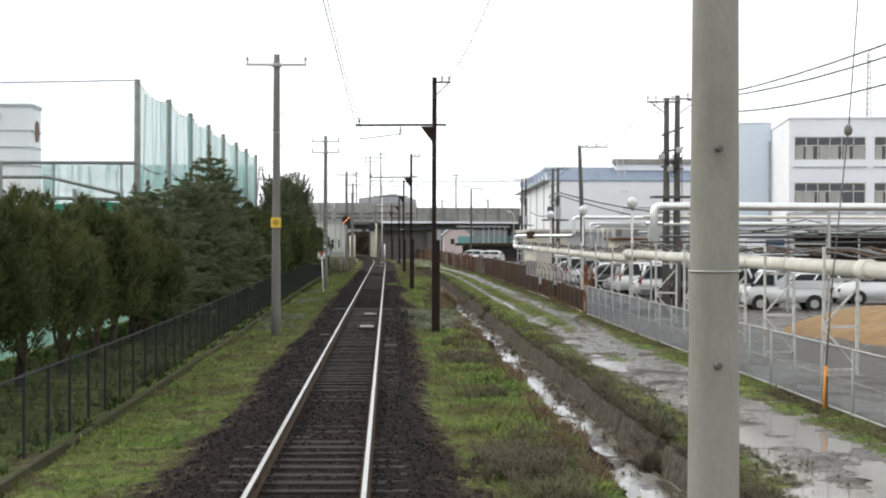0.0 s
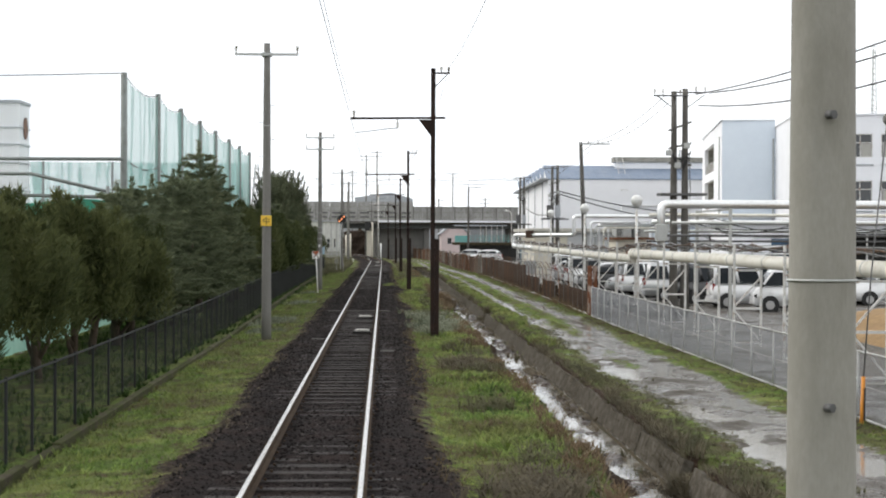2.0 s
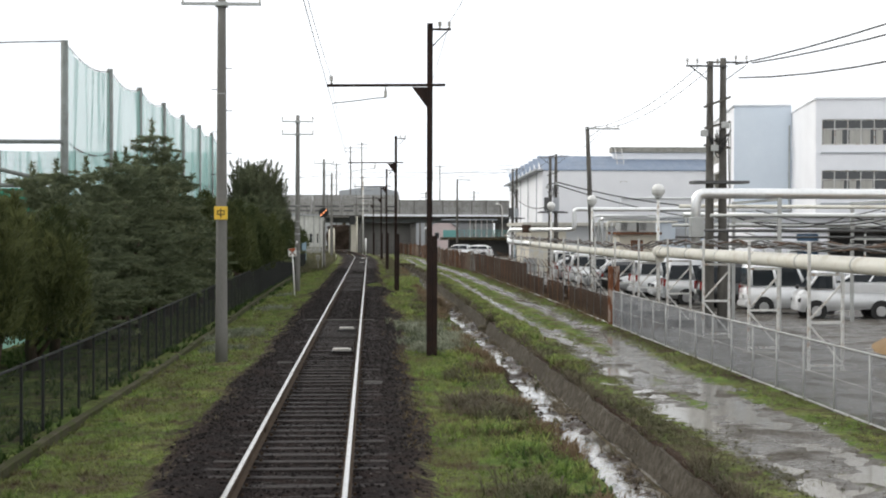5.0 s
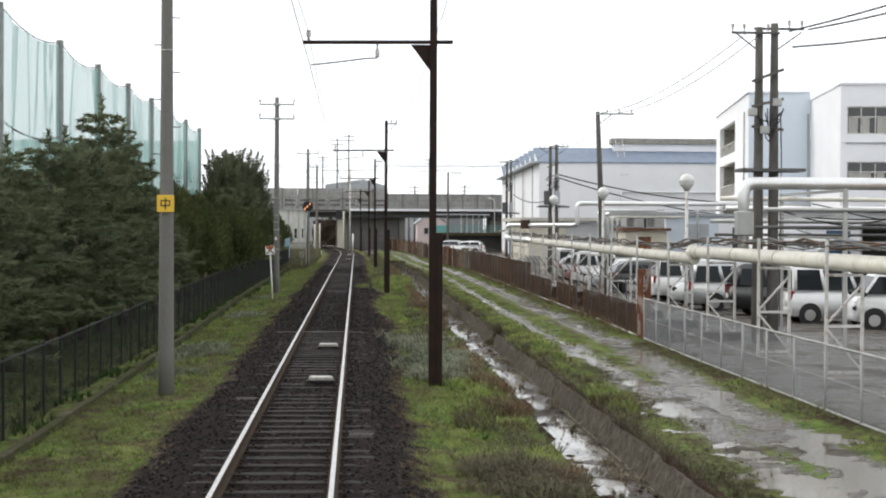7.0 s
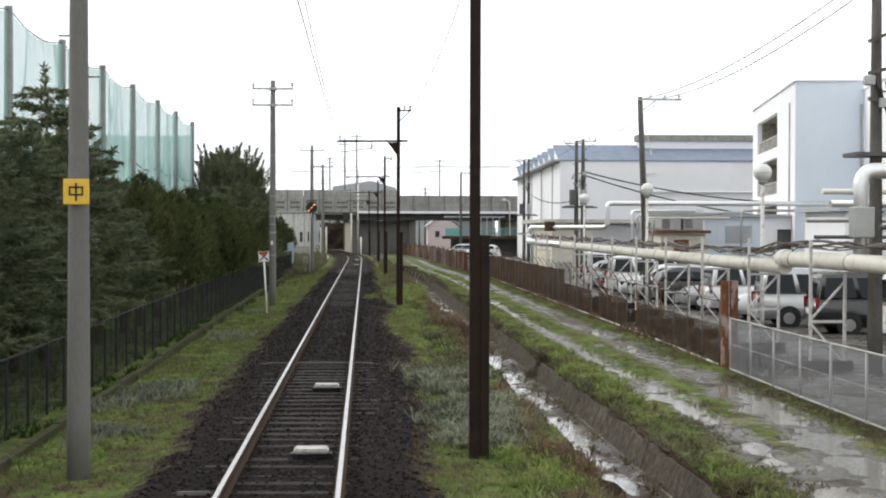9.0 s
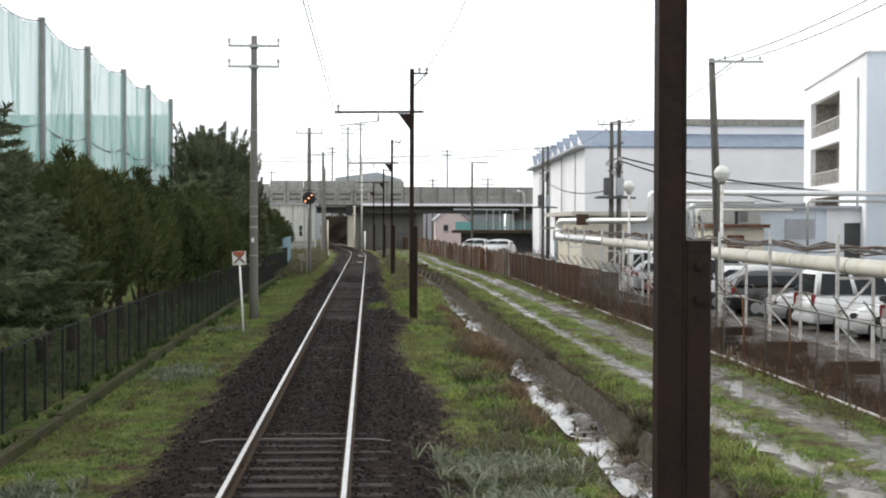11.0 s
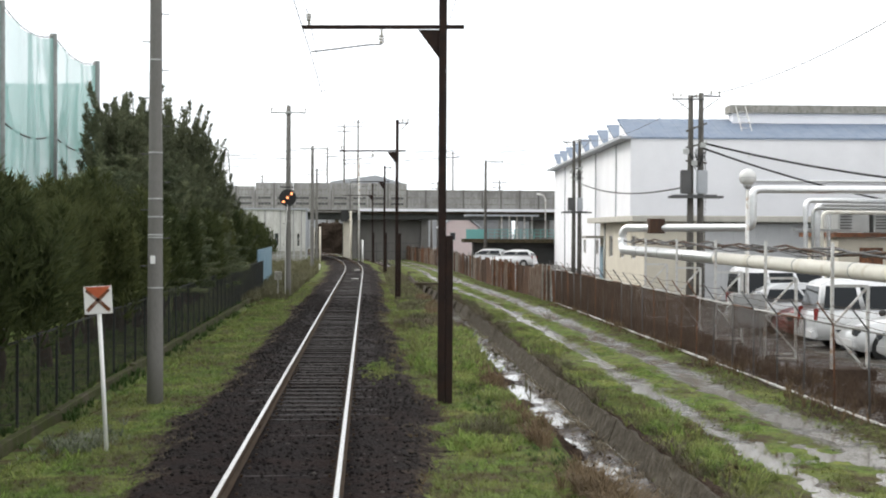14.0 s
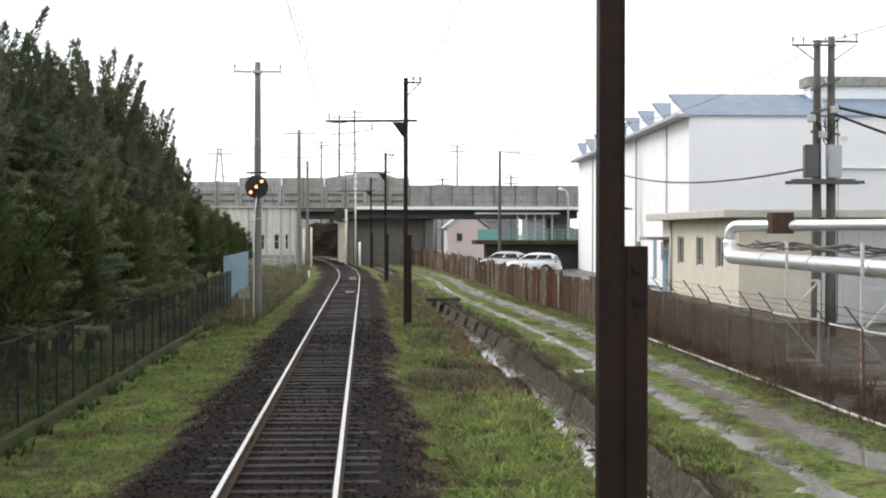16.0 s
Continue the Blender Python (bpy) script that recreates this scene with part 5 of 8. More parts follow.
CAR_GLASS = surface("tinted_car_glass", (0.018, 0.022, 0.026), 0.05, 0, 0.1, 1.5, 0.5, 0, spec=0.18)
SHAPES = {
    "kei_truck": dict(l=3.4, w=1.48, h=1.76, body=[(-1.68, 0.42), (1.62, 0.26), (1.70, 0.45), (1.68, 0.82), (1.50, 1.00), (0.45, 1.02), (0.42, 0.92), (-1.68, 0.92), (-1.70, 0.6)], roof=[(1.50, 0.99), (1.02, 1.64), (0.85, 1.75), (0.55, 1.76), (0.45, 1.68), (0.42, 0.98)], wheels=(1.12, -1.05)),
    # side outlines: nose at +x; body, roof and glass lines in metres
    "minivan": dict(l=4.5, w=1.70, h=1.80, body=[(-2.22, 0.28), (2.1, 0.24), (2.24, 0.45), (2.2, 0.72), (1.95, 0.92), (1.28, 1.05), (-2.22, 1.02), (-2.27, 0.6)], roof=[(1.28, 1.04), (0.62, 1.66), (0.2, 1.78), (-1.8, 1.78), (-2.1, 1.66), (-2.22, 1.01)], wheels=(1.38, -1.35)),
    "kei_van": dict(l=3.4, w=1.48, h=1.88, body=[(-1.68, 0.26), (1.62, 0.24), (1.70, 0.45), (1.69, 0.80), (1.45, 1.02), (-1.68, 1.0), (-1.70, 0.6)], roof=[(1.45, 1.01), (0.98, 1.72), (0.75, 1.86), (-1.5, 1.88), (-1.64, 1.75), (-1.68, 0.99)], wheels=(1.12, -1.12)),
    "hatchback": dict(l=3.9, w=1.66, h=1.50, body=[(-1.9, 0.26), (1.82, 0.22), (1.95, 0.42), (1.9, 0.66), (1.6, 0.84), (0.85, 0.96), (-1.88, 0.96), (-1.96, 0.6)], roof=[(0.86, 0.95), (0.2, 1.40), (-0.3, 1.49), (-1.25, 1.46), (-1.7, 1.25), (-1.88, 0.95)], wheels=(1.2, -1.2)),
}


def slab_of(bm, line, w0, w1=None, zmid=None):
    """Extrudes a side outline across the width, narrower above."""
    lo, hi = min(p[1] for p in line), max(p[1] for p in line)
    rows = []
    for s in (-1, 1):
        rows.append([bm.verts.new((x, s * (w0 + (w1 - w0) * (z - lo) / (hi - lo)) / 2, z)) for x, z in line])
    n = len(line)
    bm.faces.new(rows[0])
    bm.faces.new(list(reversed(rows[1])))
    for i in range(n):
        j = (i + 1) % n
        bm.faces.new((rows[0][j], rows[0][i], rows[1][i], rows[1][j]))


def car(kind, paint, label, at):
    s = SHAPES[kind]
    t = thing("car", label, "car", "cars parked in the works yard", at=at)
    bm = B()
    slab_of(bm, s["body"], s["w"], s["w"] * 0.97)
    bmesh.ops.bevel(bm, geom=bm.edges[:], offset=0.05, segments=3, affect="EDGES")
    for f in bm.faces:
        f.smooth = True
    body = part("body", bm, paint, t)
    bm = B()
    slab_of(bm, s["roof"], s["w"] * 0.96, s["w"] * 0.76)
    bmesh.ops.bevel(bm, geom=bm.edges[:], offset=0.05, segments=3, affect="EDGES")
    for f in bm.faces:
        f.smooth = True
    part("cabin", bm, paint, t)
    r, w = s["roof"], s["w"]
    lo, hi = 1.0 if kind != "hatchback" else 0.98, s["h"] - 0.10
    f0, f1, b1, b0 = r[0][0] - 0.10, r[1][0] - 0.02, r[-2][0] + 0.08, r[-1][0] + 0.10
    gap = (f0 - b0)
    cuts = [0.06, 0.94] if kind == "kei_truck" else [0.02, 0.32, 0.36, 0.66, 0.70, 0.98] if kind != "hatchback" else [0.03, 0.46, 0.50, 0.95]
    for side in (-1, 1):
        for a, b in zip(cuts[::2], cuts[1::2]):
            bm = B()
            def edge_x(q, top):
                return (f1 + (b1 - f1) * q) if top else (f0 + (b0 - f0) * q)
            zt, zb = hi - 0.08, lo + 0.06
            def yy(z):
                k = (z - r[-1][1]) / (s["h"] - r[-1][1])
                return side * (w * (0.96 - 0.20 * k) / 2 + 0.004)
            pts = [(edge_x(a, False), zb), (edge_x(b, False), zb), (edge_x(b, True), zt), (edge_x(a, True), zt)]
            vs = [bm.verts.new((x, yy(z), z)) for x, z in pts] + [bm.verts.new((x, yy(z) - side * 0.03, z)) for x, z in pts]
            bm.faces.new(vs[:4]), bm.faces.new(vs[7:3:-1])
            for i in range(4):
                j = (i + 1) % 4
                bm.faces.new((vs[i], vs[i + 4], vs[j + 4], vs[j]))
            part("side_window", bm, CAR_GLASS, t)
    for nm, (xa, za), (xb, zb), out in (("windscreen", r[0], r[1], 1), ("rear_window", r[-1], r[-2], -1)):
        bm = B()
        a, b = Vector((xa, 0, za)), Vector((xb, 0, zb))
        a, b = a.lerp(b, 0.14), a.lerp(b, 0.9)
        nrm = Vector((out * abs(zb - za), 0, abs(xa - xb))).normalized() * 0.006
        vs = []
        for off in (nrm, -nrm * 4):
            for p, ww in ((a, 0.86), (b, 0.72)):
                for sd in (-1, 1):
                    vs.append(bm.verts.new(p + off + Vector((0, sd * w * ww / 2, 0))))
        for f in ((0, 1, 3, 2), (4, 6, 7, 5), (0, 4, 5, 1), (2, 3, 7, 6), (0, 2, 6, 4), (1, 5, 7, 3)):
            bm.faces.new([vs[i] for i in f])
        part(nm, bm, CAR_GLASS, t)
    for wx in s["wheels"]:
        for side in (-1, 1):
            y1 = side * (w / 2 + 0.01)
            y0 = y1 - side * 0.19
            bm = B()
            tube(bm, [(wx, y0, 0.30), (wx, y0 + side * 0.03, 0.30), (wx, y1 - side * 0.03, 0.30), (wx, y1, 0.30)], [0.26, 0.30, 0.30, 0.255], 22)
            wh = part("wheel", bm, TYRE, t)
            bm = B()
            bar(bm, (wx, y1 - side * 0.02, 0.30), (wx, y1 + side * 0.006, 0.30), 0.185, seg=18, r2=0.17)
            part("rim", bm, RIM, wh)
            bm = B()
            bar(bm, (wx, y1 - side * 0.07, 0.32), (wx, y1 - side * 0.006, 0.32), 0.355, seg=22)
            part("wheel_arch", bm, BLACK, t)
    xr, xf = s["body"][-1][0], s["body"][2][0]
    for side in (-1, 1):
        bm = B()
        yc = side * (w / 2 - 0.12)
        box(bm, xr - 0.012, xr + 0.12, yc - 0.01 if side > 0 else yc - 0.06, yc + 0.06 if side > 0 else yc + 0.01, 0.74, 0.94 if kind == "hatchback" else 1.06)
        bmesh.ops.bevel(bm, geom=bm.edges[:], offset=0.02, segments=2, affect="EDGES")
        part("tail_light", bm, LAMP_RED, t)
        bm = B()
        box(bm, xf - 0.16, xf + 0.012, yc - 0.12, yc + 0.1, 0.58, 0.74)
        bmesh.ops.bevel(bm, geom=bm.edges[:], offset=0.03, segments=2, affect="EDGES")
        part("headlight", bm, GLASS_DARK, t)
    for x, nm in ((xr - 0.02, "rear_bumper"), (xf - 0.10, "front_bumper")):
        bm = B()
        box(bm, x - 0.05, x + 0.12, -w / 2 + 0.06, w / 2 - 0.06, 0.30, 0.52)
        bmesh.ops.bevel(bm, geom=bm.edges[:], offset=0.04, segments=2, affect="EDGES")
        part(nm, bm, paint, t)
    bm = B()
    box(bm, xr - 0.078, xr - 0.062, -0.165, 0.165, 0.60, 0.76)
    part("number_plate", bm, SIGN_WHITE, t)
    if kind == "kei_truck":
        for xa, xb, ya, yb in ((-1.68, 0.40, -0.74, -0.71), (-1.68, 0.40, 0.71, 0.74), (-1.70, -1.67, -0.70, 0.70)):
            bm = B()
            box(bm, xa, xb, ya, yb, 0.93, 1.20)
            part("drop_side", bm, paint, t)
    for side in (-1, 1):
        bm = B()
        sphere(bm, (s["roof"][0][0] - 0.05, side * (w / 2 + 0.07), s["roof"][0][1] + 0.08), 0.09, 10, 7, 0.9)
        part("wing_mirror", bm, BLACK if paint is not BLACK_P else TYRE, t)
    return t


WHITE_P = car_paint("white", (0.72, 0.73, 0.74))
SILVER_P = car_paint("silver", (0.46, 0.47, 0.48), 0.35)
BLACK_P = car_paint("black", (0.015, 0.016, 0.018))
RED_P = car_paint("dark_red", (0.16, 0.012, 0.012))
GREEN_P = car_paint("dark_green", (0.03, 0.06, 0.05))
row = [("kei_van", WHITE_P, "white kei cargo van", 15.9, 70.6), ("minivan", BLACK_P, "black minivan", 15.7, 74.8), ("minivan", SILVER_P, "silver minivan", 15.0, 78.3),
       ("hatchback", WHITE_P, "white hatchback", 14.8, 82.0), ("minivan", WHITE_P, "white minivan", 14.9, 85.4), ("hatchback", SILVER_P, "silver hatchback", 14.4, 88.6), ("hatchback", BLACK_P, "black hatchback", 14.2, 93.0), ("hatchback", SILVER_P, "silver hatchback", 13.9, 96.8),
       ("hatchback", WHITE_P, "white hatchback", 13.9, 99.8), ("minivan", WHITE_P, "white minivan", 14.2, 103.0), ("hatchback", RED_P, "dark red hatchback", 14.0, 106.2), ("hatchback", SILVER_P, "silver hatchback", 13.9, 109.0), ("kei_van", WHITE_P, "white kei van", 13.9, 112.6)]
for kind, paint, lab, x, y in row:
    car(kind, paint, lab + " parked in the works yard", Matrix.Translation((x, y, -0.44)) @ pose(0, 0, 0, 0, 0, random.uniform(-7, 3) + (180 if int(y) in (82, 88, 96, 99, 106, 113) else 0)))
for kind, paint, lab, x, y, a in (("kei_truck", WHITE_P, "white kei pickup truck", 17.0, 67.6, 176), ("minivan", WHITE_P, "white minivan", 23.0, 73.5, 175), ("hatchback", WHITE_P, "white hatchback", 19.6, 75.5, 183), ("minivan", GREEN_P, "dark green minivan", 20.5, 79.5, 180), ("kei_van", WHITE_P, "white kei van", 24.5, 70, 100), ("hatchback", SILVER_P, "silver hatchback", 21.0, 86, 180), ("minivan", WHITE_P, "white minivan", 21.0, 92, 180), ("hatchback", WHITE_P, "white hatchback", 20.5, 98, 180)):
    car(kind, paint, lab + " parked beside the office", Matrix.Translation((x, y, -0.44)) @ pose(0, 0, 0, 0, 0, a))
car("hatchback", SILVER_P, "silver hatchback parked beyond the rusty fence", Matrix.Translation((11.2, 202, -0.42)) @ pose(0, 0, 0, 0, 0, 150))
car("hatchback", WHITE_P, "white hatchback parked beyond the rusty fence", Matrix.Translation((12.8, 195, -0.42)) @ pose(0, 0, 0, 0, 0, 160))

# sand heap behind the white fence
bm = B()
grid = bmesh.ops.create_grid(bm, x_segments=40, y_segments=40, size=1)
for v in grid["verts"]:
    d = max(0.0, 1 - v.co.length ** 2)
    v.co = (18.2 + v.co.x * 5.2, 50.5 + v.co.y * 8.0, -0.47 + 1.15 * d ** 0.6 * (0.75 + 0.35 * noise.noise((v.co.x * 3, v.co.y * 3, 1))) + 0.02 * noise.noise((v.co.x * 20, v.co.y * 20, 4)))
    v.co.z = max(v.co.z, -0.47)
for f in bm.faces:
    f.smooth = True
solid("sand_mound", bm, SAND, "low heap of orange-brown sand in the yard", "sand heap")
bm = B()
grid = bmesh.ops.create_grid(bm, x_segments=30, y_segments=40, size=1)
for v in grid["verts"]:
    d = max(0.0, 1 - v.co.length ** 2)
    v.co = (11.9 + v.co.x * 1.5, 40.5 + v.co.y * 7.5, max(-0.48, -0.50 + 0.62 * d ** 0.7 * (0.7 + 0.45 * noise.noise((v.co.x * 2, v.co.y * 5, 7))) + 0.025 * noise.noise((v.co.x * 14, v.co.y * 30, 4))))
for f in bm.faces:
    f.smooth = True
solid("rubble_mound", bm, surface("grey_brown_rubble", (0.085, 0.075, 0.062), 0.95, 0, 0.5, 18, 1.5, 0.6, second=(0.13, 0.12, 0.10), amount=0.4), "low mound of grey-brown rubble behind the fence", "mound")


# ---- conifers behind the west fence ----
def spray_mesh(name, lobes, material, density=1.0, long=0.26, wide=0.075, flat=0.0, seed=1, taper=False):
    """A crown of many small sprays set on flame-shaped lobes: each lobe is (foot, tip, radius)."""
    rng = np.random.default_rng(seed)
    vs, fs = [], []
    for foot, tip, rad in lobes:
        foot, tip = np.array(foot), np.array(tip)
        ax = tip - foot
        ln = np.linalg.norm(ax)
        ax = ax / ln
        ref = np.array((0.0, 0, 1)) if abs(ax[2]) < 0.9 else np.array((1.0, 0, 0))
        e1 = np.cross(ax, ref)
        e1 /= np.linalg.norm(e1)
        e2 = np.cross(ax, e1)
        n = max(12, int(density * 95 * ln * (0.25 + rad) * 2))
        s = rng.random(n) ** 0.85
        a = rng.random(n) * math.tau
        r = rad * np.sin(np.pi * np.clip(0.12 + 0.88 * s, 0, 1) ** 0.8) * (0.55 + 0.5 * rng.random(n))
        if taper:
            r = rad * (1.05 - s) ** 0.75 * (0.3 + 0.75 * rng.random(n))
        radial = np.cos(a)[:, None] * e1 + np.sin(a)[:, None] * e2
        if flat:
            radial[:, 2] *= 1 - flat
        p = foot + ax * (s * ln)[:, None] + radial * r[:, None]
        d = ax * 0.8 + radial * 0.6 + rng.normal(0, 0.34, (n, 3))
        if flat:
            d[:, 2] -= 0.25
        d /= np.linalg.norm(d, axis=1)[:, None]
        side = np.cross(d, rng.normal(0, 1, (n, 3)))
        side /= np.linalg.norm(side, axis=1)[:, None]
        le = (long * (0.6 + 0.8 * rng.random(n)))[:, None]
        wi = (wide * (0.6 + 0.8 * rng.random(n)))[:, None]
        base = len(vs)
        tri = np.stack([p - side * wi, p + side * wi, p + d * le], 1).reshape(-1, 3)
        vs += tri.tolist()
        fs += [(base + 3 * i, base + 3 * i + 1, base + 3 * i + 2) for i in range(n)]
    return raw(name, vs, fs, material)


def trunk_mesh(height, r, forks, seed):
    rng = random.Random(seed)
    bm = B()
    tube(bm, [(0.04 * math.sin(i * 1.7 + seed), 0.05 * math.cos(i * 1.3 + seed), -0.1 + height * i / 6) for i in range(7)], [r * (1 - 0.8 * i / 6) for i in range(7)], 8)
    for k in range(forks):
        a = rng.random() * math.tau
        z0 = rng.uniform(0.05, 0.45) * height
        L = rng.uniform(0.5, 1.1) * height * 0.35
        tube(bm, [(0, 0, z0), (0.35 * L * math.cos(a), 0.35 * L * math.sin(a), z0 + 0.55 * L), (0.55 * L * math.cos(a), 0.55 * L * math.sin(a), z0 + 1.2 * L)], [r * 0.5, r * 0.35, r * 0.12], 6)
    return mesh_of("trunk", bm, BARK)


def hedge_lobes(h, w, rng, low=1.25):
    """A rounded dome of upright, slightly drooping columns, hollow underneath."""
    out = []
    for k in range(120):
        a, q = rng.random() * math.tau, rng.random() ** 0.42
        rho = q * w / 2 * (0.85 + 0.25 * math.sin(3 * a + w) * q)
        roof = low + (h - low - 0.55) * math.sqrt(max(0.06, 1 - (q * 0.92) ** 2.4))
        z = low - 0.15 * rng.random() + (roof - low) * (rng.random() ** 0.7)
        if rng.random() < 0.35:
            z = roof - rng.random() * 0.15
        ln, lean = rng.uniform(0.7, 1.2), 0.04 + 0.16 * q
        out.append(((rho * math.cos(a), rho * math.sin(a), z - 0.3), ((rho + ln * lean * q) * math.cos(a), (rho + ln * lean * q) * math.sin(a), z + ln - 0.3), rng.uniform(0.2, 0.36)))
    return out


def spike_lobes(h, w, rng, low=0.6):
    """Upright plumes swept outwards like flames, loose above a dense core."""
    out = []
    for k in range(34):
        zf = rng.random() * 0.72
        a, rho = rng.random() * math.tau, math.sqrt(rng.random()) * (w / 2) * (1 - zf) * 0.7
        z = low + zf * (h - low - 1.2)
        out.append(((rho * math.cos(a), rho * math.sin(a), z), (rho * 1.15 * math.cos(a), rho * 1.15 * math.sin(a), z + 1.2), rng.uniform(0.3, 0.44)))
    for k in range(105):
        zf = rng.random()
        env = (w / 2) * (1 - zf ** 1.6) ** 0.75 + 0.08
        a, q = rng.random() * math.tau, math.sqrt(rng.random())
        rho = q * env * 0.8
        z = low + zf * (h - low - 1.75)
        ln = rng.uniform(1.0, 1.9)
        lean = 0.06 + q * rng.uniform(0.3, 0.62)
        tip = (rho + ln * lean, z + ln * math.sqrt(1 - lean * lean * 0.8))
        mid = (rho + ln * lean * 0.62, z + ln * 0.52)
        rad = rng.uniform(0.15, 0.24) if zf < 0.5 else rng.uniform(0.11, 0.17)
        out.append(((rho * math.cos(a), rho * math.sin(a), z), (mid[0] * math.cos(a), mid[0] * math.sin(a), mid[1]), rad * 1.25))
        out.append(((mid[0] * 0.93 * math.cos(a), mid[0] * 0.93 * math.sin(a), mid[1] - 0.2), (tip[0] * math.cos(a), tip[0] * math.sin(a), tip[1]), rad * 0.8))
    return out


def cedar_lobes(h, w, rng, low=1.2):
    """Tiers of level, feathery boughs with drooping tips and a thin leader."""
    out = []
    z = low
    while z < h - 0.5:
        f = (z - low) / (h - low)
        L = (w / 2) * (1 - f) ** 0.7 + 0.12
        n = 10 if f < 0.5 else 7
        turn = rng.random() * math.tau
        for k in range(n):
            a = turn + (k + rng.uniform(-0.3, 0.3)) * math.tau / n
            l = L * rng.uniform(0.6, 1.15)
            zz = z + rng.uniform(-0.10, 0.10)
            out.append(((0.1 * l * math.cos(a), 0.1 * l * math.sin(a), zz), (l * math.cos(a), l * math.sin(a), zz + l * rng.uniform(-0.10, 0.24)), rng.uniform(0.24, 0.36) * (1.1 - 0.6 * f)))
        z += 0.26 + 0.10 * f
    for k in range(40):
        a, f = rng.random() * math.tau, rng.uniform(0.05, 0.8)
        z, l = low + f * (h - low), (w / 2) * (1 - f) ** 0.7
        out.append(((l * 0.6 * math.cos(a), l * 0.6 * math.sin(a), z), ((l * 0.85 + 0.2) * math.cos(a), (l * 0.85 + 0.2) * math.sin(a), z + rng.uniform(0.35, 0.8)), 0.12))
    out.append(((0, 0, h - 1.3), (0, 0, h + 0.12), 0.10))
    return out


KINDS = {"hedge": (hedge_lobes, LEAF_HEDGE, 3.4, 3.6, 0.17, 0.018, 0.0, "bushy yellow-green conifer with a rounded crown"),
         "spike": (spike_lobes, LEAF_SPIKE, 7.3, 2.9, 0.14, 0.020, 0.0, "tall dark juniper with flame-like upright branch tips"),
         "cedar": (cedar_lobes, LEAF_CEDAR, 6.2, 4.5, 0.14, 0.019, 0.6, "dark green cedar with level feathery branches")}
STOCK = {}
for kind, (maker, leaf, h, w, lo, wi, fl, lab) in KINDS.items():
    for v in range(3):
        rng = random.Random(17 * v + len(kind))
        t = thing("conifer_tree", lab + " behind the fence", "tree", "conifers behind the fence")
        tr = new("trunk", trunk_mesh(h * 0.75, 0.13 if kind == "hedge" else 0.17, 7, v + 3))
        tr.parent = t
        cr = new("crown", spray_mesh("crown", maker(h, w, rng), leaf, {"hedge": 2.6, "spike": 2.3, "cedar": 2.6}[kind], lo, wi, fl, 5 + v, kind != "hedge"))
        cr.parent = t
        STOCK[kind, v] = t
south_trees = [("hedge", 27.0, 3.4), ("hedge", 30.5, 3.5), ("hedge", 34.2, 3.3), ("hedge", 38.0, 3.6), ("hedge", 41.5, 3.4), ("hedge", 44.6, 3.3), ("cedar", 47.8, 4.1), ("cedar", 50.6, 4.3),
        ("cedar", 54.0, 4.5), ("cedar", 57.2, 4.8), ("cedar", 60.6, 5.1), ("cedar", 65.4, 6.3), ("cedar", 69.0, 5.5), ("cedar", 72.4, 4.9), ("cedar", 63.0, 5.0)]
middle_trees = [("hedge", 75.6, 4.3), ("hedge", 79.2, 4.2), ("hedge", 82.8, 4.0), ("hedge", 86.6, 3.9), ("hedge", 90.2, 3.7), ("hedge", 94.0, 3.8), ("hedge", 97.6, 3.7), ("hedge", 101.0, 4.1)]
tall_trees = [("spike", 110.2, 6.5), ("hedge", 104.4, 3.9), ("spike", 113.6, 6.8), ("cedar", 106.4, 4.7), ("cedar", 109.6, 5.2), ("spike", 116.2, 6.9), ("hedge", 111.6, 3.7), ("cedar", 113.2, 5.5), ("spike", 120.6, 7.1), ("cedar", 117.0, 5.6), ("hedge", 119.0, 3.8), ("cedar", 121.2, 5.5)]
north_trees = [("spike", 124.8, 7.4), ("cedar", 125.4, 5.4), ("spike", 129.0, 7.0), ("hedge", 127.2, 3.9), ("spike", 132.4, 6.7), ("cedar", 129.8, 5.2), ("spike", 138.0, 6.2), ("cedar", 134.2, 5.0), ("spike", 142.6, 5.6), ("hedge", 136.4, 4.2),
        ("hedge", 140.4, 4.4), ("hedge", 144.4, 4.3), ("hedge", 148.5, 4.2), ("hedge", 152.0, 4.1), ("hedge", 155.5, 4.0), ("hedge", 159.0, 3.8), ("hedge", 162.0, 3.5)]
plan = south_trees + middle_trees + tall_trees + north_trees
used = set()
for i, (kind, y, top) in enumerate(plan):
    v = (i * 7 + i // 3) % 3
    src = STOCK[kind, v]
    h = KINDS[kind][2]
    k = (top + 0.45) / (h + (0.35 if kind != "spike" else -0.45))
    wide = k ** 0.35 * ((0.96 if y < 46 else 1.12) if kind == "hedge" else 1.0)
    x = -6.15 + random.uniform(-0.2, 0.2) - (0.45 if kind == "spike" else 0.5 * smooth(124, 136, y) if kind == "cedar" else 1.2 * smooth(126, 144, y))
    m = Matrix.Translation((x, y, -0.45)) @ pose(0, 0, 0, 0, 0, random.uniform(0, 360))
    if (kind, v) in used:
        t = copy_thing(src, m)
    else:
        used.add((kind, v))
        t = src
        t.matrix_basis = m
    t.scale = (wide, wide, k)
for key, t in STOCK.items():
    if key not in used:
        for o in [*t.children, t]:
            bpy.data.objects.remove(o)


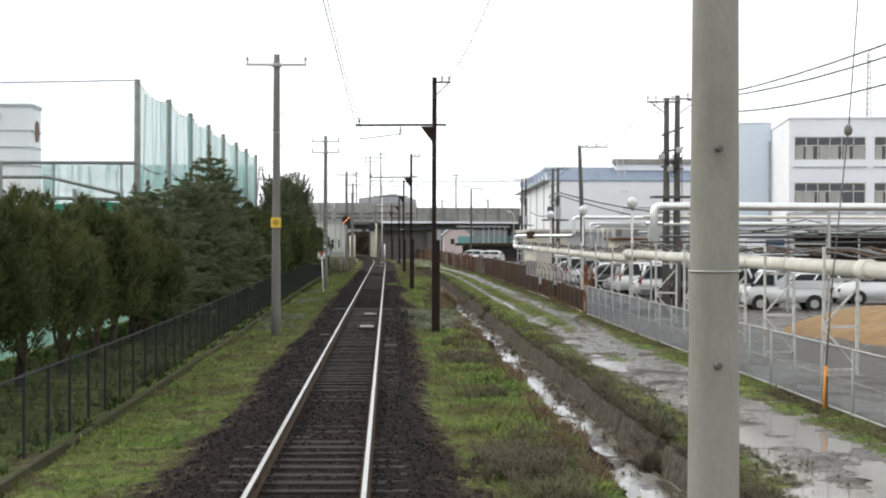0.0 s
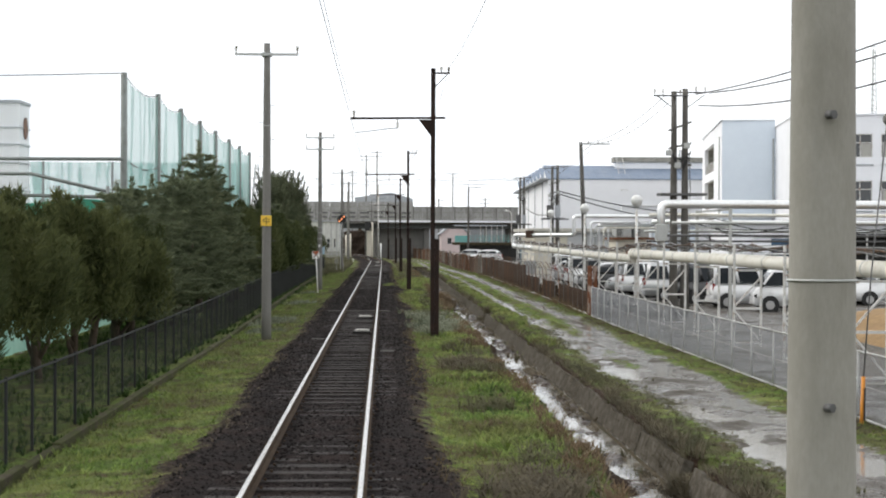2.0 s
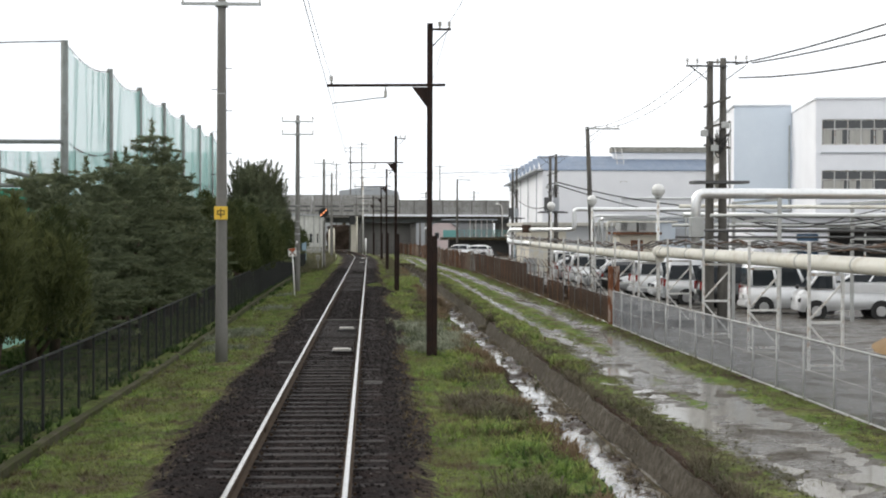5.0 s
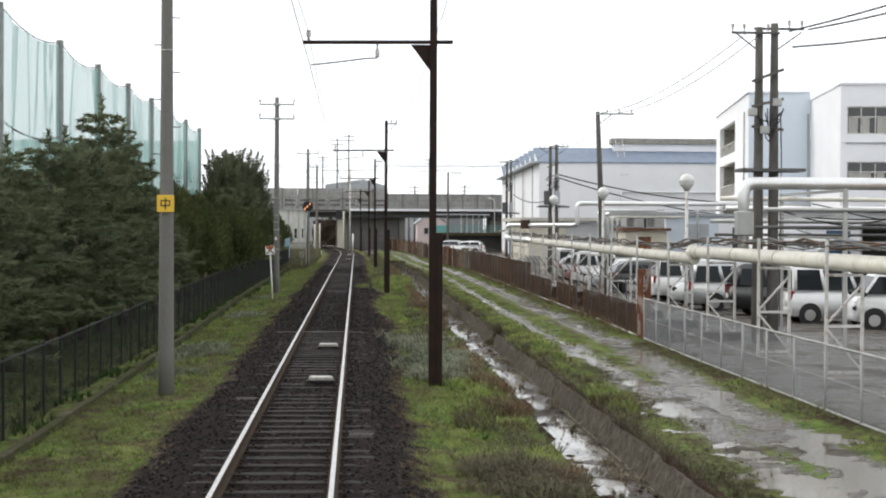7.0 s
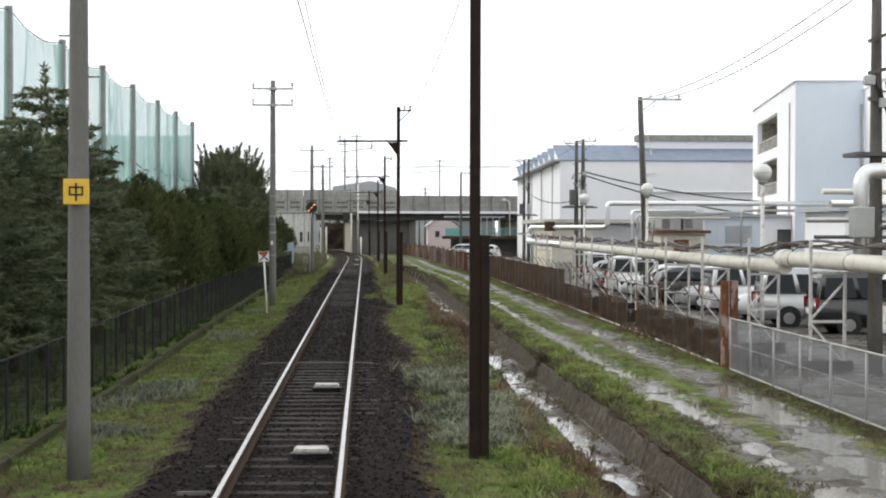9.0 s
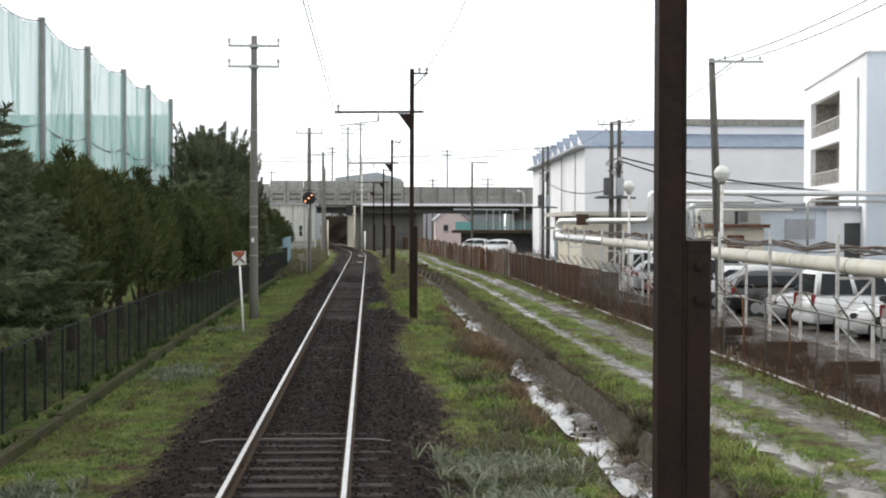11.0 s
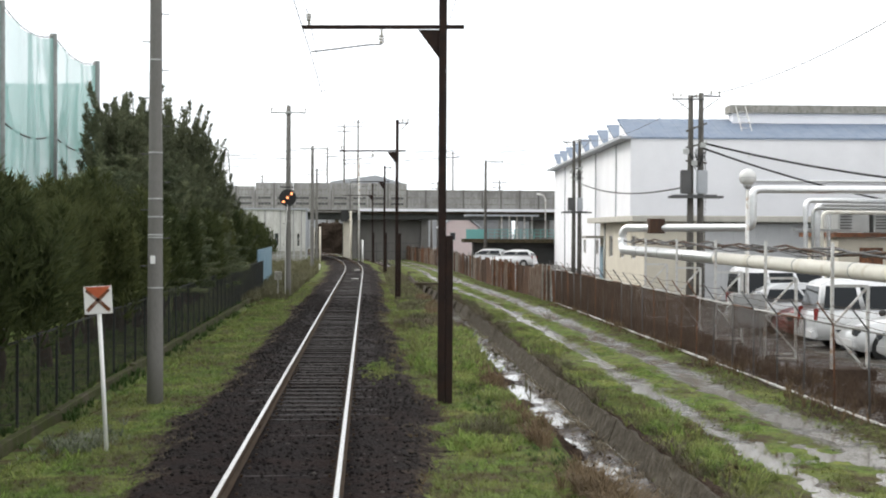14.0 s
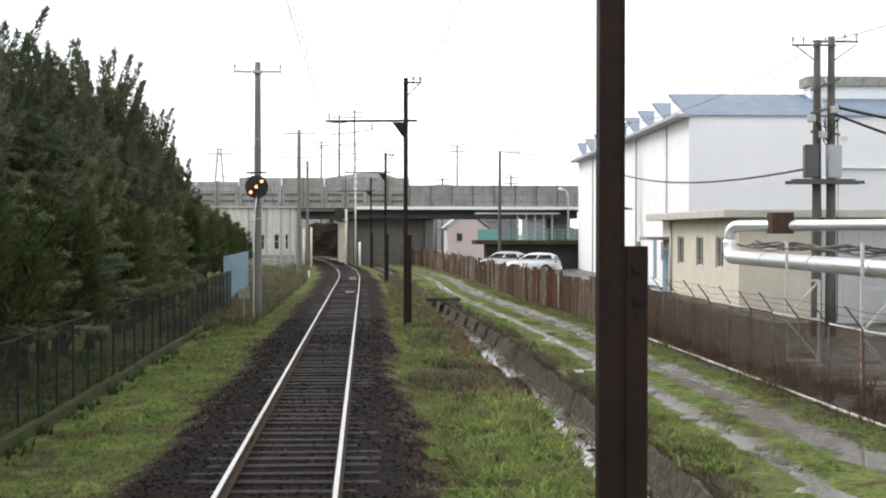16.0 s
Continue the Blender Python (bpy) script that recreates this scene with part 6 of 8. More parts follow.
# ---- ball nets beyond the trees ----
def net_material(name="teal_ball_net", thin=0.46, thick=0.60, tone=(0.235, 0.47, 0.43), fold=0.34):
    """Fine netting: even cover, with a few darker gathered folds."""
    m, n, l, b = nodes_of(name)
    out = n["Material Output"]
    tr, mix = n.new("ShaderNodeBsdfTransparent"), n.new("ShaderNodeMixShader")
    co = n.new("ShaderNodeTexCoord")

    def field(scale, size, detail, warp):
        mp, k = n.new("ShaderNodeMapping"), n.new("ShaderNodeTexNoise")
        mp.inputs["Scale"].default_value = scale
        l.new(co.outputs["Object"], mp.inputs["Vector"])
        l.new(mp.outputs["Vector"], k.inputs["Vector"])
        k.inputs["Scale"].default_value, k.inputs["Detail"].default_value, k.inputs["Distortion"].default_value = size, detail, warp
        return k.outputs["Fac"]

    def ranged(src, a, c, lo, hi):
        k = n.new("ShaderNodeMapRange")
        for nm, v in (("From Min", a), ("From Max", c), ("To Min", lo), ("To Max", hi)):
            k.inputs[nm].default_value = v
        l.new(src, k.inputs["Value"])
        return k.outputs["Result"]
    even = ranged(field((1.0, 0.5, 0.16), 0.9, 3, 0.6), 0.3, 0.7, thin, thick)
    ridge, far, add = n.new("ShaderNodeMath"), n.new("ShaderNodeMath"), n.new("ShaderNodeMath")
    ridge.operation, ridge.inputs[1].default_value = "SUBTRACT", 0.5
    l.new(field((1.0, 0.75, 0.14), 0.6, 2, 0.9), ridge.inputs[0])
    far.operation = "ABSOLUTE"
    l.new(ridge.outputs[0], far.inputs[0])
    add.operation = "ADD"
    l.new(ranged(far.outputs[0], 0.0, 0.045, fold, 0.0), add.inputs[0])
    l.new(even, add.inputs[1])
    b.inputs["Base Color"].default_value, b.inputs["Roughness"].default_value = (*tone, 1), 0.8
    l.new(add.outputs[0], mix.inputs[0])
    l.new(tr.outputs["BSDF"], mix.inputs[1])
    l.new(b.outputs["BSDF"], mix.inputs[2])
    l.new(mix.outputs["Shader"], out.inputs["Surface"])
    return m


NET = net_material()
NET_FINE = net_material("fine_pale_ball_net", 0.10, 0.20, (0.46, 0.52, 0.60), 0.0)
NET_POST = surface("grey_green_post_paint", (0.19, 0.21, 0.20), 0.6, 0.1, 0.2, 30, 2, 0.1, second=(0.13, 0.13, 0.12), amount=0.3)


def sheet_material(name, dark, light):
    m, n, l, b = nodes_of(name)
    co, nz, mx = n.new("ShaderNodeTexCoord"), n.new("ShaderNodeTexNoise"), n.new("ShaderNodeMixRGB")
    nz.inputs["Scale"].default_value, nz.inputs["Detail"].default_value = 1.4, 5
    l.new(co.outputs["Object"], nz.inputs["Vector"])
    l.new(nz.outputs["Fac"], mx.inputs[0])
    mx.inputs[1].default_value, mx.inputs[2].default_value = (*dark, 1), (*light, 1)
    return thin_leaf(m, n, l, b, mx.outputs["Color"], 0.5)


PALE_SCREEN = sheet_material("pale_windbreak_net", (0.17, 0.38, 0.31), (0.40, 0.58, 0.52))
SCREEN = sheet_material("green_windbreak_sheet", (0.035, 0.19, 0.125), (0.085, 0.34, 0.25))


def hung_net(parent, a, b, z0, za, zb, sag, n=14, material=None):
    """One bay of net between two posts: a sagging top edge and hanging folds."""
    a, b = Vector((*a, 0)), Vector((*b, 0))
    nrm = Vector((-(b - a).y, (b - a).x, 0)).normalized()
    vs, fs = [], []
    rows = 10
    for j in range(rows + 1):
        for i in range(n + 1):
            t = i / n
            top = za + (zb - za) * t - 4 * sag * t * (1 - t)
            f = 0.10 * math.sin(t * 19 + a.y) + 0.06 * math.sin(t * 43 + 2 * a.y)
            p = a.lerp(b, t) + nrm * f * (1 - 0.6 * j / rows)
            vs.append((p.x, p.y, z0 + (top - z0) * j / rows))
    for j in range(rows):
        for i in range(n):
            q = j * (n + 1) + i
            fs.append((q, q + 1, q + n + 2, q + n + 1))
    ob = new("net", raw("net", vs, fs, material or NET, True))
    ob.parent = parent
    return tagged(ob, "sagging teal netting")


nets = thing("ball_net", "tall grey steel posts carrying sagging teal ball-stop netting", "ball net", kind="structure")
py = [65.8, 74.8, 82.6, 90.6, 98.4, 106.6, 113.8, 121.8]
for y in py:
    bm = B()
    tube(bm, [(-9.0, y, -0.6), (-9.0, y, 4), (-9.0, y, 8.62)], [0.14, 0.13, 0.12], 12)
    part("net_post", bm, NET_POST, nets)
for ya, yb in zip(py, py[1:]):
    hung_net(nets, (-9.0, ya), (-9.0, yb), 0.5, 8.55, 8.5, 0.32)
    bm = B()
    wire(bm, (-9.0, ya, 8.6), (-9.0, yb, 8.55), 0.34, 0.018, 12)
    wire(bm, (-9.0, ya, 5.45), (-9.0, yb, 5.45), 0.28, 0.025, 12)
    part("net_cable", bm, STEEL_DARK, nets)
for x in (-14.0, -19.0, -24.0, -30.0):
    bm = B()
    tube(bm, [(x, 122.5, -0.6), (x, 122.5, 7.9)], [0.10, 0.09], 10)
    part("net_post", bm, NET_POST, nets)
for xa, xb in ((-9.2, -14.0), (-14.0, -19.0), (-19.0, -24.0), (-24.0, -30.0)):
    hung_net(nets, (xa, 122.5), (xb, 122.5), 0.5, 7.9, 7.9, 0.05)
bm = B()
wire(bm, (-9.0, 65.8, 8.6), (-34, 66.5, 8.5), 0.15, 0.02)
part("net_cable", bm, STEEL_DARK, nets)
for k in range(5):
    hung_net(nets, (-9.0 - 5.0 * k, 65.8 + 0.14 * k), (-14.0 - 5.0 * k, 65.94 + 0.14 * k), 4.2, 8.6 - 0.02 * k, 8.58 - 0.02 * k, 0.04, material=NET_FINE)
cage = thing("practice_cage", "grey pipe frame hung with a dark green sheet", "practice cage")
for x in (-9.4, -11.2, -14.0, -18.0, -23.0, -28.0):
    bm = B()
    bar(bm, (x, 64.6, -0.6), (x, 64.6, 4.3 if x > -13 else 5.3), 0.075, seg=8)
    part("upright", bm, NET_POST, cage)
for pts in ([(-9.0, 65.5, 5.35), (-34, 65.5, 5.3)], [(-9.4, 64.6, 4.1), (-12.2, 64.6, 4.75), (-34, 64.6, 4.7)], [(-9.4, 64.5, 3.9), (-34, 64.5, 4.35)]):
    bm = B()
    tube(bm, pts, 0.065, 8)
    part("beam", bm, NET_POST, cage)
vs, fs = [], []
for j in range(5):
    for i in range(41):
        vs.append((-9.3 - i * 0.6, 64.9 + 0.08 * math.sin(i * 1.9), -0.45 + (4.2 + 0.1 * math.sin(i * 0.8)) * j / 4))
for j in range(4):
    for i in range(40):
        q = j * 41 + i
        fs.append((q, q + 1, q + 42, q + 41))
sh = new("sheet", raw("sheet", vs, fs, SCREEN, True))
sh.parent = cage
low = thing("windbreak_fence", "low pale green windbreak net on grey posts behind the trees", "fence", kind="structure")
for i in range(18):
    bm = B()
    y0 = 18 + 3.4 * i
    bar(bm, (-8.2, y0, -0.6), (-8.2, y0, 2.2), 0.04, seg=8)
    part("post", bm, GALV, low)
    vs = [(-8.15 + 0.05 * math.sin(k * 1.7), y0 + 3.4 * k / 8, z) for z in (-0.40, 1.9) for k in range(9)]
    o = new("sheet", raw("sheet", vs, [(k, k + 1, k + 10, k + 9) for k in range(8)], PALE_SCREEN, True))
    o.parent = low

# white block far behind the nets
blk = thing("white_building", "white rendered building with horizontal bands and an oval vent", "building", at=Matrix.Translation((0.5, 0, -0.2)))
bm = B()
box(bm, -44, -23.4, 110, 113.0, -0.6, 11.3)
part("wall", bm, WALL_WHITE, blk)
for z in (2.2, 3.9, 5.6, 7.4, 8.6, 9.7, 11.3):
    bm = B()
    box(bm, -44.08, -23.32, 109.92, 113.08, z, z + (0.2 if z > 11 else 0.07))
    part("band", bm, WALL_GREY, blk)
bm = B()
bar(bm, (-23.39, 111.6, 9.75), (-23.30, 111.6, 9.75), 0.36, seg=20)
for v in bm.verts:
    v.co.z = 9.75 + (v.co.z - 9.75) * 2.0
    v.co.y = 111.6 + (v.co.y - 111.6) * 1.5
part("vent", bm, RUST, blk)
bm = B()
box(bm, -25.9, -25.4, 109.6, 109.92, 10.5, 10.8)
bar(bm, (-25.65, 109.95, 10.9), (-25.65, 109.7, 10.8), 0.05)
part("lamp", bm, STEEL_DARK, blk)
for x in (-27.2, -26.4, -25.6, -24.6):
    bm = B()
    tube(bm, [(x, 109.7, 4.6), (x, 109.7, 5.6), (x + 0.3, 109.7, 5.85), (x + 0.6, 109.7, 5.6)], 0.09, 8)
    part("wall_pipe", bm, STEEL_DARK, blk)


# ---- the works on the east side ----
def ribbed(bm, x0, x1, pitch, deep, thick, z0, z1):
    """One ribbed sheet wall as a closed solid, ribs along z, face towards -y."""
    prof = []
    x, k = x0, 0
    while x < x1 - 1e-6:
        yy = -deep if k % 2 else 0.0
        prof += [(x, yy), (min(x + pitch, x1), yy)]
        x += pitch
        k += 1
    prof += [(x1, thick), (x0, thick)]
    lo, hi = [[bm.verts.new((px_, py_, z)) for px_, py_ in prof] for z in (z0, z1)]
    bm.faces.new(lo), bm.faces.new(list(reversed(hi)))
    for i in range(len(prof)):
        j = (i + 1) % len(prof)
        bm.faces.new((lo[i], hi[i], hi[j], lo[j]))


def window_unit(parent, m, w, h, cols, rows, sash=WHITE_STEEL):
    """Sash window in the local xz plane, facing -y: recess, frame, panes."""
    bm = B()
    box(bm, 0, w, 0.02, 0.10, 0, h, m)
    win = part("window", bm, GLASS_DARK, parent)
    bm = B()
    t = 0.06
    box(bm, 0, w, -0.03, 0.015, 0, t, m), box(bm, 0, w, -0.03, 0.015, h - t, h, m)
    for i in range(cols + 1):
        x = min(max(i * w / cols - t / 2, 0), w - t)
        box(bm, x, x + t, -0.028, 0.013, t, h - t, m)
    for z in rows:
        box(bm, t, w - t, -0.026, 0.011, z - t / 2, z + t / 2, m)
    part("window_frame", bm, sash, win)
    return win


off = thing("office_building", "white three-storey office block with a pale blue stair tower", "office building", at=Matrix.Translation((25.0, 119.0, 0)) @ pose(0, 0, 0, 0, 0, -7.8))
bm = B()
box(bm, 0.0, 3.75, 0.0, 0.25, -0.6, 10.9)
part("tower_front", bm, WALL_BLUE, off, "pale blue stair tower face")
bm = B()
# side wall with two balcony openings on each floor
ops = [(8.5, 19.6, 1.8, 4.1), (8.5, 19.6, 4.8, 7.05), (8.5, 19.6, 7.7, 9.8)]
vsplit = sorted({0.25, 22.5, *[o[0] for o in ops], *[o[1] for o in ops]})
for a, b in zip(vsplit, vsplit[1:]):
    cuts = sorted((o[2], o[3]) for o in ops if o[0] <= a and b <= o[1])
    z = -0.6
    for c0, c1 in cuts:
        bm = B()
        box(bm, -0.001, 0.3, a, b, z, c0)
        part("side_wall", bm, WALL_WHITE, off)
        z = c1
    bm = B()
    box(bm, -0.001, 0.3, a, b, z, 10.9)
    part("side_wall", bm, WALL_WHITE, off)
bm = B()
box(bm, 1.5, 1.7, 0.3, 22.3, -0.6, 10.8)
part("balcony_back", bm, CONCRETE, off)
for o in ops:
    bm = B()
    for k in range(45):
        y = o[0] + (o[1] - o[0]) * k / 44
        bar(bm, (0.12, y, o[2]), (0.12, y, o[2] + 0.75), 0.025)
    bar(bm, (0.12, o[0], o[2] + 0.76), (0.12, o[1], o[2] + 0.76), 0.05)
    part("railing", bm, WHITE_STEEL, off)
    bm = B()
    box(bm, 0.3, 1.5, o[0], o[1], o[2] - 0.12, o[2] - 0.001)
    part("balcony_floor", bm, CONCRETE, off)
    bm = B()
    box(bm, 0.3, 1.5, o[1], o[1] + 0.2, o[2], o[3] + 0.3)
    part("balcony_end", bm, CONCRETE, off)
    bm = B()
    box(bm, 0.3, 1.5, o[0], o[1], o[3] + 0.001, o[3] + 0.15)
    part("balcony_ceiling", bm, CONCRETE, off)
bm = B()
box(bm, -0.12, 3.7, -0.12, 22.6, 10.91, 11.0)
part("roof", bm, WALL_WHITE, off)
bm = B()
CURTAIN = surface("grey_curtain_cloth", (0.40, 0.39, 0.36), 0.9, 0, 0.2, 6, 1.2, 0.1, stretch=(3, 1, 0.3))
rowsz = [(1.5, 2.95), (4.7, 6.2), (7.7, 9.22)]
V = -11.2
z = -0.6
for z0, z1 in rowsz:
    box(bm, 3.76, 42, V, V + 0.3, z, z0)
    z = z1
box(bm, 3.76, 42, V, V + 0.3, z, 10.4)
x = 3.76
for k in range(8):
    xa = 4.1 + k * 5.15
    for z0, z1 in rowsz:
        box(bm, x, xa, V, V + 0.3, z0, z1)
    x = xa + 4.6
for z0, z1 in rowsz:
    box(bm, x, 42, V, V + 0.3, z0, z1)
part("front_wall", bm, WALL_WHITE, off)
bm = B()
box(bm, 3.76, 4.06, V + 0.31, 0.0, -0.6, 10.4)
part("return_wall", bm, WALL_WHITE, off)
for k in range(8):
    for z0, z1 in rowsz:
        window_unit(off, Matrix.Translation((4.1 + k * 5.15, V + 0.1, z0)), 4.6, z1 - z0, 6, (0.95,))
    for z0, z1 in rowsz[1:]:
        bm = B()
        box(bm, 4.05 + k * 5.15, 8.75 + k * 5.15, V - 0.08, V - 0.002, z0 - 0.5, z0 - 0.42)
        part("sill", bm, WALL_GREY, off)
    for i in range(3):
        for q, (z0, z1) in enumerate(rowsz):
            if (k * 7 + i * 3 + q) % 4 < 3:
                bm = B()
                xa = 4.20 + k * 5.15 + i * 1.533
                for c in range(2):
                    box(bm, xa + 0.72 * c, xa + 0.72 * c + (0.40, 0.64, 0.5)[(k + i * 2 + q + c) % 3], V + 0.112, V + 0.118, z0 + 0.06, z0 + 0.9)
                part("curtain", bm, CURTAIN, off, "pale grey window curtain")
bm = B()
box(bm, 3.7, 42.2, V - 0.1, 18, 10.41, 10.52)
part("parapet", bm, WALL_WHITE, off)
for a, b in (((4.1, V + 0.3), (42, V + 0.3)),):
    bm = B()
    bar(bm, (*a, 10.85), (*b, 10.85), 0.03)
    part("roof_rail", bm, GALV, off)
for p in ((-0.06, 2.3, 9.9), (3.6, -0.06, 9.6)):
    bm = B()
    bar(bm, (p[0], p[1], -0.4), p, 0.05, seg=8)
    part("downpipe", bm, GALV, off)

mast = thing("radio_mast", "slender grey lattice radio mast on the roof", "radio mast", at=Matrix.Translation((37.5, 124, 10.3)))
bm = B()
for k in range(3):
    a = k * math.tau / 3
    bar(bm, (0.25 * math.cos(a), 0.25 * math.sin(a), 0), (0.12 * math.cos(a), 0.12 * math.sin(a), 6.4), 0.035, seg=5)
for i in range(16):
    z = i * 0.4
    r = 0.25 - 0.13 * z / 6.4
    for k in range(3):
        a, b = k * math.tau / 3, (k + 1) * math.tau / 3
        bar(bm, (r * math.cos(a), r * math.sin(a), z), (r * math.cos(b), r * math.sin(b), z + 0.4), 0.02, seg=4)
bar(bm, (0, 0, 6.3), (0, 0, 8.2), 0.02, seg=5)
bar(bm, (-0.6, 0, 6.6), (0.6, 0, 6.6), 0.025, seg=4)
part("lattice", bm, GALV, mast)

fac = thing("factory", "long white factory with a blue saw-tooth roof", "factory building", at=Matrix.Translation((16.4, 157.2, 0)) @ pose(0, 0, 0, 0, 0, -1.6))
bm = B()
box(bm, 0, 60, 0, 0.3, -0.6, 8.05)
part("front_wall", bm, WALL_WHITE, fac)
bm = B()
box(bm, 0.0, 0.3, 0.31, 50.4, -0.6, 8.05)
part("side_wall", bm, WALL_WHITE, fac)
for k in range(9):
    y0 = 0.0 + k * 5.6
    bm = B()
    tri = [(y0 + 0.05, 8.06), (y0 + 5.45, 9.5), (y0 + 5.5, 8.06)]
    vs = [[bm.verts.new((xx, p, z)) for p, z in tri] for xx in (0.02, 0.28)]
    bm.faces.new(vs[0]), bm.faces.new(list(reversed(vs[1])))
    for i in range(3):
        j = (i + 1) % 3
        bm.faces.new((vs[0][i], vs[1][i], vs[1][j], vs[0][j]))
    part("gable", bm, WALL_WHITE, fac)
    bm = B()
    lines = [(-0.12 + 0.8 * i + o, 0.0 if o in (0.0, 0.1) else 0.02) for i in range(75) for o in (0.0, 0.1, 0.13, 0.77)]
    top = [[bm.verts.new((xx, yy, zz + dz)) for xx, dz in lines] for yy, zz in ((y0 - 0.1, 8.13), (y0 + 5.5, 9.62))]
    low_ = [[bm.verts.new((xx, yy, zz)) for xx in (lines[0][0], lines[-1][0])] for yy, zz in ((y0 - 0.1, 8.07), (y0 + 5.5, 9.54))]
    for i in range(len(lines) - 1):
        bm.faces.new((top[0][i], top[0][i + 1], top[1][i + 1], top[1][i]))
    bm.faces.new((low_[0][0], low_[1][0], low_[1][1], low_[0][1]))
    bm.faces.new([low_[0][0], low_[0][1]] + list(reversed(top[0])))
    bm.faces.new([low_[1][1], low_[1][0]] + top[1])
    part("roof_slope", bm, ROOF_BLUE, fac, kind="")
bm = B()
box(bm, -0.7, 0.0, -0.3, 50.5, 8.05, 8.2)
part("gutter_board", bm, WALL_GREY, fac)
for y in [6.3 + 11.2 * i for i in range(4)]:
    bm = B()
    bar(bm, (-0.07, y, -0.5), (-0.07, y, 8.0), 0.045, seg=8)
    part("downpipe", bm, WALL_GREY, fac)
bm = B()
box(bm, -0.03, 0.0, 10, 11.0, 0.0, 2.1)
part("door", bm, PANEL_BLUE, fac)
for y in (7.0, 16.0, 24.0):
    window_unit(fac, Matrix.Translation((-0.0, y + 1.2, 1.0)) @ pose(0, 0, 0, 0, 0, -90) @ Matrix.Translation((0, -0.03, 0)), 1.1, 1.0, 2, ())
bm = B()
box(bm, 6.9, 30.0, 4.2, 5.6, 9.3, 9.92)
part("roof_house", bm, WALL_WHITE, fac)
bm = B()
box(bm, 6.7, 30.2, 4.0, 5.8, 9.93, 10.42)
part("roof_house_cap", bm, CONCRETE, fac)
bm = B()
for x in (7.0, 7.6):
    bar(bm, (x, -0.12, 7.0), (x, 3.9, 10.3), 0.05)
for k in range(9):
    bar(bm, (7.0, -0.1 + 4.0 * k / 9, 7.1 + 3.2 * k / 9), (7.6, -0.1 + 4.0 * k / 9, 7.1 + 3.2 * k / 9), 0.035)
part("ladder", bm, WHITE_STEEL, fac)
bm = B()
bar(bm, (7, -0.15, 5.6), (40, -0.15, 5.6), 0.07, seg=8)
bar(bm, (7, -0.15, 5.6), (7, -0.15, 4.4), 0.07, seg=8)
part("wall_pipe", bm, PIPE_SILVER, fac)

anx = thing("annex", "cream single-storey annex with a flat overhanging roof", "building", at=Matrix.Translation((12.7, 131.2, 0)))
wins = [(2.2, 3.4), (5.4, 6.6), (8.8, 10.0)]
y = 0.26
for a, b in wins + [(13.0, 13.0)]:
    runs = [(y, a, -0.6, 2.95)] + ([(a, b, -0.6, 1.3), (a, b, 2.36, 2.95)] if b > a else [])
    for ya, yb, za, zb in runs:
        bm = B()
        box(bm, 0, 0.25, ya, yb, za, zb)
        part("side_wall", bm, WALL_CREAM, anx)
    y = b
for a, b in wins:
    window_unit(anx, Matrix.Translation((0.08, b, 1.3)) @ pose(0, 0, 0, 0, 0, -90), b - a, 1.06, 2, ())
bm = B()
box(bm, 0.0, 2.6, 0, 0.25, -0.6, 2.95)
part("front_wall", bm, WALL_CREAM, anx)
bm = B()
ribbed(bm, 2.61, 20.1, 0.25, 0.03, 0.25, -0.6, 2.9)
part("sheet_wall", bm, surface("pale_grey_sheet", (0.56, 0.57, 0.58), 0.7, 0, 0.1, 14, 0.5, 0.05, second=(0.46, 0.47, 0.48), amount=0.3, edge=0.3), anx, "grey ribbed sheet wall")
bm = B()
box(bm, -0.6, 20.5, -0.5, 13.5, 2.96, 3.22)
bmesh.ops.bevel(bm, geom=bm.edges[:], offset=0.02, segments=1, affect="EDGES")
part("roof", bm, surface("pale_fascia", (0.52, 0.50, 0.45), 0.8, 0, 0.1, 20, 0.8, 0.1, second=(0.40, 0.38, 0.33), amount=0.3), anx)
bm = B()
box(bm, -0.9, -0.02, 11.6, 13.2, 2.2, 2.32)
part("door_canopy", bm, CONCRETE, anx)
bm = B()
box(bm, -0.04, 0.0, 11.9, 12.8, -0.4, 1.8)
part("door", bm, PANEL_BLUE, anx)
bm = B()
bar(bm, (-0.08, 10.9, -0.5), (-0.08, 10.9, 2.95), 0.05, seg=8)
part("downpipe", bm, GALV, anx)

# plant hut with rooftop coolers
hut = thing("plant_hut", "small cream hut with rooftop air coolers and a rusty door", "hut", at=Matrix.Translation((17.2, 118.0, 0)) @ Matrix.Diagonal((0.74, 1, 1, 1)))
bm = B()
box(bm, 0, 3.4, 0, 4, -0.6, 2.35)
part("wall", bm, WALL_CREAM, hut)
bm = B()
box(bm, -0.3, 3.7, -0.35, 4.3, 2.36, 2.52)
part("roof", bm, RUST, hut)
bm = B()
box(bm, 1.0, 2.1, -0.05, 0.0, -0.4, 2.0)
part("door", bm, RUST, hut)
for k in range(2):
    bm = B()
    box(bm, 0.1 + 1.7 * k, 1.6 + 1.7 * k, 0.3, 2.2, 2.53, 3.65)
    bmesh.ops.bevel(bm, geom=bm.edges[:], offset=0.03, segments=1, affect="EDGES")
    cl = part("cooler", bm, GALV, hut)
    bm = B()
    for i in range(9):
        box(bm, 0.2 + 1.7 * k, 0.75 + 1.7 * k, 0.27, 0.295, 2.65 + i * 0.1, 2.70 + i * 0.1)
    part("louvre", bm, STEEL_DARK, cl)

